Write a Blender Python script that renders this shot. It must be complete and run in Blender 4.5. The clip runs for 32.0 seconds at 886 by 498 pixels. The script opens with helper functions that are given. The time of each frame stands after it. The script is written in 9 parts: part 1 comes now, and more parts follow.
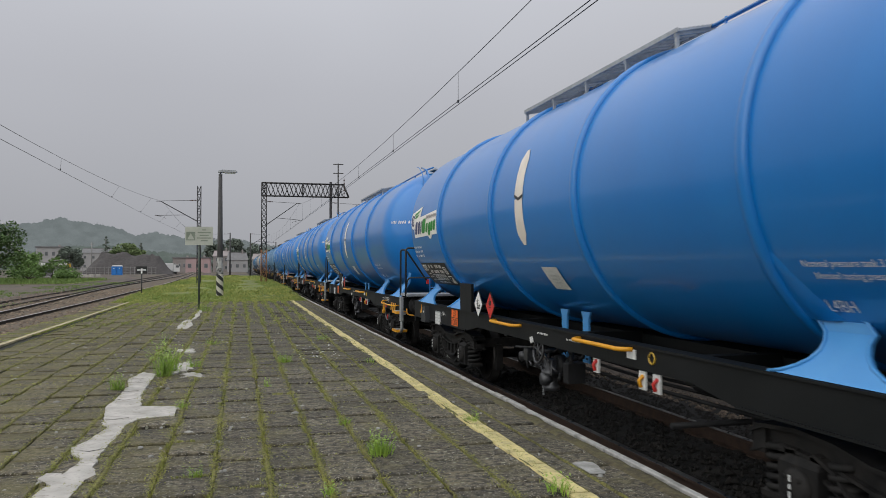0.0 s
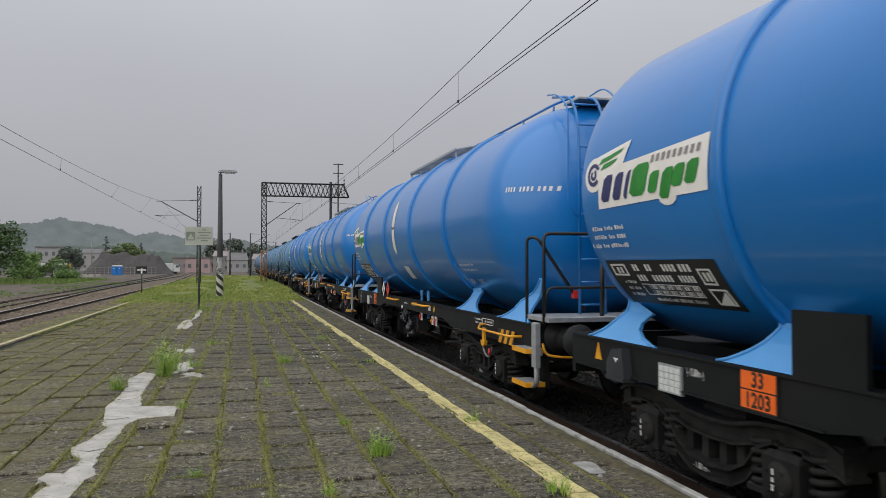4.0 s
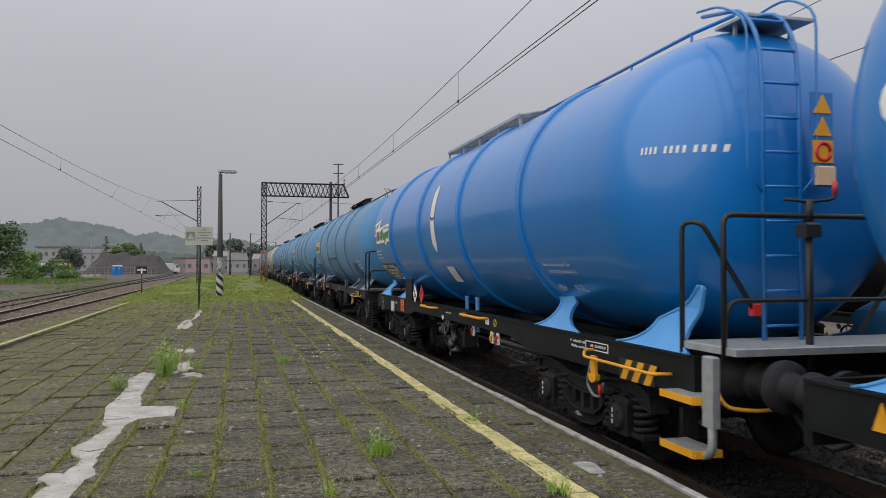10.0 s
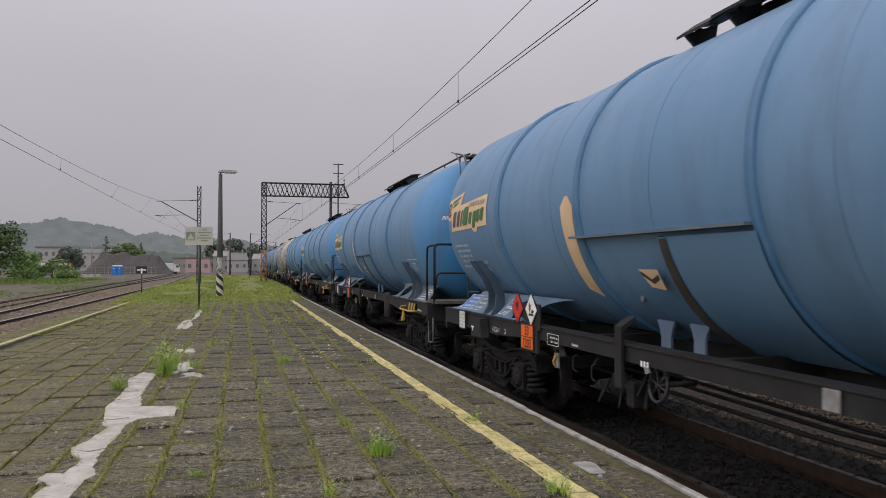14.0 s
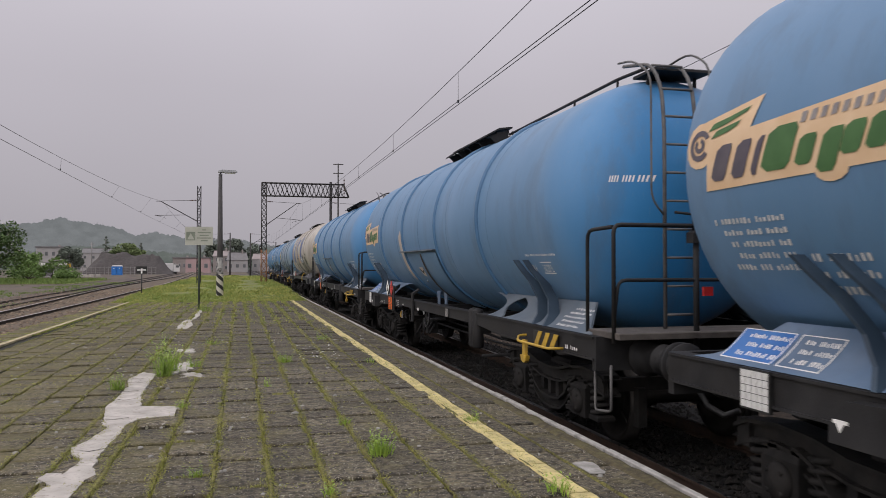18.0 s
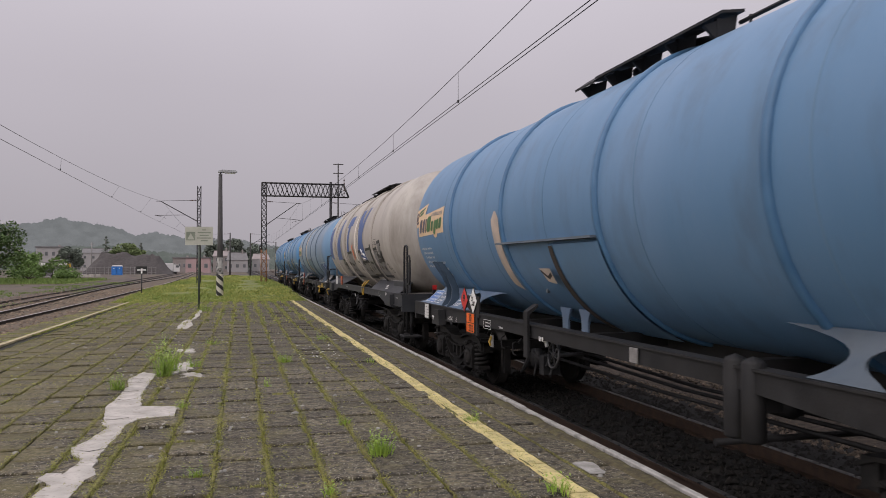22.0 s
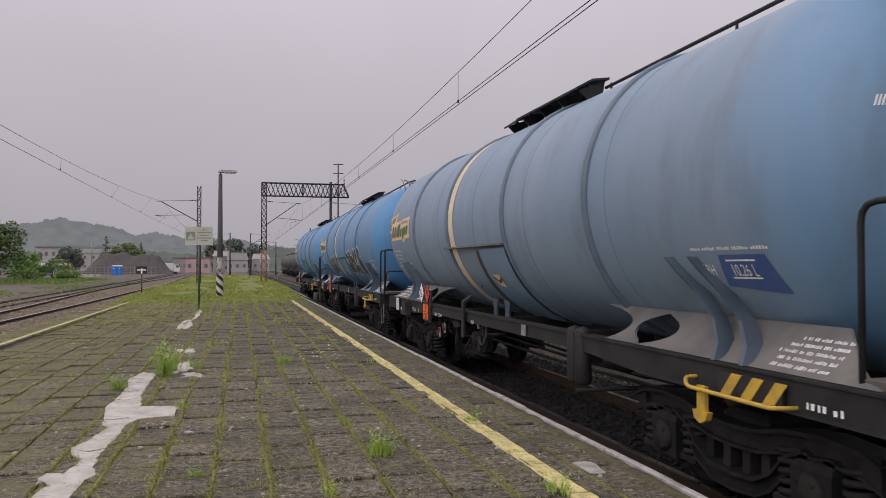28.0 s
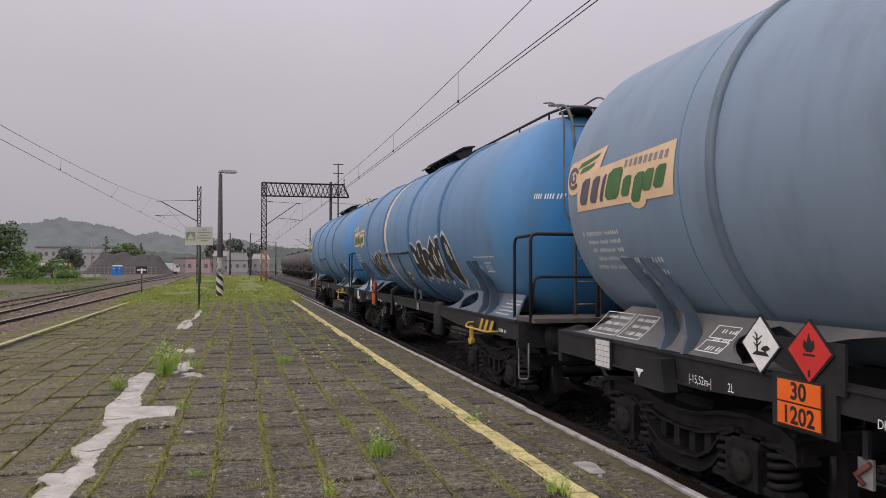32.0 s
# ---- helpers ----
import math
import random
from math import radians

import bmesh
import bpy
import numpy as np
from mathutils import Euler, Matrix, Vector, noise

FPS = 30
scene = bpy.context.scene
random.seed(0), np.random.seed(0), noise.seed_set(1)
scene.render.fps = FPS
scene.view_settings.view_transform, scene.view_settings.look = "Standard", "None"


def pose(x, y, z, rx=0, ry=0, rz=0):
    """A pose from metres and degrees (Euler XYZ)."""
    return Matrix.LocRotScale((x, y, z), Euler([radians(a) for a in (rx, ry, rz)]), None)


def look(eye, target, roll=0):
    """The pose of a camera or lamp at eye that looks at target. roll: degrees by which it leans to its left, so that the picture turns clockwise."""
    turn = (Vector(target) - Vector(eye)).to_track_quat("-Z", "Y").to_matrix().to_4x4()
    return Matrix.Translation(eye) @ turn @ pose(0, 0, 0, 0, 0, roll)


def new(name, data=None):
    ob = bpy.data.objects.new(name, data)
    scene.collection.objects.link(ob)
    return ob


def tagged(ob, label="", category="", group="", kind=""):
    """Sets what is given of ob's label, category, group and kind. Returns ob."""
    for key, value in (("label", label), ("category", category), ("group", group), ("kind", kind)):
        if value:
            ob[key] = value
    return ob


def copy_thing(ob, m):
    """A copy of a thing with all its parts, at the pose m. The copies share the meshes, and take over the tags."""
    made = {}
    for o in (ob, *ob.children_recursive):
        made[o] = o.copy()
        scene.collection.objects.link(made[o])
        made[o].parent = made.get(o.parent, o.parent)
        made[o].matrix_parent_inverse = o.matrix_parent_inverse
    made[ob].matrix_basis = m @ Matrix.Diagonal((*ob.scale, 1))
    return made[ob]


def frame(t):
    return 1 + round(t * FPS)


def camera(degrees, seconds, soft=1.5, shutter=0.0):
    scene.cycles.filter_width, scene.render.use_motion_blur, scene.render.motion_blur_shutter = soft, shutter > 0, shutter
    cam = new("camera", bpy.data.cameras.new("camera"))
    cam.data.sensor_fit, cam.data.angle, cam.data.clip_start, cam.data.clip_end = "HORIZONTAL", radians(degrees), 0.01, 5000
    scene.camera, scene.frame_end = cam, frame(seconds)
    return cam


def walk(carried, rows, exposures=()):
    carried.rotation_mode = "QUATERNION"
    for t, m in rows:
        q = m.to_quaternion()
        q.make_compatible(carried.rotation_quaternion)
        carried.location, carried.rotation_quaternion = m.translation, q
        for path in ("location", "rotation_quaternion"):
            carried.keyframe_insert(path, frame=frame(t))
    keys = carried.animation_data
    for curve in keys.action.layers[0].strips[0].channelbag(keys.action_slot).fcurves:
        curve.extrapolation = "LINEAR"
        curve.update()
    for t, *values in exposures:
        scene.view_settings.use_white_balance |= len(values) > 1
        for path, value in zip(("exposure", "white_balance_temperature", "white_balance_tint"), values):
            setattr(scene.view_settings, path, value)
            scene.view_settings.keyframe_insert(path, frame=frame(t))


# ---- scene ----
# ---- camera and its place ----
cam = camera(59.85, 32.0, soft=0.4, shutter=0.14)
EYE = (0.0, 0.0, 1.56)
YAW, TILT = radians(14.79), math.atan(29.3 / 1361.9)
AIM = (EYE[0] + math.sin(YAW), EYE[1] + math.cos(YAW), EYE[2] + math.tan(TILT))
walk(cam, [(0.0, look(EYE, AIM)), (32.0, look(EYE, AIM))], [(0.0, 0.0, 6270, 4), (8.0, 0.0, 6300, 4.5), (12.6, 0.0, 6360, 5.5), (14.2, 0.02, 6470, 12), (17.0, 0.03, 6480, 13), (24.0, 0.04, 6560, 15.5), (32.0, 0.05, 6500, 15.5)])

# ---- plan, in metres ----
RAIL = -0.39          # rail head below the platform surface
TRACK = 4.78          # centre line of the train's track
TRACK_B = 10.1        # centre line of the track behind
TRACK_L = -7.45       # centre line of the track on the other side of the island
RAIL_L = -0.3
EDGE = 3.055          # platform edge
GROUND = -0.68
# how far the train has gone, at whole seconds
GONE = [0.34, 6.29, 12.23, 18.21, 24.15, 30.07, 35.97, 41.86, 47.72, 53.54, 59.33, 65.09, 70.84, 76.57, 82.27, 87.96, 93.62,
        99.26, 104.83, 110.31, 115.76, 121.36, 126.74, 132.04, 137.11, 141.96, 146.53, 150.76, 154.57, 157.89, 160.7, 162.88, 164.35]

# ---- world and light ----
world = bpy.data.worlds.new("overcast_sky")
scene.world = world
world.use_nodes = True
wn, wl = world.node_tree.nodes, world.node_tree.links
wn.clear()
w_out = wn.new("ShaderNodeOutputWorld")
w_bg = wn.new("ShaderNodeBackground")
w_sky = wn.new("ShaderNodeTexSky")
w_sky.sky_type = "NISHITA"
w_sky.sun_disc = False
w_sky.sun_elevation, w_sky.sun_rotation = radians(46), radians(239)
w_sky.air_density, w_sky.dust_density = 1.0, 6.0
w_sc = wn.new("ShaderNodeVectorMath")
w_sc.operation = "SCALE"
w_sc.inputs["Scale"].default_value = 0.05
w_co = wn.new("ShaderNodeTexCoord")
w_sep = wn.new("ShaderNodeSeparateXYZ")
w_ramp = wn.new("ShaderNodeValToRGB")
w_ramp.color_ramp.elements[0].position, w_ramp.color_ramp.elements[0].color = 0.0, (0.42, 0.405, 0.435, 1)
w_ramp.color_ramp.elements[1].position, w_ramp.color_ramp.elements[1].color = 0.9, (1.15, 1.12, 1.2, 1)
e = w_ramp.color_ramp.elements.new(0.22)
e.color = (0.55, 0.525, 0.565, 1)
w_noise = wn.new("ShaderNodeTexNoise")
w_noise.inputs["Scale"].default_value, w_noise.inputs["Detail"].default_value = 1.6, 3
w_mul = wn.new("ShaderNodeMix")
w_mul.data_type, w_mul.blend_type = "RGBA", "MULTIPLY"
w_nr = wn.new("ShaderNodeMapRange")
w_nr.inputs["To Min"].default_value, w_nr.inputs["To Max"].default_value = 0.86, 1.1
w_mix = wn.new("ShaderNodeMix")
w_mix.data_type = "RGBA"
w_mix.inputs[0].default_value = 0.88
wl.new(w_co.outputs["Generated"], w_sep.inputs[0])
wl.new(w_co.outputs["Generated"], w_noise.inputs["Vector"])
wl.new(w_sep.outputs["Z"], w_ramp.inputs[0])
wl.new(w_noise.outputs["Fac"], w_nr.inputs["Value"])
w_mul.inputs[0].default_value = 1.0
wl.new(w_ramp.outputs["Color"], w_mul.inputs[6])
wl.new(w_nr.outputs["Result"], w_mul.inputs[7])
wl.new(w_sky.outputs["Color"], w_sc.inputs[0])
wl.new(w_sc.outputs["Vector"], w_mix.inputs[6])
wl.new(w_mul.outputs[2], w_mix.inputs[7])
wl.new(w_mix.outputs[2], w_bg.inputs["Color"])
wl.new(w_bg.outputs[0], w_out.inputs[0])
w_bg.inputs["Strength"].default_value = 1.0
sun_data = bpy.data.lights.new("sun", "SUN")
sun_data.energy, sun_data.angle, sun_data.color = 1.6, radians(95), (1.0, 0.97, 0.93)
sun = new("sun", sun_data)
sun.matrix_world = look((-30, -18, 36), (0, 0, 0))


# ---- materials ----
def material(name, a, b=None, scale=3.0, rough=0.6, metal=0.0, bump=0.0, bump_scale=60.0, grime=None, grime_amount=0.0,
             grime_scale=0.7, stretch=(1, 1, 1), vary=0.0, speck=None, speck_scale=60.0, speck_amount=0.5, coat=0.0, rough_var=0.12, low=0.35, high=0.65,
             spot=None, spot_scale=9.0, spot_amount=0.8, still=False, shine=0.5):
    """Two base colours mixed by noise, fine relief, and dirt of a third colour in patches of its own."""
    m = bpy.data.materials.new(name)
    m.use_nodes = True
    n, l = m.node_tree.nodes, m.node_tree.links
    p = n["Principled BSDF"]
    p.inputs["Roughness"].default_value, p.inputs["Metallic"].default_value = rough, metal
    p.inputs["Coat Weight"].default_value = coat
    p.inputs["Specular IOR Level"].default_value = shine
    co = n.new("ShaderNodeTexCoord")
    mp = n.new("ShaderNodeMapping")
    mp.inputs["Scale"].default_value = stretch
    if still:
        l.new(n.new("ShaderNodeNewGeometry").outputs["Position"], mp.inputs["Vector"])
    else:
        l.new(co.outputs["Object"], mp.inputs["Vector"])
    no = n.new("ShaderNodeTexNoise")
    no.inputs["Scale"].default_value, no.inputs["Detail"].default_value = scale, 6
    l.new(mp.outputs[0], no.inputs["Vector"])
    mr = n.new("ShaderNodeMapRange")
    mr.inputs["From Min"].default_value, mr.inputs["From Max"].default_value = low, high
    l.new(no.outputs["Fac"], mr.inputs["Value"])
    mix = n.new("ShaderNodeMix")
    mix.data_type = "RGBA"
    mix.inputs[6].default_value, mix.inputs[7].default_value = (*a, 1), (*(b or a), 1)
    l.new(mr.outputs["Result"], mix.inputs[0])
    out = mix.outputs[2]
    if grime:
        g = n.new("ShaderNodeTexNoise")
        g.inputs["Scale"].default_value, g.inputs["Detail"].default_value, g.inputs["Roughness"].default_value = grime_scale, 8, 0.65
        l.new(mp.outputs[0], g.inputs["Vector"])
        gr = n.new("ShaderNodeMapRange")
        gr.inputs["From Min"].default_value, gr.inputs["From Max"].default_value = 0.45, 0.75
        gr.inputs["To Max"].default_value = grime_amount
        l.new(g.outputs["Fac"], gr.inputs["Value"])
        gm = n.new("ShaderNodeMix")
        gm.data_type = "RGBA"
        gm.inputs[7].default_value = (*grime, 1)
        l.new(gr.outputs["Result"], gm.inputs[0])
        l.new(out, gm.inputs[6])
        out = gm.outputs[2]
    if speck:
        sn = n.new("ShaderNodeTexNoise")
        sn.inputs["Scale"].default_value, sn.inputs["Detail"].default_value = speck_scale, 2
        l.new(mp.outputs[0], sn.inputs["Vector"])
        sr = n.new("ShaderNodeMapRange")
        sr.inputs["From Min"].default_value, sr.inputs["From Max"].default_value, sr.inputs["To Max"].default_value = 0.6, 0.7, speck_amount
        l.new(sn.outputs["Fac"], sr.inputs["Value"])
        sm = n.new("ShaderNodeMix")
        sm.data_type = "RGBA"
        sm.inputs[7].default_value = (*speck, 1)
        l.new(sr.outputs["Result"], sm.inputs[0])
        l.new(out, sm.inputs[6])
        out = sm.outputs[2]
    if spot:
        vn = n.new("ShaderNodeTexVoronoi")
        vn.inputs["Scale"].default_value = spot_scale
        l.new(mp.outputs[0], vn.inputs["Vector"])
        wn2 = n.new("ShaderNodeTexNoise")
        wn2.inputs["Scale"].default_value, wn2.inputs["Detail"].default_value = spot_scale * 0.35, 3
        l.new(mp.outputs[0], wn2.inputs["Vector"])
        ws = n.new("ShaderNodeMapRange")
        ws.inputs["From Min"].default_value, ws.inputs["From Max"].default_value = 0.48, 0.72
        ws.inputs["To Max"].default_value = 0.34
        l.new(wn2.outputs["Fac"], ws.inputs["Value"])
        lt = n.new("ShaderNodeMath")
        lt.operation = "LESS_THAN"
        l.new(vn.outputs["Distance"], lt.inputs[0])
        l.new(ws.outputs["Result"], lt.inputs[1])
        am = n.new("ShaderNodeMath")
        am.operation = "MULTIPLY"
        am.inputs[1].default_value = spot_amount
        l.new(lt.outputs[0], am.inputs[0])
        om = n.new("ShaderNodeMix")
        om.data_type = "RGBA"
        om.inputs[7].default_value = (*spot, 1)
        l.new(am.outputs[0], om.inputs[0])
        l.new(out, om.inputs[6])
        out = om.outputs[2]
    if vary:
        oi = n.new("ShaderNodeObjectInfo")
        ge = n.new("ShaderNodeNewGeometry")
        ad = n.new("ShaderNodeMath")
        ad.operation = "ADD"
        l.new(oi.outputs["Random"], ad.inputs[0])
        l.new(ge.outputs["Random Per Island"], ad.inputs[1])
        vr = n.new("ShaderNodeMapRange")
        vr.inputs["From Max"].default_value = 2.0
        vr.inputs["To Min"].default_value, vr.inputs["To Max"].default_value = 1 - vary, 1 + vary
        l.new(ad.outputs[0], vr.inputs["Value"])
        vm = n.new("ShaderNodeMix")
        vm.data_type, vm.blend_type = "RGBA", "MULTIPLY"
        vm.inputs[0].default_value = 1.0
        l.new(out, vm.inputs[6])
        l.new(vr.outputs["Result"], vm.inputs[7])
        out = vm.outputs[2]
    l.new(out, p.inputs["Base Color"])
    rr = n.new("ShaderNodeMapRange")
    rr.inputs["To Min"].default_value, rr.inputs["To Max"].default_value = max(0.02, rough - rough_var), min(1, rough + rough_var)
    l.new(no.outputs["Fac"], rr.inputs["Value"])
    l.new(rr.outputs["Result"], p.inputs["Roughness"])
    if bump:
        bn = n.new("ShaderNodeTexNoise")
        bn.inputs["Scale"].default_value, bn.inputs["Detail"].default_value = bump_scale, 5
        l.new(mp.outputs[0], bn.inputs["Vector"])
        bp = n.new("ShaderNodeBump")
        bp.inputs["Strength"].default_value, bp.inputs["Distance"].default_value = bump, 0.02
        l.new(bn.outputs["Fac"], bp.inputs["Height"])
        l.new(bp.outputs["Normal"], p.inputs["Normal"])
    return m


BLUE_NEW = material("gloss_blue_paint", (0.005, 0.155, 0.485), (0.007, 0.172, 0.52), 1.2, 0.36, coat=0.55, bump=0.02, bump_scale=1.6,
                    grime=(0.03, 0.10, 0.24), grime_amount=0.14, grime_scale=0.9, stretch=(1, 1, 0.5), rough_var=0.06)
BLUE_NEW.node_tree.nodes["Principled BSDF"].inputs["Coat Roughness"].default_value = 0.12
# the tank's blue again, lightened for sky light on the sloping saddle plates
BLUE_NEW_SKYLIT = material("skylit_copy_of_blue_paint", (0.08, 0.30, 0.66), (0.10, 0.34, 0.70), 2.0, 0.4, coat=0.1)
BLUE_OLD = material("faded_blue_paint", (0.099, 0.207, 0.345), (0.13, 0.237, 0.38), 0.8, 0.5, bump=0.05, bump_scale=3.0,
                    grime=(0.085, 0.125, 0.16), grime_amount=0.4, grime_scale=1.6, stretch=(1, 1, 0.3), speck=(0.2, 0.24, 0.27), speck_scale=35, speck_amount=0.12)
BLUE_GREY = material("dust_greyed_blue_paint", (0.147, 0.235, 0.335), (0.182, 0.262, 0.36), 0.8, 0.52, bump=0.05, bump_scale=3.0,
                     grime=(0.11, 0.13, 0.15), grime_amount=0.4, grime_scale=1.6, stretch=(1, 1, 0.3), speck=(0.22, 0.22, 0.22), speck_scale=35, speck_amount=0.12)
BLUE_EDGE = material("darker_blue_ring_paint", (0.05, 0.135, 0.25), (0.075, 0.18, 0.32), 3.0, 0.45)
EDGE_GREY = material("darker_grey_blue_ring_paint", (0.085, 0.125, 0.17), (0.125, 0.165, 0.21), 3.0, 0.45)
SEAM = material("dirty_weld_seam", (0.075, 0.15, 0.235), (0.115, 0.215, 0.33), 1.2, 0.55)
CREAM_LINE = material("dark_line_on_cream_paint", (0.14, 0.115, 0.095), (0.22, 0.19, 0.16), 3.0, 0.65)
STREAK = material("brown_rust_stain", (0.035, 0.028, 0.024), (0.06, 0.05, 0.045), 3.0, 0.7)


def two_paints(name, a, b, edge, width):
    """Paint a along the tank that gives way to paint b at its front end, with a cloudy edge."""
    m = bpy.data.materials.new(name)
    m.use_nodes = True
    n, l = m.node_tree.nodes, m.node_tree.links
    p = n["Principled BSDF"]
    co = n.new("ShaderNodeTexCoord")
    mp = n.new("ShaderNodeMapping")
    mp.inputs["Scale"].default_value = (1, 1, 0.3)
    l.new(co.outputs["Object"], mp.inputs["Vector"])
    tex = []
    for sc, rg in ((0.9, 0.55), (2.2, 0.65), (34.0, 0.5)):
        t = n.new("ShaderNodeTexNoise")
        t.inputs["Scale"].default_value, t.inputs["Detail"].default_value, t.inputs["Roughness"].default_value = sc, 7, rg
        l.new(mp.outputs[0], t.inputs["Vector"])
        tex.append(t.outputs["Fac"])

    def blend(fac, lo, hi, x, y, top=1.0):
        r = n.new("ShaderNodeMapRange")
        r.inputs["From Min"].default_value, r.inputs["From Max"].default_value, r.inputs["To Max"].default_value = lo, hi, top
        l.new(fac, r.inputs["Value"])
        q = n.new("ShaderNodeMix")
        q.data_type = "RGBA"
        l.new(r.outputs["Result"], q.inputs[0])
        for k, v in ((6, x), (7, y)):
            if isinstance(v, tuple):
                q.inputs[k].default_value = (*v, 1)
            else:
                l.new(v, q.inputs[k])
        return q.outputs[2]

    se = n.new("ShaderNodeSeparateXYZ")
    l.new(co.outputs["Object"], se.inputs[0])
    ad = n.new("ShaderNodeMath")
    ad.operation = "MULTIPLY_ADD"
    ad.inputs[1].default_value = width * 0.9
    l.new(tex[0], ad.inputs[0])
    l.new(se.outputs["Y"], ad.inputs[2])
    k = width * 0.45
    body = blend(tex[0], 0.35, 0.65, a[0], a[1])
    front = blend(tex[0], 0.35, 0.65, b[0], b[1])
    out = blend(ad.outputs[0], edge - width + k, edge + width + k, front, body)
    out = blend(tex[1], 0.5, 0.78, out, a[2], 0.55)
    out = blend(tex[2], 0.6, 0.72, out, (0.2, 0.24, 0.27), 0.12)
    l.new(out, p.inputs["Base Color"])
    p.inputs["Roughness"].default_value = 0.5
    bp = n.new("ShaderNodeBump")
    bp.inputs["Strength"].default_value, bp.inputs["Distance"].default_value = 0.05, 0.02
    l.new(tex[1], bp.inputs["Height"])
    l.new(bp.outputs["Normal"], p.inputs["Normal"])
    return m


BLUE_CAP = two_paints("faded_blue_paint_with_bright_end", ((0.099, 0.207, 0.345), (0.13, 0.237, 0.38), (0.075, 0.105, 0.135)), ((0.018, 0.17, 0.40), (0.03, 0.20, 0.44)), -6.2, 0.45)
BLUE_CAP_GREY = two_paints("greyed_blue_paint_with_bluer_end", ((0.165, 0.235, 0.315), (0.205, 0.265, 0.34), (0.10, 0.12, 0.14)), ((0.095, 0.21, 0.345), (0.125, 0.235, 0.365)), -5.9, 0.35)
BLUE_DUSTY = material("dusty_pale_blue_paint", (0.13, 0.155, 0.18), (0.085, 0.115, 0.15), 2.2, 0.6, grime=(0.07, 0.08, 0.09), grime_amount=0.5, grime_scale=2.0)
CREAM_TANK = material("dusty_cream_paint", (0.37, 0.335, 0.295), (0.46, 0.43, 0.385), 1.0, 0.55, grime=(0.11, 0.09, 0.07), grime_amount=0.85,
                      grime_scale=0.9, stretch=(1, 1, 0.25), bump=0.03, bump_scale=4.0)
DARK_TANK = material("sooty_grey_tank_paint", (0.05, 0.045, 0.042), (0.12, 0.11, 0.105), 0.9, 0.65, grime=(0.02, 0.017, 0.015), grime_amount=0.7, grime_scale=1.2,
                     stretch=(1, 1, 0.3))
FRAME_NEW = material("black_underframe_paint", (0.0045, 0.0055, 0.006), (0.008, 0.009, 0.0095), 3, 0.6, grime=(0.012, 0.011, 0.010), grime_amount=0.4, shine=0.25)
FRAME_OLD = material("grimy_grey_steel", (0.0125, 0.0128, 0.014), (0.027, 0.0265, 0.0275), 4, 0.65, grime=(0.014, 0.012, 0.010), grime_amount=0.6, grime_scale=3, bump=0.1, shine=0.3)
FRAME_GREY = material("blue_grey_frame_paint", (0.018, 0.020, 0.024), (0.03, 0.033, 0.038), 3, 0.55, grime=(0.03, 0.028, 0.026), grime_amount=0.5, grime_scale=2)
BOGIE = material("brake_dust_cast_steel", (0.011, 0.0107, 0.0106), (0.024, 0.0228, 0.0218), 8, 0.7, bump=0.2, bump_scale=40, grime=(0.018, 0.014, 0.011), grime_amount=0.4, grime_scale=4, shine=0.18)
WHEEL = material("worn_wheel_steel", (0.010, 0.009, 0.008), (0.022, 0.019, 0.017), 6, 0.6, 0.3, shine=0.25)
TREAD = material("polished_tread_steel", (0.035, 0.032, 0.03), (0.06, 0.056, 0.053), 6, 0.5, 0.8)
DECK_OLD = material("dusty_brown_deck_steel", (0.055, 0.047, 0.042), (0.10, 0.088, 0.078), 6, 0.8, bump=0.2, bump_scale=30)
RAIL_OLD = material("worn_grey_handrail_paint", (0.07, 0.068, 0.068), (0.13, 0.125, 0.12), 7, 0.55)
APRON_BLUE = material("dusty_light_blue_paint", (0.10, 0.16, 0.25), (0.15, 0.21, 0.30), 2.2, 0.5, grime=(0.08, 0.09, 0.10), grime_amount=0.5, grime_scale=2.0)
FIELD_BLUE = material("bright_blue_paint_field", (0.03, 0.14, 0.42), (0.05, 0.18, 0.48), 3, 0.4)
GEAR = material("oily_bare_steel", (0.035, 0.036, 0.038), (0.10, 0.10, 0.105), 14, 0.42, 0.4, grime=(0.02, 0.018, 0.016), grime_amount=0.6, grime_scale=8)
GALV = material("galvanised_steel", (0.36, 0.37, 0.38), (0.46, 0.47, 0.48), 12, 0.5, 0.5, grime=(0.2, 0.19, 0.17), grime_amount=0.4)
YELLOW = material("yellow_orange_paint", (0.70, 0.30, 0.01), (0.76, 0.36, 0.02), 5, 0.45)
YELLOW_OLD = material("worn_yellow_paint", (0.58, 0.37, 0.03), (0.44, 0.28, 0.05), 8, 0.55, grime=(0.1, 0.08, 0.05), grime_amount=0.5, grime_scale=5)
RUST_LEVER = material("rusty_brown_lever", (0.10, 0.028, 0.02), (0.15, 0.045, 0.03), 8, 0.7)
STRAP = material("dirty_dark_blue_paint", (0.018, 0.034, 0.055), (0.035, 0.06, 0.09), 3.0, 0.6)
STRAP_GREY = material("dusty_dark_grey_blue_paint", (0.045, 0.065, 0.09), (0.075, 0.10, 0.13), 3.0, 0.55)
DIRTY_PLATE = material("dirty_grey_plate", (0.16, 0.155, 0.15), (0.3, 0.29, 0.28), 9, 0.6)
HOSE = material("grey_rubber_hose", (0.16, 0.16, 0.165), (0.22, 0.22, 0.225), 8, 0.5)
BLACK = material("black_paint", (0.012, 0.012, 0.012), (0.02, 0.02, 0.02), 8, 0.5)
WHITE = material("white_marking_paint", (0.72, 0.71, 0.68), (0.8, 0.79, 0.77), 20, 0.5)
BEIGE = material("aged_beige_foil", (0.66, 0.45, 0.26), (0.72, 0.52, 0.33), 5, 0.5)
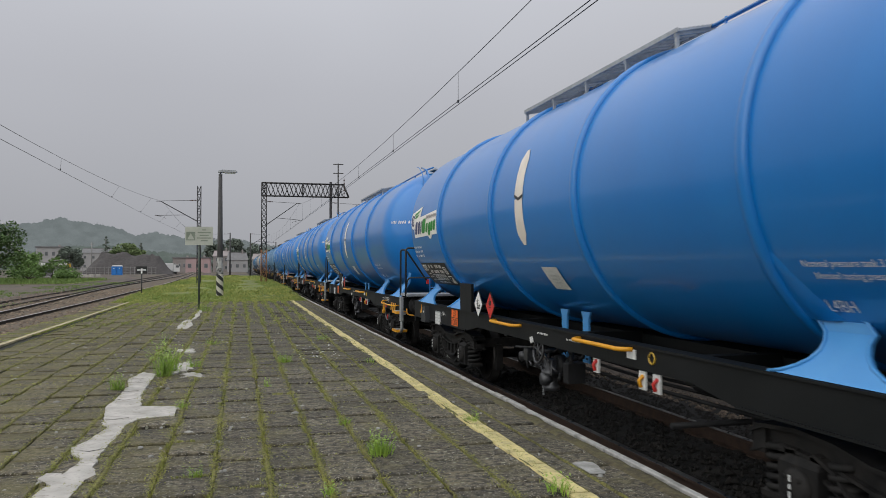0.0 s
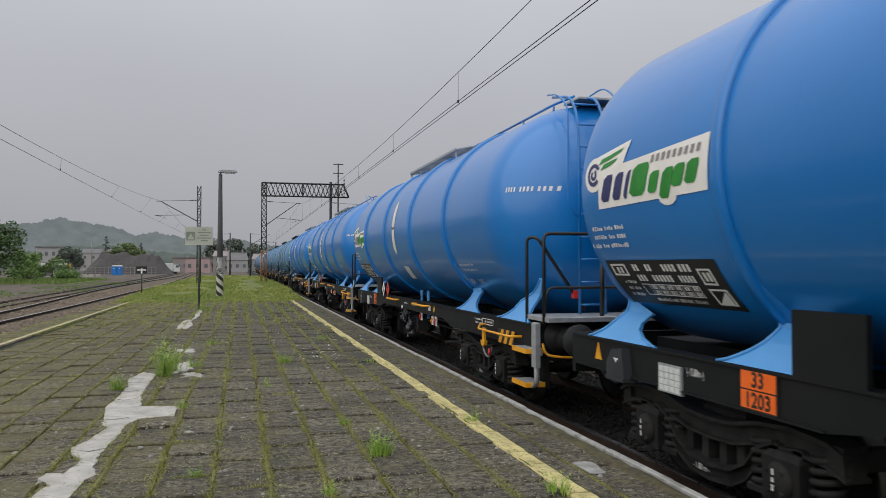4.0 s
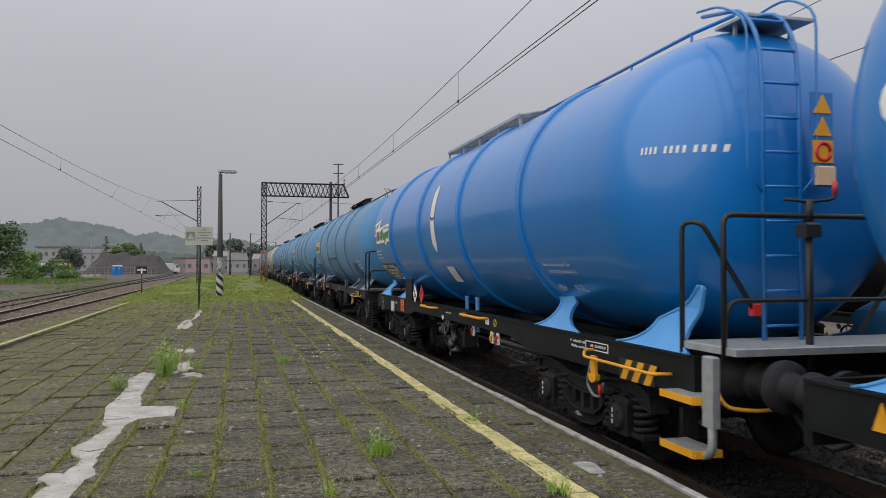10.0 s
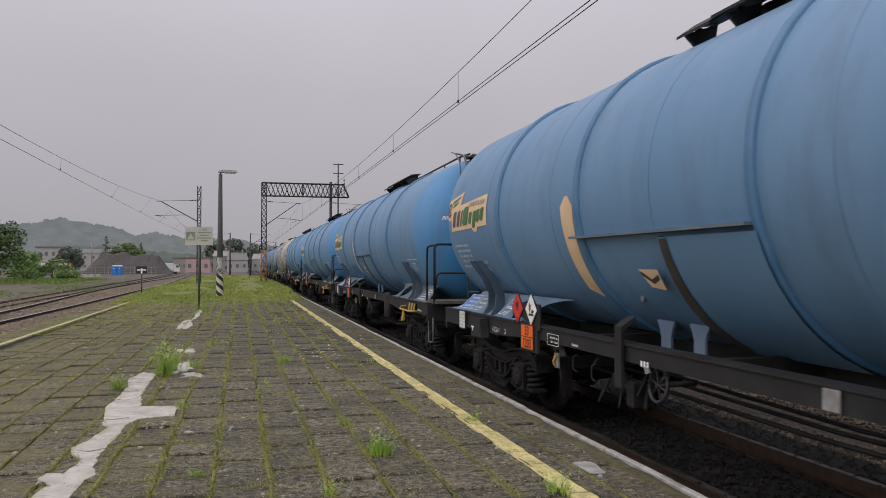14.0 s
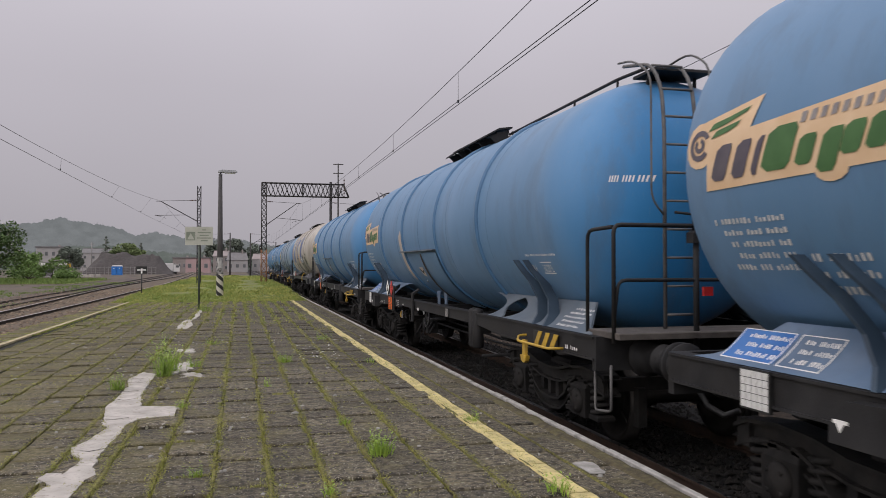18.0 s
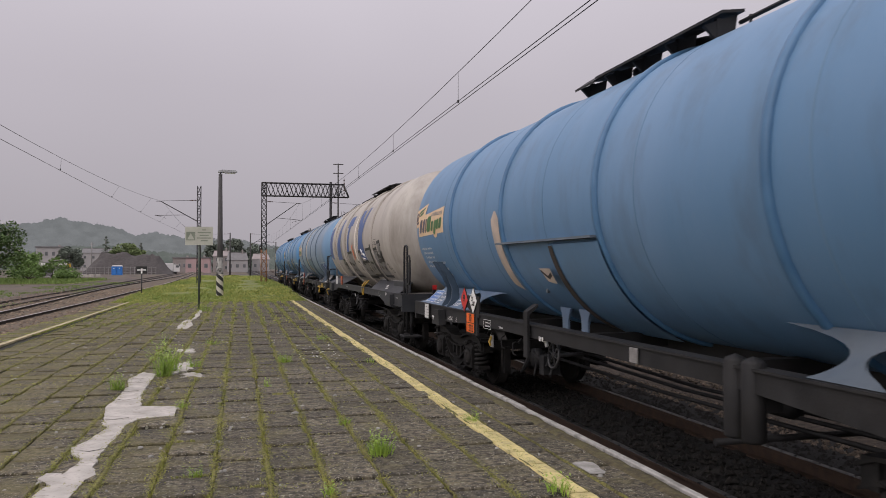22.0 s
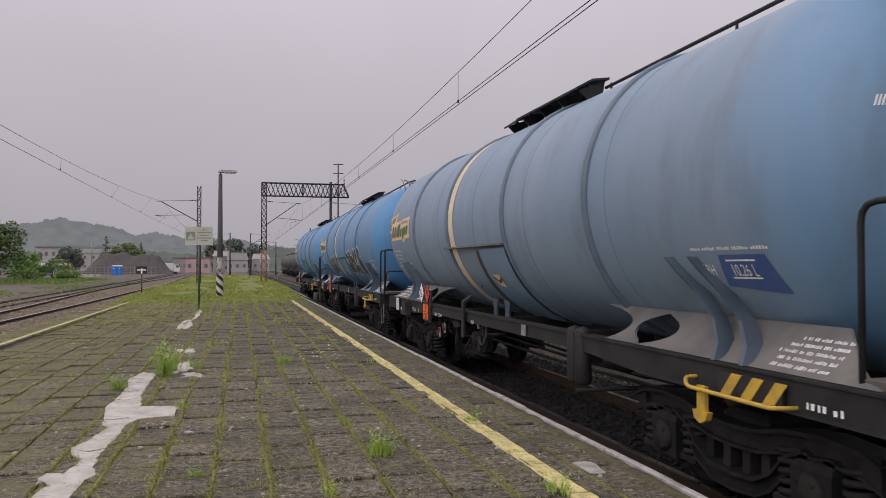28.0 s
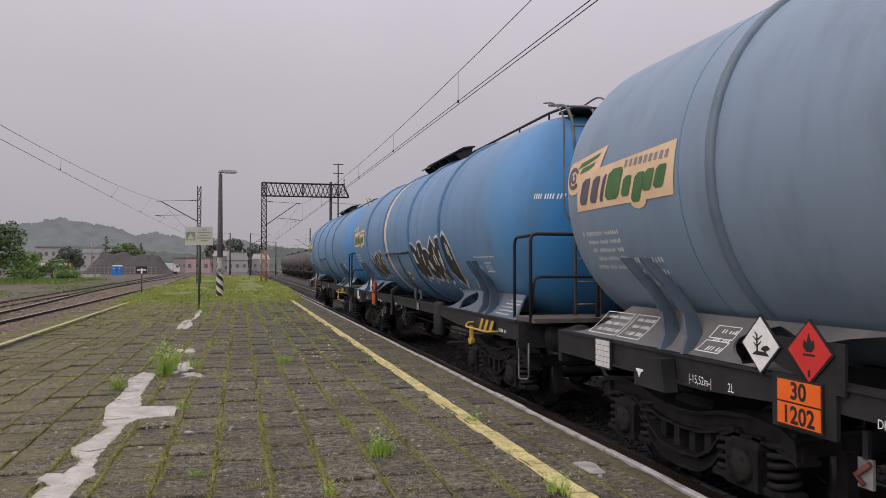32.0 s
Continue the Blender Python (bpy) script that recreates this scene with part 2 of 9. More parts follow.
BEIGE_WORN = material("bleached_worn_beige_foil", (0.46, 0.37, 0.30), (0.56, 0.46, 0.38), 5, 0.55, grime=(0.25, 0.26, 0.29), grime_amount=0.6, grime_scale=4)
CREAM_FOIL = material("cream_reflective_foil", (0.70, 0.63, 0.54), (0.76, 0.69, 0.60), 5, 0.45)
BAND_FOIL = material("sun_tanned_cream_foil", (0.60, 0.49, 0.36), (0.68, 0.57, 0.43), 5, 0.5, grime=(0.40, 0.34, 0.26), grime_amount=0.5, grime_scale=2)
PALE_FOIL = material("pale_logo_foil", (0.78, 0.74, 0.68), (0.84, 0.80, 0.75), 5, 0.45)
NAVY = material("navy_foil", (0.02, 0.025, 0.11), (0.03, 0.035, 0.13), 6, 0.45)
GREEN = material("green_foil", (0.02, 0.20, 0.02), (0.03, 0.26, 0.03), 6, 0.45)
NAVY_FADED = material("faded_dark_print", (0.075, 0.065, 0.085), (0.11, 0.095, 0.11), 6, 0.5)
GREEN_FADED = material("faded_green_print", (0.045, 0.125, 0.035), (0.065, 0.16, 0.05), 6, 0.5)
GREY_FOIL = material("mid_grey_foil", (0.22, 0.20, 0.20), (0.28, 0.26, 0.25), 6, 0.45)
RED = material("red_sign_paint", (0.55, 0.025, 0.025), (0.6, 0.035, 0.03), 9, 0.4)
ORANGE = material("orange_panel_paint", (0.80, 0.125, 0.012), (0.85, 0.15, 0.015), 9, 0.4)
APRON_DUST = material("brown_dusted_grey_paint", (0.105, 0.105, 0.105), (0.165, 0.155, 0.14), 2.2, 0.65, grime=(0.05, 0.045, 0.04), grime_amount=0.6, grime_scale=2.0)
BLUE_LETTER = material("faded_royal_blue_paint", (0.035, 0.08, 0.23), (0.05, 0.105, 0.27), 4, 0.5, grime=(0.2, 0.19, 0.2), grime_amount=0.3, grime_scale=2)
BLUE_LETTER_BRIGHT = material("touched_up_blue_paint", (0.025, 0.11, 0.32), (0.05, 0.145, 0.34), 2.5, 0.45)
PAPER = material("grey_white_label", (0.55, 0.55, 0.53), (0.66, 0.66, 0.64), 30, 0.6)


# ---- geometry helpers ----
class Geo:
    """Collects vertices and faces for one mesh."""

    def __init__(self):
        self.v, self.f, self.s, self.m = [], [], [], []
        self.mat = 0

    def face(self, ids, smooth=False):
        self.f.append(tuple(ids))
        self.s.append(smooth)
        self.m.append(self.mat)

    def add(self, pts, faces, smooth=False):
        k = len(self.v)
        self.v.extend(tuple(p) for p in pts)
        for q in faces:
            self.face([k + i for i in q], smooth)
        return self

    def box(self, x0, x1, y0, y1, z0, z1, b=0.0):
        """A box; b chamfers its upper rim."""
        if b <= 0:
            return self.add([(x0, y0, z0), (x1, y0, z0), (x1, y1, z0), (x0, y1, z0), (x0, y0, z1), (x1, y0, z1), (x1, y1, z1), (x0, y1, z1)],
                            [(3, 2, 1, 0), (4, 5, 6, 7), (0, 1, 5, 4), (1, 2, 6, 5), (2, 3, 7, 6), (3, 0, 4, 7)])
        zb = z1 - b
        return self.add([(x0, y0, z0), (x1, y0, z0), (x1, y1, z0), (x0, y1, z0), (x0, y0, zb), (x1, y0, zb), (x1, y1, zb), (x0, y1, zb),
                         (x0 + b, y0 + b, z1), (x1 - b, y0 + b, z1), (x1 - b, y1 - b, z1), (x0 + b, y1 - b, z1)],
                        [(3, 2, 1, 0), (8, 9, 10, 11), (0, 1, 5, 4), (1, 2, 6, 5), (2, 3, 7, 6), (3, 0, 4, 7),
                         (4, 5, 9, 8), (5, 6, 10, 9), (6, 7, 11, 10), (7, 4, 8, 11)])

    def tube(self, pts, r, n=8, cap=True, r1=None):
        """A round bar along points."""
        pts = [Vector(p) for p in pts]
        rings = []
        k = len(self.v)
        ref = None
        for i, p in enumerate(pts):
            d = (pts[min(i + 1, len(pts) - 1)] - pts[max(i - 1, 0)]).normalized()
            if ref is None:
                ref = Vector((0, 0, 1)) if abs(d.z) < 0.9 else Vector((1, 0, 0))
            a = d.cross(ref).normalized()
            ref = a.cross(d).normalized()
            rr = r if r1 is None else r + (r1 - r) * i / (len(pts) - 1)
            rings.append([p + (a * math.cos(t * 2 * math.pi / n) + ref * math.sin(t * 2 * math.pi / n)) * rr for t in range(n)])
        for g in rings:
            self.v.extend(tuple(p) for p in g)
        for i in range(len(pts) - 1):
            for t in range(n):
                self.face((k + i * n + t, k + i * n + (t + 1) % n, k + (i + 1) * n + (t + 1) % n, k + (i + 1) * n + t), True)
        if cap:
            self.face([k + t for t in reversed(range(n))])
            self.face([k + (len(pts) - 1) * n + t for t in range(n)])
        return self

    def prism(self, outline, axis, a, b):
        """An outline of 2D points pushed along an axis from a to b. axis x: (y, z); y: (x, z); z: (x, y)."""
        put = {"x": lambda p, t: (t, p[0], p[1]), "y": lambda p, t: (p[0], t, p[1]), "z": lambda p, t: (p[0], p[1], t)}[axis]
        n = len(outline)
        pts = [put(p, a) for p in outline] + [put(p, b) for p in outline]
        faces = [tuple(reversed(range(n))), tuple(range(n, 2 * n))] + [(i, (i + 1) % n, n + (i + 1) % n, n + i) for i in range(n)]
        return self.add(pts, faces)

    def lathe(self, prof, centre, axis="y", n=32, smooth=True):
        """A profile of (place along the axis, radius) turned round an axis through centre."""
        k = len(self.v)
        cx, cy, cz = centre
        for a, r in prof:
            for t in range(n):
                c, s = math.cos(2 * math.pi * t / n), math.sin(2 * math.pi * t / n)
                if axis == "y":
                    self.v.append((cx + r * c, cy + a, cz + r * s))
                elif axis == "x":
                    self.v.append((cx + a, cy + r * c, cz + r * s))
                else:
                    self.v.append((cx + r * c, cy + r * s, cz + a))
        for i in range(len(prof) - 1):
            for t in range(n):
                self.face((k + i * n + t, k + i * n + (t + 1) % n, k + (i + 1) * n + (t + 1) % n, k + (i + 1) * n + t), smooth)
        if prof[0][1] > 1e-6:
            self.face([k + t for t in reversed(range(n))])
        if prof[-1][1] > 1e-6:
            self.face([k + (len(prof) - 1) * n + t for t in range(n)])
        return self

    def patch(self, corners, nu, nv, put, smooth=True):
        """A four-cornered 2D patch, cut nu by nv and laid on a surface by put(a, b)."""
        (a0, b0), (a1, b1), (a2, b2), (a3, b3) = corners
        k = len(self.v)
        for j in range(nv + 1):
            t = j / nv
            for i in range(nu + 1):
                s = i / nu
                a = (a0 * (1 - s) + a1 * s) * (1 - t) + (a3 * (1 - s) + a2 * s) * t
                b = (b0 * (1 - s) + b1 * s) * (1 - t) + (b3 * (1 - s) + b2 * s) * t
                self.v.append(tuple(put(a, b)))
        for j in range(nv):
            for i in range(nu):
                q = k + j * (nu + 1) + i
                self.face((q, q + 1, q + nu + 2, q + nu + 1), smooth)
        return self

    def weld(self):
        """Joins the points that lie on one another."""
        seen, keep, to = {}, [], []
        for p in self.v:
            k = (round(p[0], 4), round(p[1], 4), round(p[2], 4))
            if k not in seen:
                seen[k] = len(keep)
                keep.append(p)
            to.append(seen[k])
        self.v = keep
        faces = [(tuple(dict.fromkeys(to[i] for i in q)), s, m) for q, s, m in zip(self.f, self.s, self.m)]
        faces = [x for x in faces if len(x[0]) > 2]
        self.f, self.s, self.m = [x[0] for x in faces], [x[1] for x in faces], [x[2] for x in faces]
        return self

    def mesh(self, name, mats):
        me = bpy.data.meshes.new(name)
        me.from_pydata(self.v, [], self.f)
        for m in (mats if isinstance(mats, (list, tuple)) else [mats]):
            me.materials.append(m)
        me.polygons.foreach_set("use_smooth", self.s)
        me.polygons.foreach_set("material_index", self.m)
        me.update()
        return me


def part(name, geo, mat, parent, label="", at=None):
    """Links one mesh as a part under a thing or a part."""
    ob = new(name, geo if isinstance(geo, bpy.types.Mesh) else geo.mesh(name, mat))
    ob.parent = parent
    if name in ("writing", "label", "running_number", "number", "graffiti", "mark"):
        ob["kind"] = "stuff"
    if at is not None:
        ob.matrix_basis = at
    if label:
        ob["label"] = label
    return ob


def thing(name, label, category, at=None, group="", kind="", geo=None, mat=None):
    ob = new(name, geo.mesh(name, mat) if geo else None)
    if at is not None:
        ob.matrix_basis = at
    return tagged(ob, label, category, group, kind)


def letters(text, size, put, geo, align="LEFT", squeeze=1.0, bold=0.0):
    """Writes text with the built-in font onto a surface by put(a, b)."""
    cu = bpy.data.curves.new("writing", "FONT")
    cu.body, cu.size, cu.align_x, cu.resolution_u = text, size, align, 3
    cu.offset = bold
    ob = bpy.data.objects.new("writing", cu)
    scene.collection.objects.link(ob)
    me = ob.to_mesh()
    geo.add([put(v.co.x * squeeze, v.co.y) for v in me.vertices], [tuple(p.vertices) for p in me.polygons])
    ob.to_mesh_clear()
    bpy.data.objects.remove(ob)
    bpy.data.curves.remove(cu)


# ---- railway wagons ----
# A wagon's own space: y from its middle (front at -y), z from the rail head, the platform at -x.
class Tank:
    def __init__(self, length, r, zc, c0, c1, d0, d1, power=2.8, rise=0.0):
        self.power, self.rise = power, rise
        self.half, self.r, self.zc, self.c0, self.c1, self.d0, self.d1 = length / 2, r, zc, c0, c1, d0, d1

    def radius(self, l):
        if l < self.c0:
            k = (self.c0 - l) / self.d0
        elif l > self.c1:
            k = (l - self.c1) / self.d1
        else:
            return self.r
        return self.r * max(0.0, 1 - min(1, k) ** self.power) ** 0.5

    def mid(self, l):
        """The height of the tank's axis, which rises towards the rear."""
        return self.zc + self.rise * min(1.0, max(0.0, (l - 5.0) / 7.0))

    def on(self, l, z, off=0.004):
        """The point on the side towards the platform at l metres behind the front buffers and height z."""
        r = self.radius(l)
        zc = self.mid(l)
        dz = max(-0.99 * r, min(0.99 * r, z - zc))
        k = (r + off) / max(r, 0.01)
        return (-math.sqrt(max(r * r - dz * dz, 0)) * k, l - self.half, zc + dz * k)


def tank_shell(tk, n=56):
    g = Geo()
    prof = []
    for i in range(11):
        l = tk.c0 - tk.d0 * math.cos(i / 10 * math.pi / 2)
        prof.append((l - tk.half, tk.radius(l)))
    for i in range(1, 9):
        l = tk.c0 + (tk.c1 - tk.c0) * i / 8
        prof.append((l - tk.half, tk.r))
    for i in range(1, 11):
        l = tk.c1 + tk.d1 * math.sin(i / 10 * math.pi / 2)
        prof.append((l - tk.half, tk.radius(l)))
    prof[0] = (prof[0][0], 0.0)
    prof[-1] = (prof[-1][0], 0.0)
    g.lathe(prof, (0, 0, 0), "y", n)
    g.v = [(x, y, z + tk.mid(y + tk.half)) for x, y, z in g.v]
    return g


def ring(tk, l, w, h):
    g = Geo()
    y = l - tk.half
    r0, r1 = tk.radius(l - w / 2), tk.radius(l + w / 2)
    g.lathe([(y - w / 2, r0 - 0.01), (y - w / 2, r0 + h * 0.6), (y - w * 0.3, r0 + h), (y + w * 0.3, r1 + h), (y + w / 2, r1 + h * 0.6),
             (y + w / 2, r1 - 0.01)], (0, 0, tk.mid(l)), "y", 56)
    return g


BOGIE_MESH = {}


def bogie_meshes(style):
    """The parts of a two-axle bogie of 1.8 m wheelbase, built once a style."""
    if style in BOGIE_MESH:
        return BOGIE_MESH[style]
    d = {}
    g = Geo()
    # an upper chord that bends down between the axles, a belly chord below it, and windows between webs
    arch = [(-1.45, 0.74), (-1.3, 0.80), (-0.95, 0.83), (-0.6, 0.80), (-0.3, 0.735), (0.0, 0.72), (0.3, 0.735), (0.6, 0.80), (0.95, 0.83), (1.3, 0.80), (1.45, 0.74)]
    belly = [(-0.78, 0.70), (-0.6, 0.62), (-0.46, 0.47), (-0.28, 0.38), (0.0, 0.355), (0.28, 0.38), (0.46, 0.47), (0.6, 0.62), (0.78, 0.70)]
    for line, h in ((arch, 0.15), (belly, 0.12)):
        g.prism([(a, b) for a, b in line] + [(a, b - h) for a, b in reversed(line)], "x", -0.05, 0.05)
        g.prism([(a, b + 0.015) for a, b in line] + [(a, b - 0.015) for a, b in reversed(line)], "x", -0.115, 0.115)
        g.prism([(a, b - h + 0.012) for a, b in line] + [(a, b - h - 0.012) for a, b in reversed(line)], "x", -0.1, 0.1)
    for y, z0, z1 in ((-0.34, 0.4, 0.68), (-0.12, 0.33, 0.66), (0.12, 0.33, 0.66), (0.34, 0.4, 0.68)):
        g.box(-0.05, 0.05, y - 0.045, y + 0.045, z0, z1)
    g.prism([(-1.45, 0.74), (-0.6, 0.74), (-0.6, 0.66), (-1.45, 0.68)], "x", -0.05, 0.05)
    g.prism([(1.45, 0.74), (0.6, 0.74), (0.6, 0.66), (1.45, 0.68)], "x", -0.05, 0.05)
    for y in (-0.78, -1.02, 0.78, 1.02):
        g.box(-0.1, 0.1, y - 0.05, y + 0.05, 0.5, 0.7)
    for y in (-1.36, 1.36):
        g.box(-0.09, 0.09, y - 0.07, y + 0.07, 0.6, 0.8)
    d["side_frame"] = g.mesh("side_frame", BOGIE)
    g = Geo()
    g.box(-0.14, 0.14, -0.19, 0.19, 0.30, 0.66, 0.05)
    g.lathe([(-0.19, 0.0), (-0.19, 0.10), (-0.16, 0.135), (-0.12, 0.14)], (0, 0, 0.46), "x", 16)
    for a in range(4):
        t = math.pi / 4 + a * math.pi / 2
        g.tube([(-0.2, 0.1 * math.cos(t), 0.46 + 0.1 * math.sin(t)), (-0.1, 0.1 * math.cos(t), 0.46 + 0.1 * math.sin(t))], 0.018, 6)
    g.box(-0.1, 0.1, -0.42, 0.42, 0.30, 0.36, 0.02)
    d["axle_box"] = g.mesh("axle_box", BOGIE)
    g = Geo()
    pts = [(0.1 * math.cos(t * 0.55), 0.1 * math.sin(t * 0.55), 0.35 + 0.36 * t / 58) for t in range(59)]
    g.tube(pts, 0.026, 6)
    d["coil_spring"] = g.mesh("coil_spring", BOGIE)
    g = Geo()
    for sx in (-1, 1):
        x = 0.68 * sx
        prof = [(x + 0.075 * sx, 0.10), (x + 0.06 * sx, 0.13), (x + 0.02 * sx, 0.15), (x + 0.01 * sx, 0.38), (x + 0.065 * sx, 0.40), (x + 0.07 * sx, 0.455),
                (x - 0.04 * sx, 0.46), (x - 0.05 * sx, 0.487), (x - 0.07 * sx, 0.487), (x - 0.07 * sx, 0.40), (x - 0.02 * sx, 0.38), (x - 0.02 * sx, 0.14), (x - 0.08 * sx, 0.1)]
        k = len(g.f)
        g.lathe(prof, (0, 0, 0), "x", 36)
        for i in range(k, len(g.f)):
            if (i - k) // 36 in (5, 6):
                g.m[i] = 1
        # ribs and a wear mark that show that the wheel turns
        for a in range(3):
            t = a * 2 * math.pi / 3
            g.tube([(x + 0.03 * sx, 0.18 * math.cos(t), 0.18 * math.sin(t)), (x + 0.03 * sx, 0.36 * math.cos(t), 0.36 * math.sin(t))], 0.012, 5)
    g.tube([(-1.0, 0, 0), (1.0, 0, 0)], 0.075, 12)
    d["wheelset"] = g.mesh("wheelset", [WHEEL, TREAD])
    g = Geo()
    g.box(-0.98, 0.98, -0.28, 0.28, 0.60, 0.82, 0.04)
    g.box(-0.95, 0.95, -1.38, -1.28, 0.62, 0.76)
    g.box(-0.95, 0.95, 1.28, 1.38, 0.62, 0.76)
    g.lathe([(0.8, 0.3), (0.92, 0.28)], (0, 0, 0), "z", 20)
    for sx in (-0.68, 0.68):
        for y in (-1.42, -0.36, 0.36, 1.42):
            g.box(sx - 0.05, sx + 0.05, y - 0.05, y + 0.05, 0.25, 0.66)
    d["bogie"] = g.mesh("bogie", BOGIE)
    g = Geo()
    for z0, z1 in ((0.40, 0.44), (0.46, 0.49), (0.51, 0.55)):
        g.box(-0.208, -0.2, -0.008, 0.008, z0, z1)
    d["dash"] = g.mesh("mark", PAPER)
    g = Geo()
    letters("- 1.80 m -", 0.07, lambda a, b: (-0.117, 0.2 - a, 0.29 + b), g, squeeze=0.85)
    d["wheelbase"] = g.mesh("writing", PAPER)
    BOGIE_MESH[style] = d
    return d


def bogie(wagon, y, style):
    d = bogie_meshes(style)
    bo = part("bogie", d["bogie"], None, wagon, "two-axle freight bogie coated in brake dust", pose(0, y, 0))
    for sx, a in ((-1.02, 0), (1.02, 180)):
        part("side_frame", d["side_frame"], None, bo, "", pose(sx, 0, 0, 0, 0, a))
        for yy in (-0.9, 0.9):
            part("axle_box", d["axle_box"], None, bo, "", pose(sx, yy, 0, 0, 0, a))
            if a == 0 and style == "new":
                part("mark", d["dash"], None, bo, "", pose(sx, yy, 0))
            for k in (-0.3, 0.3):
                part("coil_spring", d["coil_spring"], None, bo, "", pose(sx, yy + k, 0))
    if style == "new":
        part("writing", d["wheelbase"], None, bo, "", pose(-1.02, 0, 0))
    for yy in (-0.9, 0.9):
        part("wheelset", d["wheelset"], None, bo, "steel wheelset with a bright tread", pose(0, yy, 0.46))
    return bo


SHARED = {}


def shared(key, make):
    if key not in SHARED:
        SHARED[key] = make()
    return SHARED[key]


def buffers(wagon, L, dark):
    """Four buffers, the coupling hooks and the hoses at both ends."""
    def head():
        g = Geo()
        prof = [(0.64, 0.2), (0.58, 0.2), (0.57, 0.165), (0.40, 0.135), (0.31, 0.135), (0.305, 0.15), (0.27, 0.15), (0.265, 0.115), (0.08, 0.105), (0.045, 0.13), (0.04, 0.195), (0.015, 0.2), (0.0, 0.19), (-0.004, 0.0)]
        g.lathe([(a, r) for a, r in reversed(prof)][::-1], (0, 0, 0), "y", 24)
        return g.mesh("buffer", dark)
    me = shared(("buffer", dark.name), head)
    for x in (-0.875, 0.875):
        part("buffer", me, None, wagon, "", pose(x, -L / 2, 1.05))
        part("buffer", me, None, wagon, "", pose(x, L / 2, 1.05, 0, 0, 180))

    def hook():
        g = Geo()
        g.box(-0.05, 0.05, 0.25, 0.66, 0.98, 1.10, 0.02)
        g.tube([(-0.06, 0.3, 1.02), (-0.06, 0.0, 0.92), (0.06, 0.0, 0.92), (0.06, 0.3, 1.02)], 0.025, 6)
        return g.mesh("coupling", dark)
    me = shared(("coupling", dark.name), hook)
    part("coupling", me, None, wagon, "", pose(0, -L / 2, 0))
    part("coupling", me, None, wagon, "", pose(0, L / 2, 0, 0, 0, 180))

    def hose():
        g = Geo()
        g.tube([(-0.35, 0.64, 0.85), (-0.37, 0.5, 0.72), (-0.36, 0.35, 0.58), (-0.3, 0.18, 0.52), (-0.2, 0.08, 0.58)], 0.03, 8)
        g.box(-0.39, -0.31, 0.6, 0.7, 0.82, 0.9)
        return g.mesh("brake_hose", BLACK)
    me = shared("hose", hose)
    part("brake_hose", me, None, wagon, "", pose(0, -L / 2, 0))
    part("brake_hose", me, None, wagon, "", pose(0, L / 2, 0, 0, 0, 180))


def bent(pts, r=0.06, steps=3):
    """Rounds the corners of a bar's line."""
    pts = [Vector(p) for p in pts]
    out = [pts[0]]
    for a, b, c in zip(pts, pts[1:], pts[2:]):
        u, w = (a - b), (c - b)
        k = min(r, u.length * 0.45, w.length * 0.45)
        p, q = b + u.normalized() * k, b + w.normalized() * k
        for i in range(steps + 1):
            t = i / steps
            out.append(p * (1 - t) ** 2 + b * 2 * t * (1 - t) + q * t * t)
    return out + [pts[-1]]


def diamond(wagon, x, y, z, h, mat, name, label, picture):
    """A square placard on its corner, with a frame and a pictogram."""
    g = Geo()
    g.prism([(y - h, z), (y, z - h), (y + h, z), (y, z + h)], "x", x, x + 0.012)
    pl = part(name, g, BLACK, wagon, label)
    g = Geo()
    i = h - 0.018
    g.prism([(y - i, z), (y, z - i), (y + i, z), (y, z + i)], "x", x - 0.004, x + 0.001)
    part("face", g, mat, pl)
    g = Geo()
    if picture == "flame":
        g.prism([(y - 0.05, z + 0.03), (y - 0.02, z + 0.0), (y + 0.02, z + 0.0), (y + 0.05, z + 0.03), (y + 0.04, z + 0.07), (y + 0.02, z + 0.05),
                 (y, z + 0.11), (y - 0.02, z + 0.06), (y - 0.04, z + 0.075)], "x", x - 0.007, x - 0.003)
        g.prism([(y - 0.05, z - 0.025), (y + 0.05, z - 0.025), (y + 0.05, z - 0.012), (y - 0.05, z - 0.012)], "x", x - 0.007, x - 0.003)
        g.prism([(y - 0.008, z - 0.15), (y + 0.008, z - 0.15), (y + 0.008, z - 0.11), (y - 0.008, z - 0.11)], "x", x - 0.007, x - 0.003)
    else:
        g.prism([(y - 0.09, z - 0.07), (y + 0.08, z - 0.07), (y + 0.04, z - 0.045), (y - 0.06, z - 0.045)], "x", x - 0.007, x - 0.003)
        g.prism([(y + 0.035, z - 0.05), (y + 0.02, z - 0.05), (y + 0.025, z + 0.07), (y + 0.035, z + 0.07)], "x", x - 0.007, x - 0.003)
        for dy, dz in ((0.07, 0.05), (-0.02, 0.06), (0.06, 0.01), (-0.01, 0.02), (0.05, 0.08)):
            g.tube([(x - 0.005, y + 0.028, z + dz - 0.03), (x - 0.005, y + dy, z + dz)], 0.005, 4)
        g.prism([(y - 0.01, z - 0.03), (y - 0.05, z - 0.045), (y - 0.1, z - 0.02), (y - 0.07, z + 0.0), (y - 0.03, z - 0.01)], "x", x - 0.007, x - 0.003)
    part("pictogram", g, BLACK, pl)
    return pl


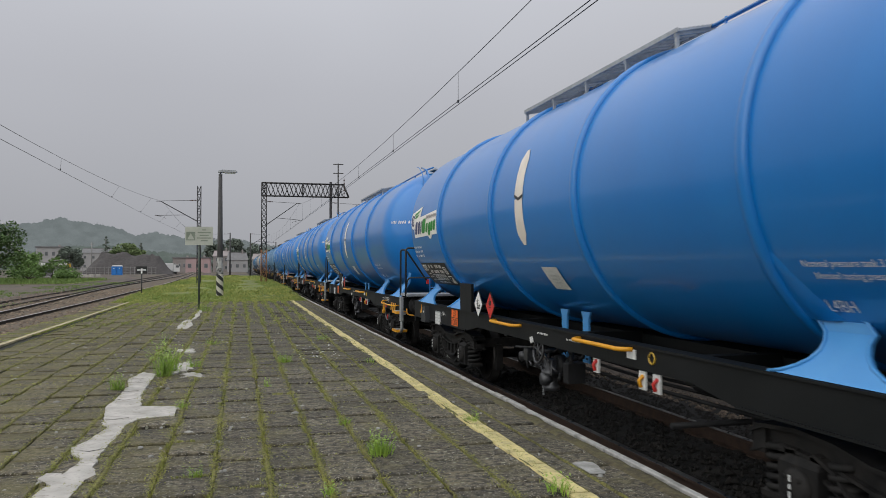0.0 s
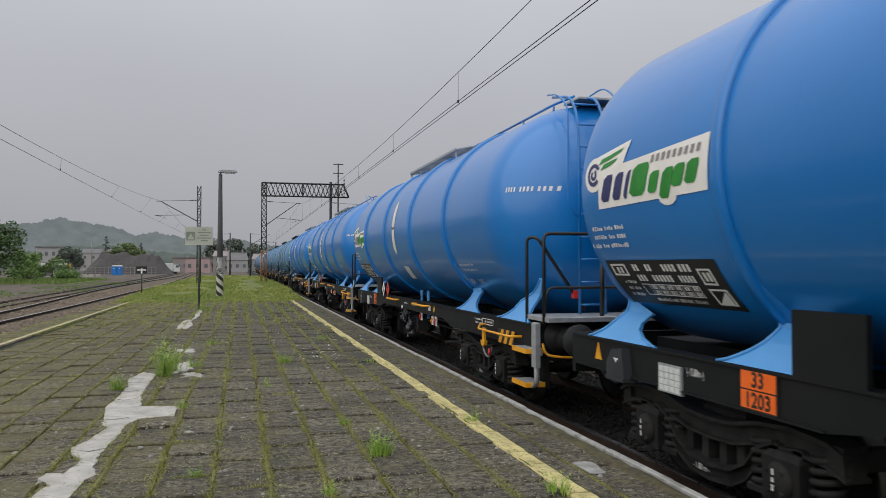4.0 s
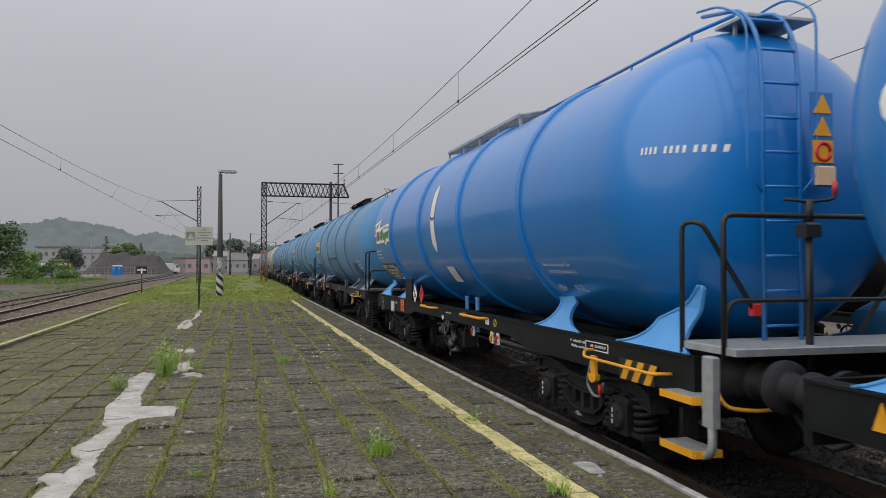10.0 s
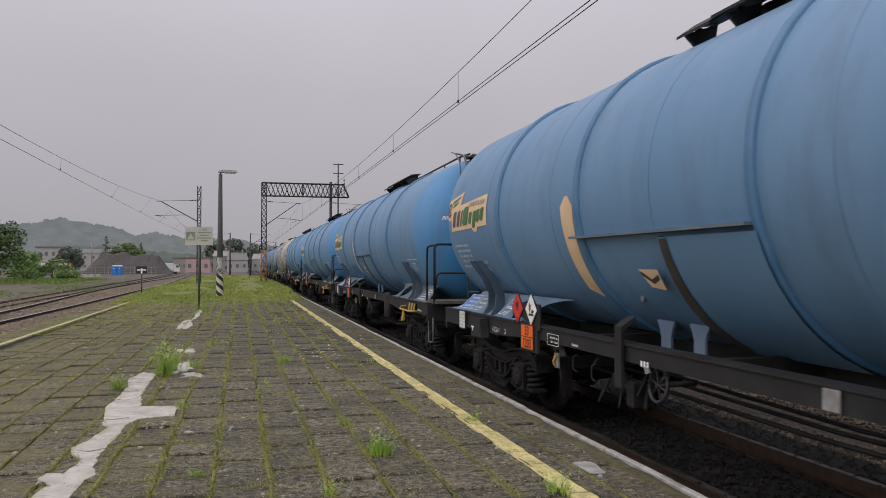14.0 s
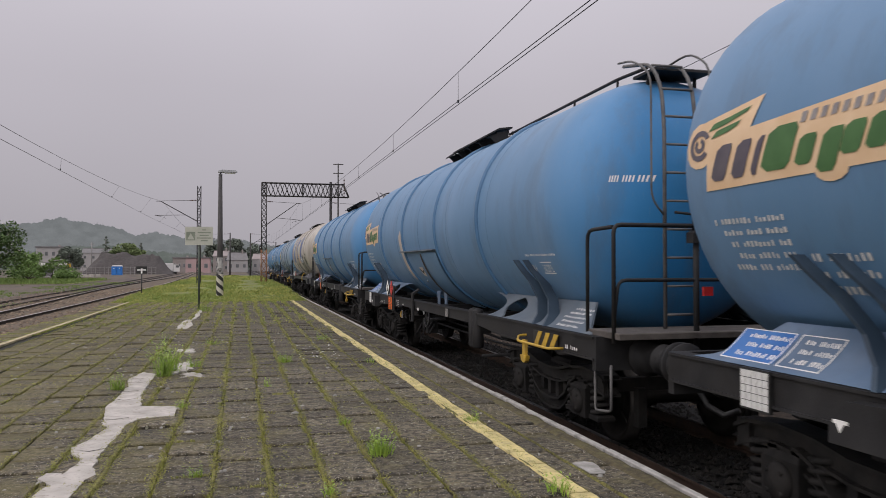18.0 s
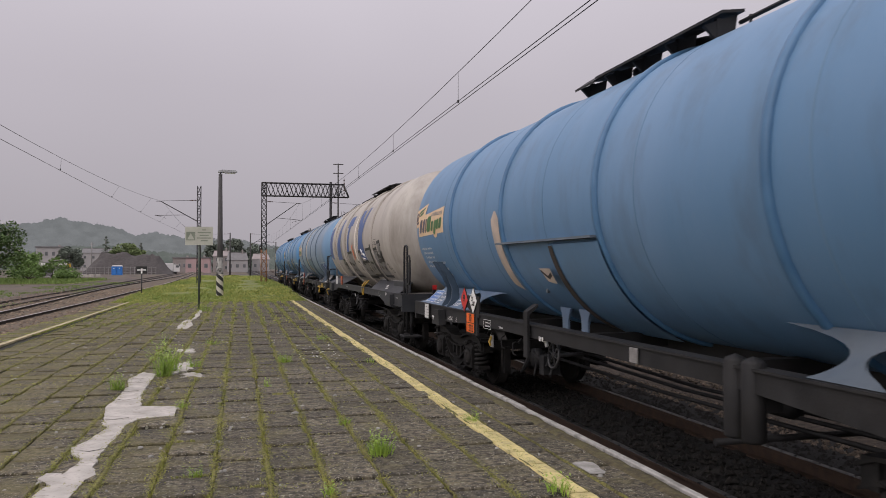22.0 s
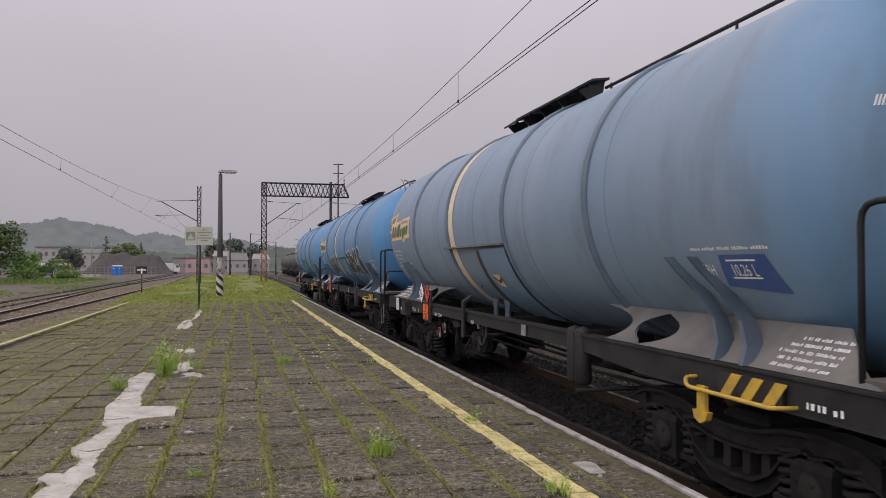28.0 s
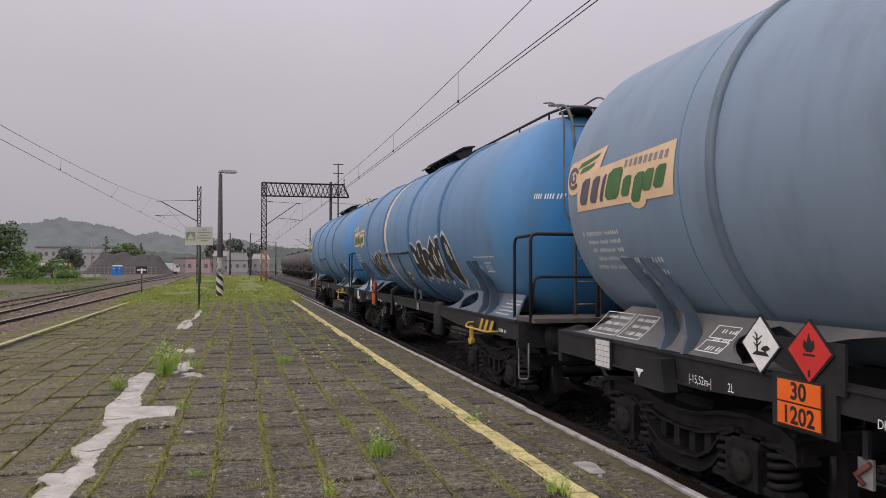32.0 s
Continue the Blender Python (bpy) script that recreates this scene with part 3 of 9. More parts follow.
def hazard_panel(wagon, x, y0, y1, z0, z1, upper, lower):
    """An orange panel with two numbers; y0 is the edge nearer to the wagon's front."""
    g = Geo()
    g.box(x - 0.006, x + 0.012, y0, y1, z0, z1)
    pl = part("hazard_panel", g, BLACK, wagon, "orange hazard panel with black numbers")
    zm = (z0 + z1) / 2
    for a, b in ((z0 + 0.012, zm - 0.006), (zm + 0.006, z1 - 0.012)):
        g = Geo()
        g.box(x - 0.010, x - 0.004, y0 + 0.012, y1 - 0.012, a, b)
        part("face", g, ORANGE, pl)
    g = Geo()
    ym = (y0 + y1) / 2
    letters(upper, 0.15, lambda a, b: (x - 0.0115, ym - a, zm + 0.025 + b), g, "CENTER", 0.95, 0.004)
    letters(lower, 0.15, lambda a, b: (x - 0.0115, ym - a, z0 + 0.025 + b), g, "CENTER", 0.95, 0.004)
    part("number", g, BLACK, pl)


def bars(g, put, l0, l1, z0, z1, rows, rnd, fill=0.85):
    """Lines of unreadable writing as bars."""
    h = (z1 - z0) / rows
    for i in range(rows):
        l = l0
        c = min(0.04, h * 0.42)
        e = l1 - rnd.uniform(0, 0.25) * (l1 - l0)
        while l < e - c:
            for k in range(rnd.randint(2, 8)):
                if l > e - c:
                    break
                w = c * rnd.uniform(0.6, 1.0) * fill
                lo, hi = rnd.choice((0.7, 0.7, 0.74)), rnd.choice((0.24, 0.24, 0.36))
                g.patch([(l, z1 - (i + lo) * h), (l + w, z1 - (i + lo) * h), (l + w, z1 - (i + hi) * h), (l, z1 - (i + hi) * h)], 1, 1, put)
                l += c * 1.25
            l += c * 1.1


def logo(wagon, put, l0, l1, z0, z1, ground, dark_print, green_print):
    """A plaque with a winged ring and two words drawn as plain blocks. l0 is the end nearer to the wagon's rear."""
    w, h = l0 - l1, z1 - z0
    P = lambda a, b, o: put(l0 - a * w, z0 + b * h, o)
    g = Geo()
    f = lambda a, b: P(a, b, 0.005)
    n = 14
    disc = [(0.095 + 0.095 * math.cos(k * 2 * math.pi / n), 0.58 + 0.3 * math.sin(k * 2 * math.pi / n)) for k in range(n)]
    for (p0, q0), (p1, q1) in zip(disc, disc[1:] + disc[:1]):
        g.patch([(0.095, 0.58), (0.095, 0.58), (p1, q1), (p0, q0)], 1, 2, f)
    g.patch([(0.13, -0.02), (0.98, 0.02), (1.0, 0.78), (0.15, 0.62)], 14, 4, f)
    g.patch([(0.09, 0.60), (0.36, 0.60), (0.42, 1.02), (0.12, 0.88)], 5, 3, f)
    bump = [(0.715 + 0.065 * math.cos(k * math.pi / 6), 0.02 - 0.13 * math.sin(k * math.pi / 6)) for k in range(7)]
    for (p0, q0), (p1, q1) in zip(bump, bump[1:]):
        g.patch([(0.715, 0.03), (0.715, 0.03), (p1, q1), (p0, q0)], 1, 1, f)
    pl = part("logo_plaque", g, ground, wagon, "plaque with a winged ring and blocks in navy and green")
    f = lambda a, b: P(a, b, 0.009)

    def block(a0, a1, b0, b1, lean=0.12):
        k = lean * (b1 - b0)
        c, d = 0.2 * (a1 - a0), 0.14 * (b1 - b0)
        g.patch([(a0, b0 + d), (a1, b0 + d), (a1 + k * 0.7, b1 - d), (a0 + k * 0.7, b1 - d)], 1, 3, f)
        g.patch([(a0 + c, b0), (a1 - c, b0), (a1, b0 + d), (a0, b0 + d)], 1, 1, f)
        g.patch([(a0 + k * 0.7, b1 - d), (a1 + k * 0.7, b1 - d), (a1 + k - c, b1), (a0 + k + c, b1)], 1, 1, f)

    g = Geo()
    for r0, r1, t0, t1 in ((0.062, 0.040, 0.5, 5.6), (0.030, 0.012, 2.2, 7.6)):
        m = 16
        for i in range(m):
            a, b = t0 + (t1 - t0) * i / m, t0 + (t1 - t0) * (i + 1) / m
            g.patch([(0.095 + r0 * math.cos(a), 0.58 + 3.2 * r0 * math.sin(a)), (0.095 + r0 * math.cos(b), 0.58 + 3.2 * r0 * math.sin(b)),
                     (0.095 + r1 * math.cos(b), 0.58 + 3.2 * r1 * math.sin(b)), (0.095 + r1 * math.cos(a), 0.58 + 3.2 * r1 * math.sin(a))], 1, 1, f)
    for a0, a1 in ((0.165, 0.245), (0.275, 0.345), (0.375, 0.405)):
        block(a0, a1, 0.09, 0.52)
    part("mark", g, dark_print, pl)
    g = Geo()
    for lo in ((0.14, 0.73, 0.345, 0.92), (0.16, 0.63, 0.30, 0.78)):
        a0, b0, a1, b1 = lo
        g.patch([(a0, b0), (a0 + 0.09, b0 + 0.04), (a0 + 0.12, b0 + 0.13), (a0 + 0.03, b0 + 0.09)], 2, 1, f)
        g.patch([(a0 + 0.09, b0 + 0.04), (a1, b1 - 0.06), (a1 + 0.02, b1), (a0 + 0.12, b0 + 0.13)], 3, 1, f)
    for a0, a1, b0, b1 in ((0.425, 0.555, 0.10, 0.58), (0.575, 0.645, 0.11, 0.42), (0.66, 0.735, 0.0, 0.43), (0.752, 0.825, 0.14, 0.45), (0.84, 0.915, 0.15, 0.47)):
        block(a0, a1, b0, b1)
    part("mark", g, green_print, pl)
    g = Geo()
    for k in range(9):
        a = 0.6 + k * 0.04
        g.patch([(a, 0.555), (a + 0.022, 0.558), (a + 0.032, 0.67), (a + 0.010, 0.665)], 1, 1, f)
    part("mark", g, GREY_FOIL, pl)


def number_bars(tk, wagon, l0, l1, z, mat=None, h=0.085):
    """A running number along the tank's end, as bars."""
    g = Geo()
    put = lambda a, b: tk.on(a, b, 0.004)
    l = l0
    w = (l0 - l1) / 15.4
    for n, gap in ((4, 0.9), (4, 0.5), (3, 0.2), (1, 0)):
        for k in range(n):
            g.patch([(l, z), (l - w * 0.5, z), (l - w * 0.5, z + h), (l, z + h)], 1, 1, put)
            l -= w
        l -= gap * w
    part("running_number", g, mat or WHITE, wagon)


def end_platform(wagon, L, deck_z, deck_l0, deck_l1, half, rail_mat, deck_mat, post_l, style):
    """The brakeman's platform at the front end: deck, railings, hand brake and ladder."""
    y = lambda l: l - L / 2
    g = Geo()
    g.box(-half, half, y(deck_l0), y(deck_l1), deck_z - 0.06, deck_z, 0.008)
    part("platform_deck", g, deck_mat, wagon, "grated end platform")
    p0, p1 = post_l
    zt = 2.31
    for sx in (-1, 1):
        g = Geo()
        x = sx * half
        if style == "new":
            g.tube(bent([(x, y(p1), deck_z - 0.25), (x, y(p1), zt), (x * 0.93, y(p1) - 0.15, zt), (x * 0.38, y(p1) - 0.1, deck_z + 0.04)], 0.09), 0.022, 8)
        else:
            g.tube(bent([(x, y(p1) + 0.05, deck_z - 0.25), (x, y(p1) + 0.05, zt), (x, y(p0) + 0.02, zt + 0.01)], 0.12), 0.02, 8)
        part("railing", g, rail_mat, wagon)
    g = Geo()
    xs = -half
    g.tube(bent([(xs, y(p0), deck_z - 0.1), (xs, y(p0), zt + 0.03), (half, y(p0), zt + 0.03), (half, y(p0), deck_z - 0.1)], 0.08), 0.022, 8)
    zl = deck_z + (0.35 if style == "new" else 0.5)
    g.tube(bent([(xs, y(p0), deck_z + 0.1), (xs + 0.05, y(p0), zl), (half - 0.05, y(p0), zl), (half, y(p0), deck_z + 0.1)], 0.08), 0.018, 8)
    g.tube([(-0.45, y(p0), deck_z - 0.2), (-0.45, y(p0), zt + 0.03)], 0.03, 8)
    g.tube([(0.5, y(p0), deck_z - 0.2), (0.5, y(p0), zt + 0.03)], 0.025, 8)
    part("railing", g, rail_mat, wagon)
    g = Geo()
    g.tube([(-0.45, y(p0), zt - 0.05), (-0.45, y(p0), zt + 0.16)], 0.035, 10)
    g.tube(bent([(-0.68, y(p0), zt + 0.16), (-0.45, y(p0), zt + 0.14), (-0.2, y(p0), zt + 0.17), (-0.2, y(p0), zt + 0.28)], 0.05), 0.014, 6)
    g.box(-0.52, -0.38, y(p0) - 0.06, y(p0) + 0.06, zt - 0.14, zt - 0.02, 0.02)
    hb = part("hand_brake", g, FRAME_OLD if style != "new" else BLACK, wagon, "hand brake crank with a red grip")
    g = Geo()
    g.tube([(-0.2, y(p0), zt + 0.2), (-0.2, y(p0), zt + 0.31)], 0.02, 8)
    part("grip", g, RED, hb)
    g = Geo()
    if style == "new":
        g.box(-0.64, -0.54, y(p1) - 0.15, y(p1) - 0.08, deck_z + 0.2, deck_z + 0.3, 0.01)
    else:
        g.box(-0.34, -0.24, y(p0) + 0.03, y(p0) + 0.07, deck_z + 0.34, deck_z + 0.43)
    part("tail_lamp_bracket", g, RED, wagon)
    return y


def ladder(wagon, tk, L, mat, l_base, z0, mid=-0.18):
    """The ladder up the front end, which leans back along the dome to the roof walkway."""
    y = lambda l: l - L / 2
    zt = tk.zc + tk.r + 0.04
    line = [(l_base, z0), (l_base, zt - 0.8), (l_base + 0.05, zt - 0.38), (l_base + 0.25, zt - 0.10), (l_base + 0.85, zt + 0.02)]
    for x in (mid - 0.18, mid + 0.18):
        g = Geo()
        g.tube(bent([(x, y(a), b) for a, b in line], 0.2), 0.02, 6)
        part("ladder_stile", g, mat, wagon)
    z = z0 + 0.15
    while z < zt - 0.1:
        l = float(np.interp(z, [b for a, b in line], [a for a, b in line]))
        g = Geo()
        g.tube([(mid - 0.18, y(l), z), (mid + 0.18, y(l), z)], 0.014, 6)
        part("rung", g, mat, wagon)
        z += 0.29
    for s, top in ((-1, zt - 0.05), (1, zt + 0.08)):
        g = Geo()
        x = mid + 0.34 * s
        g.tube(bent([(mid + 0.3 * s, y(l_base) + 0.75, zt + 0.02), (x, y(l_base) + 0.35, top), (x, y(l_base) - 0.02, top - 0.22), (x, y(l_base) - 0.02, zt - 1.55), (mid + 0.18 * s, y(l_base), zt - 1.72)], 0.16), 0.012, 6)
        part("grab_rail", g, mat, wagon)


def roof_walk(wagon, tk, L, l0, l1, mat, rail_mat, tilt, landing=True, behind=False, lift=0.0, grated=False):
    """The roof walkway over the manholes, with the rail that leads to it."""
    y = lambda l: l - L / 2
    z = tk.zc + tk.r + lift
    for sx in (-1, 1):
        g = Geo()
        if grated:
            rise = lambda x: 0.20 - (x - 0.26) * (0.07 + tilt) / 0.44
            for k in range(9):
                x = 0.27 + 0.05 * k
                g.box(sx * x - 0.011, sx * x + 0.011, y(l0), y(l1), z + rise(x) - 0.008, z + rise(x))
            for x in (0.255, 0.705):
                g.box(sx * x - 0.006, sx * x + 0.006, y(l0), y(l1), z + rise(x) - 0.034, z + rise(x) + 0.012)
            for k in range(26):
                a = l0 + (l1 - l0) * k / 25
                g.prism([(sx * 0.255, z + 0.175), (sx * 0.705, z + rise(0.705) - 0.03), (sx * 0.705, z + rise(0.705) - 0.01), (sx * 0.255, z + 0.195)], "y", y(a) - 0.007, y(a) + 0.007)
            for k in range(5):
                a = l0 + (l1 - l0) * (0.012 + 0.976 * k / 4)
                g.box(sx * 0.68 - 0.016, sx * 0.68 + 0.016, y(a) - 0.016, y(a) + 0.016, z - 0.3, z + rise(0.68) - 0.01)
                g.box(sx * 0.3 - 0.016, sx * 0.3 + 0.016, y(a) - 0.016, y(a) + 0.016, z - 0.12, z + rise(0.3) - 0.01)
                g.prism([(sx * 0.255, z + 0.14), (sx * 0.705, z + rise(0.705) - 0.065), (sx * 0.705, z + rise(0.705) - 0.02), (sx * 0.255, z + 0.19)], "y", y(a) - 0.018, y(a) + 0.018)
        else:
            for k in range(5):
                a0, a1 = l0 + (l1 - l0) * k / 5, l0 + (l1 - l0) * (k + 1) / 5
                d = tilt * (1.0 + 0.5 * (k == 4))
                q = [(0.26, 0.20), (0.50, 0.19 - d * 0.3), (0.70, 0.13 - d)]
                n = len(g.v)
                for yy in (y(a0) + 0.012, y(a1) - 0.012):
                    for x, h in q + [(x, h - 0.028) for x, h in reversed(q)]:
                        g.v.append((sx * x, yy, z + h))
                for j in range(6):
                    g.face((n + j, n + (j + 1) % 6, n + 6 + (j + 1) % 6, n + 6 + j))
                g.face([n + j for j in reversed(range(6))])
                g.face([n + 6 + j for j in range(6)])
            for k in range(5):
                a = l0 + (l1 - l0) * (0.03 + 0.94 * k / 4)
                g.prism([(sx * 0.44, z - 0.12), (sx * 0.48, z - 0.14), (sx * 0.66, z + 0.10 - tilt), (sx * 0.30, z + 0.16), (sx * 0.34, z - 0.06)], "y", y(a) - 0.02, y(a) + 0.02)
                g.box(sx * 0.5 - 0.025, sx * 0.5 + 0.025, y(a) - 0.025, y(a) + 0.025, z - 0.16, z + 0.14 - tilt * 0.5)
        part("roof_walkway", g, mat, wagon, "grated walkway on the tank's roof" if grated else "steel plate walkway on the tank's roof")
    g = Geo()
    z -= lift
    zr = z + 0.04
    if behind:
        g.tube(bent([(-0.32, y(l1), zr + 0.1), (-0.32, y(l1 + 0.3), zr + 0.05), (-0.32, y(tk.c1 - 0.2), zr + 0.05), (-0.32, y(tk.c1 + 0.4), zr - 0.05)], 0.1), 0.02, 6)
    else:
        g.tube(bent([(-0.32, y(l0), zr + 0.02), (-0.32, y(tk.c0 + 0.2), zr + 0.05), (-0.32, y(tk.c0 - 0.5), zr + 0.02)], 0.1), 0.02, 6)
    l, end = (l1 + 0.4, tk.c1) if behind else (tk.c0 + 0.2, l0)
    while l < end:
        g.tube([(-0.32, y(l), z - 0.06), (-0.32, y(l), zr + 0.05)], 0.015, 6)
        l += 1.25
    part("roof_rail", g, rail_mat, wagon)
    for a in (0.3, 0.7):
        g = Geo()
        m = l0 + (l1 - l0) * a
        g.lathe([(-0.1, 0.27), (0.08, 0.27), (0.09, 0.31), (0.13, 0.31), (0.15, 0.2), (0.15, 0.0)], (0, y(m), z), "z", 20)
        part("manhole", g, rail_mat, wagon)
    g = Geo()
    a0 = tk.c0 - 0.75
    if landing:
        g.box(-0.36, 0.36, y(a0), y(a0 + 0.5), z - 0.02, z + 0.015, 0.01)
        for x in (-0.3, 0.3):
            g.box(x - 0.015, x + 0.015, y(a0) + 0.25, y(a0 + 0.28), z - 0.2, z - 0.02)
        part("roof_landing", g, mat, wagon)


def sill_steps(wagon, L, x, l0, l1, zs, mat, edge, bracket):
    """Two foot steps on a hanging bracket."""
    y = lambda l: l - L / 2
    g = Geo()
    g.tube(bent([(x + 0.1, y(l0) - 0.09, 0.95), (x + 0.1, y(l0) - 0.09, zs[1] - 0.03), (x + 0.1, y(l0) + 0.3, zs[1] - 0.06)], 0.12, 5), 0.035, 8)
    g.box(x + 0.06, x + 0.12, y(l0) - 0.16, y(l0) - 0.02, 0.72, 1.26, 0.01)
    g.box(x + 0.08, x + 0.2, y(l0) - 0.03, y(l0) + 0.02, zs[0] - 0.08, zs[0] - 0.02)
    part("step_bracket", g, bracket, wagon)
    for z in zs:
        g = Geo()
        g.box(x, x + 0.24, y(l0), y(l1), z - 0.05, z, 0.006)
        st = part("step", g, mat, wagon)
        g = Geo()
        g.box(x - 0.012, x + 0.0, y(l0), y(l1), z - 0.055, z + 0.004)
        g.box(x, x + 0.24, y(l0) - 0.012, y(l0), z - 0.055, z + 0.004)
        part("edging", g, edge, st)


def underside(wagon, L, style):
    """Air reservoir, brake cylinder, rigging rods and valve gear below the frame."""
    y = lambda l: l - L / 2
    g = Geo()
    g.lathe([(-0.55, 0.0), (-0.5, 0.16), (-0.42, 0.2), (0.42, 0.2), (0.5, 0.16), (0.55, 0.0)], (0.35, y(L * 0.56), 0.92), "y", 20)
    part("air_reservoir", g, FRAME_OLD, wagon)
    g = Geo()
    g.lathe([(-0.3, 0.15), (-0.28, 0.19), (0.2, 0.19), (0.35, 0.06), (0.36, 0.03)], (0.3, y(L * 0.42), 0.68), "y", 16)
    part("brake_cylinder", g, FRAME_OLD, wagon)
    g = Geo()
    for x in (-0.3, 0.1, 0.4):
        g.tube([(x, y(3.6), 0.62), (x * 0.8, y(L * 0.5), 0.55), (x, y(L - 3.6), 0.62)], 0.022, 6)
    g.tube([(-1.0, y(L * 0.36), 0.5), (1.0, y(L * 0.36), 0.5)], 0.03, 6)
    part("brake_rigging", g, FRAME_OLD, wagon)
    rnd = random.Random(7 if style == "new" else 9)
    lv = L * 0.62 if style != "new" else 8.3
    g = Geo()
    g.lathe([(-0.06, 0.0), (-0.05, 0.13), (0.05, 0.13), (0.06, 0.0)], (-0.95, y(lv), 0.72), "x", 18)
    vg = part("valve_gear", g, FRAME_OLD, wagon, "brake valve with rods and levers")
    for k in range(9):
        a, b = rnd.uniform(-0.45, 0.45), rnd.uniform(0.7, 0.98)
        x = rnd.uniform(-1.05, -0.75)
        g = Geo()
        g.tube([(x, y(lv) + a, b), (x + rnd.uniform(-0.15, 0.1), y(lv) + a + rnd.uniform(-0.25, 0.25), b - rnd.uniform(0.05, 0.25))], rnd.uniform(0.01, 0.024), 6)
        part("rod", g, FRAME_OLD, vg)
    g = Geo()
    g.box(-1.02, -0.8, y(lv) - 0.4, y(lv) - 0.25, 0.55, 0.8, 0.02)
    part("valve_box", g, FRAME_OLD, vg)
    # discharge wheel on its stem
    hw = 8.42 if style == "old" else 8.34
    g = Geo()
    g.tube([(-1.22 + 0.02 * math.sin(t * 0.52), y(hw) + 0.15 * math.cos(t * 0.52), 0.9 + 0.15 * math.sin(t * 0.52)) for t in range(13)], 0.018, 6)
    for t in (0.3, 1.35, 2.4):
        g.tube([(-1.22, y(hw) + 0.15 * math.cos(t), 0.9 + 0.15 * math.sin(t)), (-1.22, y(hw) - 0.15 * math.cos(t), 0.9 - 0.15 * math.sin(t))], 0.011, 5)
    g.tube([(-1.24, y(hw), 0.9), (-0.85, y(hw), 0.9)], 0.025, 8)
    wh = part("hand_wheel", g, GEAR, wagon, "spoked discharge hand wheel")
    g = Geo()
    g.prism([(y(hw) + 0.08, 1.0), (y(hw) + 0.12, 1.07), (y(hw) + 0.18, 1.05), (y(hw) + 0.14, 0.98)], "x", -1.27, -1.25)
    part("tag", g, PAPER, wh)
    g = Geo()
    g.lathe([(-0.35, 0.0), (-0.33, 0.11), (0.3, 0.11), (0.36, 0.05)], (-0.5, y(L * 0.36), 0.84), "y", 14)
    part("outlet_valve", g, FRAME_OLD, wagon)
    if style == "new":
        # flanged bottom outlet with its cap and chain, and the lever cluster behind it
        g = Geo()
        g.lathe([(0.42, 0.0), (0.42, 0.10), (0.47, 0.11), (0.49, 0.085), (0.60, 0.075), (0.61, 0.12), (0.66, 0.12), (0.67, 0.08), (0.8, 0.09)], (-1.06, y(8.32), 0), "z", 16)
        ov = part("bottom_outlet", g, GEAR, wagon, "oily steel bottom outlet with a hanging cap")
        g = Geo()
        g.lathe([(-1.2, 0.0), (-1.2, 0.075), (-1.14, 0.085), (-1.06, 0.06)], (0, y(8.3), 0.56), "x", 14)
        for a, b, c, d in ((8.2, 0.78, 8.46, 0.86), (8.12, 0.62, 8.2, 0.8), (8.45, 0.7, 8.38, 0.5), (8.0, 0.7, 8.2, 0.72)):
            g.tube([(-1.14, y(a), b), (-1.1, y(c), d)], 0.016, 6)
        part("cap", g, GEAR, ov)
        g = Geo()
        for k in range(9):
            g.box(-1.165, -1.145, y(8.34) - 0.012 + 0.01 * math.sin(k * 2.0), y(8.34) + 0.012 + 0.01 * math.sin(k * 2.0), 0.36 + 0.028 * k, 0.38 + 0.028 * k)
        part("chain", g, GALV, ov)
        g = Geo()
        g.tube([(-1.05, y(8.75), 0.9), (-1.1, y(9.2), 0.86), (-1.1, y(9.45), 0.84)], 0.016, 6)
        g.box(-1.12, -1.04, y(8.98), y(9.12), 0.70, 0.86, 0.015)
        g.lathe([(-1.14, 0.0), (-1.14, 0.06), (-1.08, 0.07), (-1.0, 0.05)], (0, y(9.2), 0.74), "x", 12)
        for a, b in ((8.9, 0.64), (9.3, 0.66), (9.06, 0.6)):
            g.tube([(-1.1, y(9.1), 0.76), (-1.08, y(a), b)], 0.014, 6)
        part("brake_valve", g, GEAR, wagon, "small brake valve with pipes")


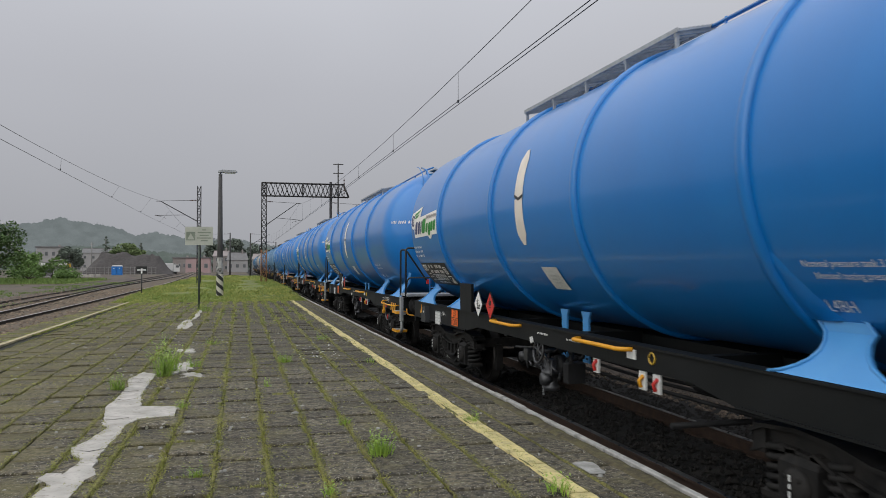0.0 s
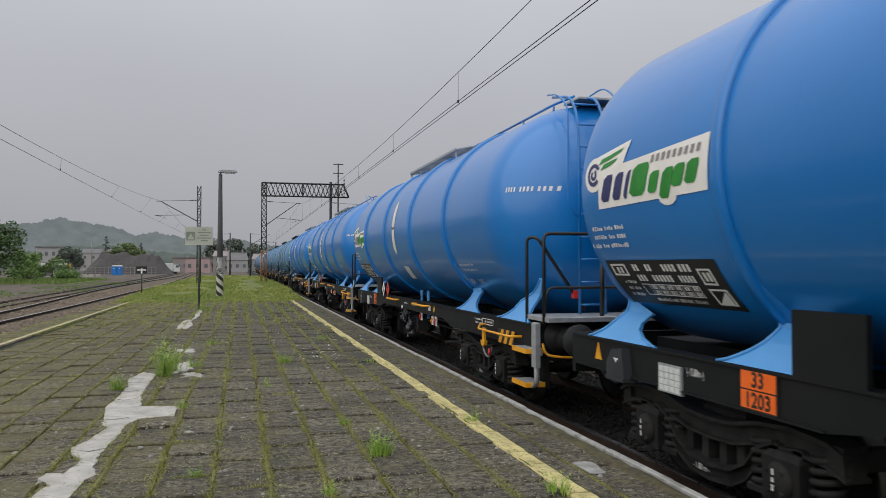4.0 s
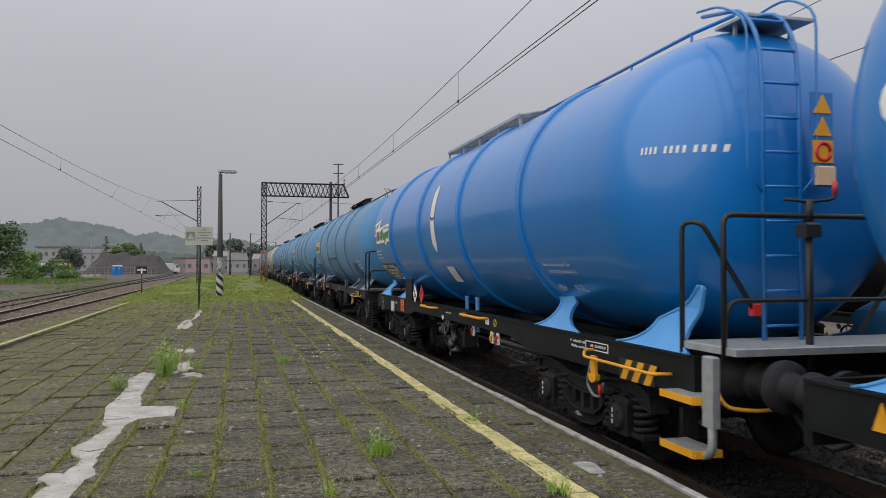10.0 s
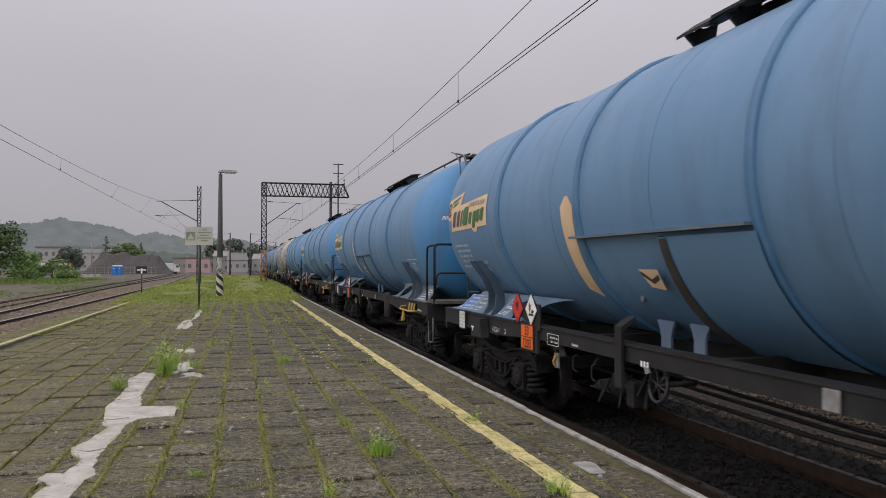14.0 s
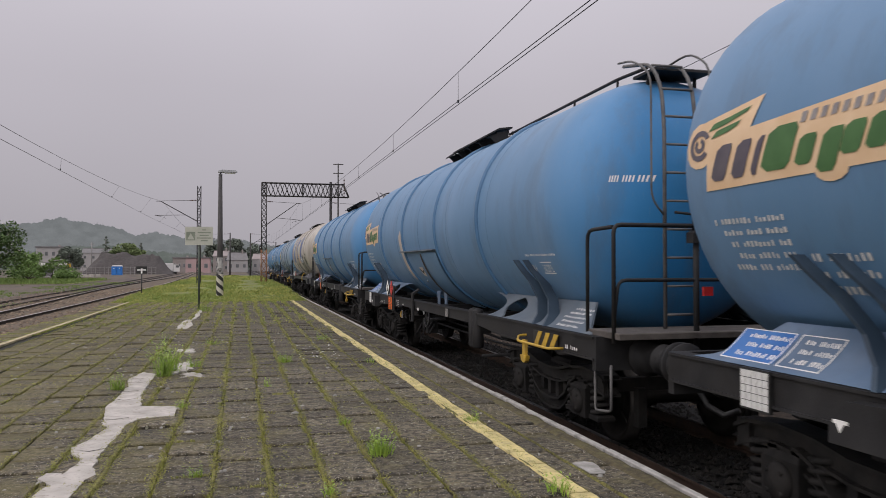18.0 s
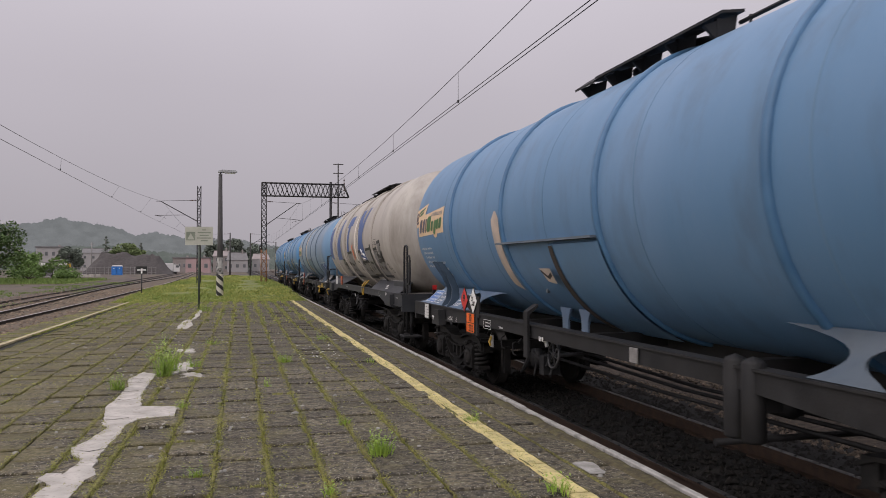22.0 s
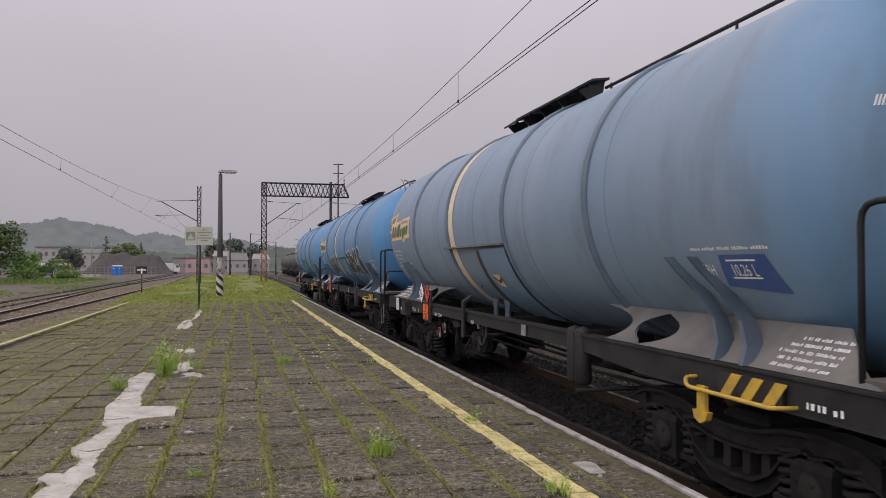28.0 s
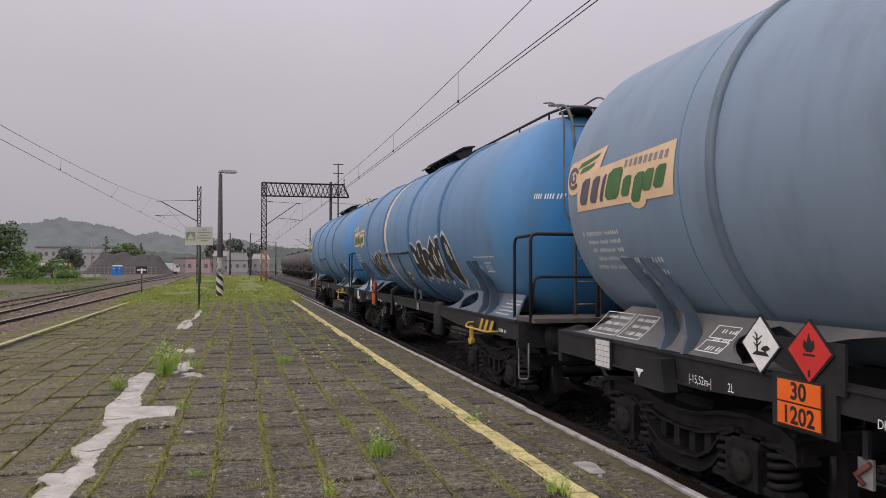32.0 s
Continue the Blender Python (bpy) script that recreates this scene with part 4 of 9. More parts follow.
def frame_beams(wagon, L, x, z0, z1, mat, taper=0.0, bend=(4.4, 5.0)):
    """Side sills, headstocks and cross members."""
    y = lambda l: l - L / 2
    for sx in (-1, 1):
        g = Geo()
        a, b = (x * sx - 0.06, x * sx + 0.06)
        b0, b1 = bend
        out = [(y(0.66), z0), (y(b0), z0), (y(b1), z0 + taper), (y(L - b1), z0 + taper), (y(L - b0), z0), (y(L - 0.66), z0),
               (y(L - 0.66), z1), (y(0.66), z1)]
        g.prism(out, "x", a, b)
        g.box(x * sx - 0.08, x * sx + 0.08, y(0.66), y(L - 0.66), z1 - 0.02, z1)
        g.box(x * sx - 0.08, x * sx + 0.08, y(0.66), y(b0), z0, z0 + 0.02)
        g.box(x * sx - 0.08, x * sx + 0.08, y(L - b0), y(L - 0.66), z0, z0 + 0.02)
        part("side_sill", g, mat, wagon)
    for l in (0.62, L - 0.70):
        g = Geo()
        g.box(-x - 0.06, x + 0.06, y(l), y(l) + 0.08, z0 - 0.1, z1)
        part("headstock", g, mat, wagon)
    g = Geo()
    g.box(-0.25, 0.25, y(0.7), y(L - 0.7), z0 + 0.02, z1 - 0.06)
    part("centre_sill", g, mat, wagon)
    for l in (2.9, 5.2, 7.6, 9.8, 12.2):
        for sx in (-1, 1):
            g = Geo()
            a, b = sorted((0.25 * sx, (x - 0.05) * sx))
            g.box(a, b, y(l) - 0.06, y(l) + 0.06, z0 + 0.05, z1 - 0.03)
            part("cross_member", g, mat, wagon)


def curved_foot(wagon, tk, L, rows, x_out, mat, flip=False):
    """A saddle plate from rows of (height, edge, edge, share of the way in to the tank)."""
    y = lambda l: (L - l if flip else l) - L / 2
    x_in = math.sqrt(tk.r ** 2 - (1.58 - tk.zc) ** 2)
    for sx in (-1, 1):
        g = Geo()
        for z, a, b, k in rows:
            xx = x_out + (x_in - x_out) * k
            g.v.extend([(sx * xx, y(a), z), (sx * xx, y(b), z), (sx * (xx - 0.03), y(b), z - 0.005), (sx * (xx - 0.03), y(a), z - 0.005)])
        for i in range(len(rows) - 1):
            for j in range(4):
                q = i * 4
                g.face((q + j, q + (j + 1) % 4, q + 4 + (j + 1) % 4, q + 4 + j), False)
        n = 4 * (len(rows) - 1)
        g.face((3, 2, 1, 0))
        g.face((n, n + 1, n + 2, n + 3))
        sd = part("saddle", g, mat, wagon)
        for side in (1, 2):
            g = Geo()
            g.tube([(sx * (x_out + (x_in - x_out) * q[3] + 0.004), y(q[side]), q[0]) for q in rows], 0.014, 6)
            part("rim", g, mat, sd)


END_FOOT = [(1.225, 0.72, 1.92, 0.0), (1.25, 0.78, 1.76, 0.08), (1.29, 0.84, 1.62, 0.2), (1.34, 0.88, 1.52, 0.35), (1.40, 0.90, 1.46, 0.52), (1.47, 0.91, 1.44, 0.75),
            (1.53, 0.90, 1.30, 0.92), (1.58, 0.89, 1.17, 1.0), (1.66, 0.88, 1.04, 1.03), (1.75, 0.86, 0.95, 1.04), (1.78, 0.88, 0.92, 1.04)]
INNER_FOOT = [(1.225, 2.80, 4.05, 0.0), (1.25, 2.94, 3.93, 0.08), (1.29, 3.10, 3.82, 0.2), (1.34, 3.22, 3.74, 0.35), (1.40, 3.30, 3.70, 0.55), (1.46, 3.34, 3.71, 0.75),
              (1.52, 3.34, 3.76, 0.95), (1.60, 3.42, 3.84, 0.98), (1.72, 3.58, 3.92, 0.72), (1.86, 3.74, 3.99, 0.44), (1.98, 3.86, 4.03, 0.22), (2.06, 3.94, 4.04, 0.08)]


REAR_END_FOOT = [(1.225, 1.04, 2.36, 0.0), (1.25, 1.14, 2.22, 0.08), (1.29, 1.24, 2.05, 0.2), (1.34, 1.32, 1.93, 0.35), (1.40, 1.38, 1.89, 0.55), (1.46, 1.42, 1.91, 0.8),
                 (1.49, 1.44, 1.94, 0.95), (1.54, 1.46, 1.76, 1.0), (1.60, 1.47, 1.60, 1.02), (1.64, 1.48, 1.52, 1.03)]
REAR_INNER_FOOT = [(1.225, 3.27, 4.31, 0.0), (1.25, 3.38, 4.25, 0.08), (1.29, 3.48, 4.17, 0.2), (1.34, 3.58, 4.11, 0.35), (1.40, 3.66, 4.06, 0.55), (1.46, 3.69, 4.03, 0.8),
                   (1.50, 3.70, 4.02, 0.97), (1.54, 3.70, 4.0, 1.0)]


def saddle_strap(wagon, tk, la, lb, z0, z1, mat):
    """The raised doubler plate that carries a saddle's load up the tank."""
    for side in (False, True):
        g = Geo()
        n = 10
        for i in range(n + 1):
            t = i / n
            z = z0 + (z1 - z0) * t
            half = 0.16 * (1 - t) ** 0.6 + 0.012
            mid = la + (lb - la) * (0.5 - 0.35 * t)
            k = (1 - t) ** 0.5
            for l, o in ((mid + half, -0.002), (mid + half * 0.7, 0.016 * k), (mid, 0.02 * k + 0.008 * k * math.sin(t * 9)), (mid - half * 0.7, 0.016 * k), (mid - half, -0.002)):
                x, yy, zz = tk.on(l, z, o)
                g.v.append((-x if side else x, yy, zz))
        for i in range(n):
            for j in range(4):
                q = i * 5 + j
                g.face((q, q + 1, q + 6, q + 5), True)
        part("saddle_strap", g, mat, wagon)


def handle_bar(wagon, L, x, l0, l1, z, mat, drop=True):
    y = lambda l: l - L / 2
    g = Geo()
    g.tube(bent([(x + 0.1, y(l1), z + 0.05), (x - 0.1, y(l1), z + 0.05), (x - 0.16, y(l1) - 0.12, z), (x - 0.16, y(l0), z), (x + 0.05, y(l0) - 0.05, z)], 0.05), 0.016, 8)
    if drop:
        g.box(x - 0.13, x - 0.10, y(l1) - 0.3, y(l1) - 0.2, z - 0.2, z + 0.02)
        g.prism([(y(l1) - 0.34, z - 0.16), (y(l1) - 0.16, z - 0.16), (y(l1) - 0.18, z - 0.22), (y(l1) - 0.25, z - 0.25), (y(l1) - 0.32, z - 0.22)], "x", x - 0.14, x - 0.09)
    return part("shunting_handle", g, mat, wagon, "yellow shunter's handle with a hook")


def hazard_stripes(wagon, L, x, l0, l1, z0, z1, mat):
    y = lambda l: l - L / 2
    g = Geo()
    g.box(x - 0.012, x + 0.01, y(l0), y(l1), z0, z1)
    pl = part("striped_plate", g, BLACK, wagon, "yellow and black striped plate")
    n = 3
    for k in range(n):
        a = l0 + (l1 - l0) * (k + 0.05) / n
        w = (l1 - l0) / n * 0.5
        g = Geo()
        d = -0.6 * (l1 - l0) / n
        a -= d * 0.5
        g.prism([(y(a), z0), (y(a + w), z0), (y(a + w + d), z1), (y(a + d), z1)], "x", x - 0.018, x - 0.011)
        part("stripe", g, mat, pl)


def wagon_new(at):
    """The newer tank wagon, 15.8 m over buffers."""
    L = 15.8
    y = lambda l: l - L / 2
    w = thing("tank_wagon", "glossy blue new tank wagon on black bogies", "wagon", at, "tank wagons of the train")
    tk = Tank(L, 1.515, 2.715, 1.85, 14.12, 1.1, 0.9)
    t = part("tank", tank_shell(tk), BLUE_NEW, w, "glossy blue cylindrical tank")
    for l in (3.93, 6.63, 9.33, 12.1):
        part("stiffening_ring", ring(tk, l, 0.11, 0.045), BLUE_NEW, t)
    frame_beams(w, L, 1.18, 0.90, 1.22, FRAME_NEW, 0.1)
    for flip in (False, True):
        curved_foot(w, tk, L, REAR_END_FOOT if flip else END_FOOT, 1.24, BLUE_NEW_SKYLIT, flip)
        curved_foot(w, tk, L, REAR_INNER_FOOT if flip else INNER_FOOT, 1.24, BLUE_NEW_SKYLIT, flip)
    saddle_strap(w, tk, 12.30, 11.78, 1.5, 2.08, BLUE_NEW)
    saddle_strap(w, tk, 4.0, 3.5, 1.6, 2.08, BLUE_NEW)
    for l in (7.86, 8.48):
        g = Geo()
        g.prism([(y(l) - 0.085, 0.80), (y(l) + 0.085, 0.80), (y(l) + 0.075, 1.24), (y(l) + 0.08, 1.33), (y(l) + 0.12, 1.40), (y(l) - 0.12, 1.40), (y(l) - 0.08, 1.33), (y(l) - 0.075, 1.24)], "x", -0.815, -0.79)
        br = part("tank_bracket", g, BLUE_NEW_SKYLIT, w)
        g = Geo()
        for dz in (0.85, 0.91):
            for dy in (-0.045, 0.045):
                g.lathe([(0.0, 0.014), (-0.012, 0.014), (-0.012, 0.0)], (-0.815, y(l) + dy, dz), "x", 6, False)
        part("bolt", g, BLACK, br)
    for l in (2.97, 12.83):
        bogie(w, y(l), "new")
    buffers(w, L, FRAME_OLD)
    end_platform(w, L, 1.33, 0.1, 0.85, 1.22, BLACK, GALV, (0.25, 0.82), "new")
    ladder(w, tk, L, BLUE_NEW, 0.62, 1.3, -0.40)
    roof_walk(w, tk, L, 6.02, 10.15, GALV, BLUE_NEW, 0.02, lift=-0.1, grated=True)
    for sx in (-1,):
        sill_steps(w, L, -1.4, 0.38, 0.86, (0.93, 0.52), GALV, YELLOW, GALV)
    handle_bar(w, L, -1.24, 1.0, 2.45, 1.03, YELLOW)
    hazard_stripes(w, L, -1.25, 1.2, 1.85, 0.88, 1.07, YELLOW)
    for a, b in ((8.88, 9.9), (5.95, 7.1)):
        g = Geo()
        g.tube(bent([(-1.2, y(a), 1.17), (-1.36, y(a) + 0.05, 1.17), (-1.36, y(b) - 0.05, 1.17), (-1.2, y(b), 1.17)], 0.08), 0.022, 8)
        g.tube([(-1.2, y(a) + 0.3, 1.19), (-1.2, y(b), 1.17)], 0.018, 8)
        part("grab_bar", g, YELLOW, w, "orange-yellow grab bar")
    # signs and markings
    g = Geo()
    g.box(-1.26, -1.22, y(11.05), y(11.68), 1.2, 1.66)
    part("sign_board", g, FRAME_NEW, w)
    diamond(w, -1.3, y(10.55), 1.37, 0.205, WHITE, "environment_placard", "white placard with a black tree and fish", "tree")
    diamond(w, -1.3, y(9.99), 1.37, 0.205, RED, "flammable_placard", "red placard with a black flame", "flame")
    hazard_panel(w, -1.25, y(11.83), y(12.23), 0.92, 1.21, "33", "1203")
    g = Geo()
    g.box(-1.26, -1.23, y(13.0), y(13.36), 0.87, 1.11)
    lb = part("label_holder", g, GALV, w)
    g = Geo()
    for i in range(4):
        for j in range(4):
            g.box(-1.265, -1.258, y(13.02) + i * 0.082, y(13.02) + i * 0.082 + 0.07, 0.885 + j * 0.054, 0.93 + j * 0.054)
    part("label", g, PAPER, lb)
    put = lambda a, b, o=0.004: tk.on(a, b, o)
    logo(w, put, 14.26, 12.2, 2.49, 3.04, PALE_FOIL, NAVY, GREEN)
    g = Geo()
    g.patch([(14.2, 1.60), (12.42, 1.60), (12.42, 2.0), (14.2, 2.0)], 14, 5, put)
    ip = part("data_panel", g, BLACK, w, "black data panel with white writing")
    rnd = random.Random(3)
    p2 = lambda a, b: tk.on(a, b, 0.008)
    g = Geo()
    blocks = lambda a, b, z0, z1, n: [g.patch([(a + (b - a) * i / n, z0), (a + (b - a) * (i + 0.66) / n, z0), (a + (b - a) * (i + 0.66) / n, z1), (a + (b - a) * i / n, z1)], 1, 1, p2) for i in range(n)]
    outline = lambda a, b, z0, z1, e: [g.patch([(p, q), (r, q), (r, s), (p, s)], 3, 1, p2) for p, r, q, s in ((a, b, z0, z0 + e * 0.6), (a, b, z1 - e * 0.6, z1), (a, a + e, z0, z1), (b - e, b, z0, z1))]
    # number rows, box signs, load table
    p2 = lambda a, b: tk.on(12.46 + (a - 12.34) * 0.925, b, 0.008)
    for a, b, n in ((13.72, 13.6, 2), (13.48, 13.36, 2), (13.18, 12.94, 4), (12.9, 12.7, 3)):
        blocks(b, a, 1.905, 1.965, n)
    for a, b, n in ((13.72, 13.54, 3), (13.44, 13.08, 6), (12.98, 12.72, 5)):
        blocks(b, a, 1.815, 1.872, n)
    outline(13.84, 14.14, 1.86, 1.97, 0.03)
    blocks(13.92, 14.06, 1.885, 1.94, 2)
    outline(12.42, 12.62, 1.80, 1.93, 0.025)
    blocks(12.46, 12.58, 1.83, 1.9, 2)
    outline(12.36, 12.62, 1.64, 1.77, 0.025)
    g.patch([(12.4, 1.655), (12.58, 1.655), (12.4, 1.755), (12.4, 1.755)], 1, 1, p2)
    outline(12.74, 13.72, 1.69, 1.79, 0.012)
    for i in range(1, 7):
        g.patch([(12.74 + i * 0.14, 1.69), (12.75 + i * 0.14, 1.69), (12.75 + i * 0.14, 1.79), (12.74 + i * 0.14, 1.79)], 1, 1, p2)
        blocks(12.63 + i * 0.14, 12.72 + i * 0.14, 1.70, 1.735, 3)
        blocks(12.63 + i * 0.14, 12.72 + i * 0.14, 1.745, 1.78, 2)
    bars(g, p2, 12.8, 13.7, 1.62, 1.68, 1, rnd)
    bars(g, p2, 13.8, 14.12, 1.66, 1.83, 3, rnd)
    part("writing", g, WHITE, ip)
    p2 = lambda a, b: tk.on(a, b, 0.008)
    g = Geo()
    bars(g, p2, 13.6, 14.35, 2.1, 2.34, 3, rnd)
    part("writing", g, WHITE, w)
    g = Geo()
    m = 8.24
    for lo, hi, up in ((2.20, 2.76, -1), (2.79, 3.36, 1)):
        za, zc = (lo, hi - 0.12) if up > 0 else (lo + 0.12, hi)
        tip = hi if up > 0 else lo
        near, far = (za, zc) if up > 0 else (zc, za)
        g.patch([(m + 0.14, za), (m - 0.14, za - 0.03 * (up > 0)), (m - 0.13, zc), (m + 0.13, zc)], 3, 7, put)
        g.patch([(m + 0.13, far), (m - 0.13, far), (m - 0.04, tip), (m + 0.04, tip)], 3, 2, put)
    am = part("arrow_mark", g, CREAM_FOIL, w, "cream double arrow marking")
    g = Geo()
    for q in ([(m + 0.14, 2.79), (m, 2.735), (m, 2.775), (m + 0.14, 2.825)], [(m, 2.735), (m - 0.14, 2.77), (m - 0.14, 2.805), (m, 2.775)]):
        g.patch(q, 2, 1, lambda p, q: tk.on(p, q, 0.008))
    part("chevron", g.weld(), BLACK, am)
    g = Geo()
    g.patch([(8.01, 1.68), (7.58, 1.68), (7.57, 1.94), (8.02, 1.94)], 4, 4, lambda a, b: tk.on(a, b, 0.012))
    nt = part("notice", g, PAPER, w, "pale notice plate")
    g = Geo()
    bars(g, lambda a, b: tk.on(a, b, 0.015), 7.65, 7.94, 1.74, 1.86, 3, rnd, 0.6)
    part("writing", g, GALV, nt)
    number_bars(tk, w, 1.25, 0.79, 2.925, None, 0.065)
    g = Geo()
    letters("Nominal pressure tank 3 bar", 0.062, lambda a, b: tk.on(3.62 - a, 1.945 + b, 0.005), g, squeeze=1.05)
    letters("Nominal testing pressure 3 bar", 0.062, lambda a, b: tk.on(3.55 - a, 1.87 + b, 0.005), g, squeeze=1.0)
    k = 3.62
    letters("L4BH", 0.11, lambda a, b: tk.on(k - a, 1.66 + b, 0.005), g)
    letters("04-27 L", 0.1, lambda a, b: tk.on(3.1 - a, 1.67 + b, 0.005), g, squeeze=0.9)
    part("writing", g, WHITE, w)
    g = Geo()
    letters("|- 15,80m -|", 0.085, lambda a, b: (-1.2425, y(12.95) - a, 1.06 + b), g, squeeze=0.62)
    bars(g, lambda a, b: (-1.2425, y(a), b), 2.65, 3.1, 1.05, 1.16, 2, rnd)
    bars(g, lambda a, b: (-1.2425, y(a), b), 7.1, 7.5, 1.1, 1.15, 1, rnd)
    bars(g, lambda a, b: (-1.2425, y(a), b), 8.0, 8.35, 1.1, 1.15, 1, rnd)
    part("writing", g, WHITE, w)
    g = Geo()
    g.prism([(y(14.61), 1.0), (y(14.47), 1.0), (y(14.54), 1.17)], "x", -1.25, -1.24)
    part("warning_triangle", g, YELLOW, w)
    underside(w, L, "new")
    # brake hose with red ends, jacking pads, safety pipe and plates
    g = Geo()
    g.tube(bent([(-1.24, y(2.47), 1.02), (-1.26, y(2.5), 0.86), (-1.24, y(2.6), 0.72), (-1.22, y(2.5), 0.6), (-1.22, y(2.32), 0.61), (-1.2, y(2.3), 0.76)], 0.1, 4), 0.016, 8)
    ho = part("brake_hose", g, HOSE, w, "grey rubber hose with red fittings")
    for a, z in ((2.47, 1.0), (2.3, 0.74)):
        g = Geo()
        g.tube([(-1.24, y(a), z), (-1.24, y(a), z - 0.1)], 0.022, 8)
        part("fitting", g, RED, ho)
    g = Geo()
    g.prism([(y(13.85), 0.9), (y(14.2), 0.9), (y(14.2), 1.02), (y(14.1), 1.15), (y(13.9), 1.17)], "x", -1.33, -1.235)
    g.prism([(y(13.85), 0.9), (y(14.2), 0.9), (y(14.2), 0.86), (y(13.85), 0.86)], "x", -1.34, -1.2)
    pd = part("jacking_pad", g, FRAME_GREY, w)
    g = Geo()
    g.box(-1.336, -1.33, y(13.96), y(14.04), 1.06, 1.075)
    g.box(-1.336, -1.33, y(13.99), y(14.01), 1.035, 1.06)
    part("mark", g, WHITE, pd)
    g = Geo()
    g.tube(bent([(-1.16, y(0.44), 0.98), (-1.18, y(0.3), 0.86), (-0.95, y(0.26), 0.83), (-0.6, y(0.28), 0.83)], 0.08), 0.016, 8)
    part("release_pipe", g, YELLOW, w, "orange-yellow release pipe")
    for l, z, mt in ((6.74, 0.96, RED), (5.8, 0.93, YELLOW), (5.55, 0.93, RED)):
        g = Geo()
        g.box(-1.23, -1.21, y(l) - 0.06, y(l) + 0.06, z - 0.11, z + 0.06)
        lp = part("lever_plate", g, PAPER, w)
        g = Geo()
        g.tube([(-1.24, y(l) - 0.03, z + 0.02), (-1.25, y(l) + 0.02, z - 0.03), (-1.24, y(l), z - 0.09)], 0.018, 6)
        part("lever", g, mt, lp)
    g = Geo()
    g.box(-1.245, -1.24, y(5.89), y(6.06), 1.08, 1.17)
    part("notice", g, PAPER, w)
    g = Geo()
    g.tube([(-1.245, y(5.6) + 0.05 * math.cos(k * 0.5236), 1.125 + 0.05 * math.sin(k * 0.5236)) for k in range(13)], 0.01, 5)
    part("sill_mark", g, YELLOW_OLD, w)
    rnd = random.Random(17)
    g = Geo()
    f = lambda a, b: (-1.2435, y(a), b)
    bars(g, f, 2.17, 2.58, 1.09, 1.15, 1, rnd)
    for q in ([(2.62, 1.075), (2.12, 1.075), (2.12, 1.085), (2.62, 1.085)], [(2.62, 1.155), (2.12, 1.155), (2.12, 1.165), (2.62, 1.165)], [(2.63, 1.075), (2.615, 1.075), (2.615, 1.165), (2.63, 1.165)], [(2.125, 1.075), (2.11, 1.075), (2.11, 1.165), (2.125, 1.165)]):
        g.patch(q, 1, 1, f)
    part("writing", g, WHITE, w)
    # warning signs on a plate beside the ladder
    g = Geo()
    g.box(-0.12, 0.10, y(0.6), y(0.615), 2.62, 3.42)
    sg = part("warning_sign", g, BLUE_NEW, w)
    for z in (3.32, 3.13):
        g = Geo()
        g.prism([(-0.10, z - 0.08), (0.08, z - 0.08), (-0.01, z + 0.08)], "y", y(0.588), y(0.6))
        part("symbol", g, YELLOW, sg)
    g = Geo()
    g.box(-0.11, 0.09, y(0.588), y(0.6), 2.82, 3.01)
    part("symbol", g, YELLOW, sg)
    g = Geo()
    g.tube([(-0.01 + 0.07 * math.cos(k * 0.5236), y(0.586), 2.915 + 0.075 * math.sin(k * 0.5236)) for k in range(13)], 0.016, 6)
    part("symbol", g, RED, sg)
    g = Geo()
    g.box(-0.09, 0.09, y(0.56), y(0.6), 2.63, 2.79, 0.01)
    part("tag_holder", g, BEIGE, sg)
    return w


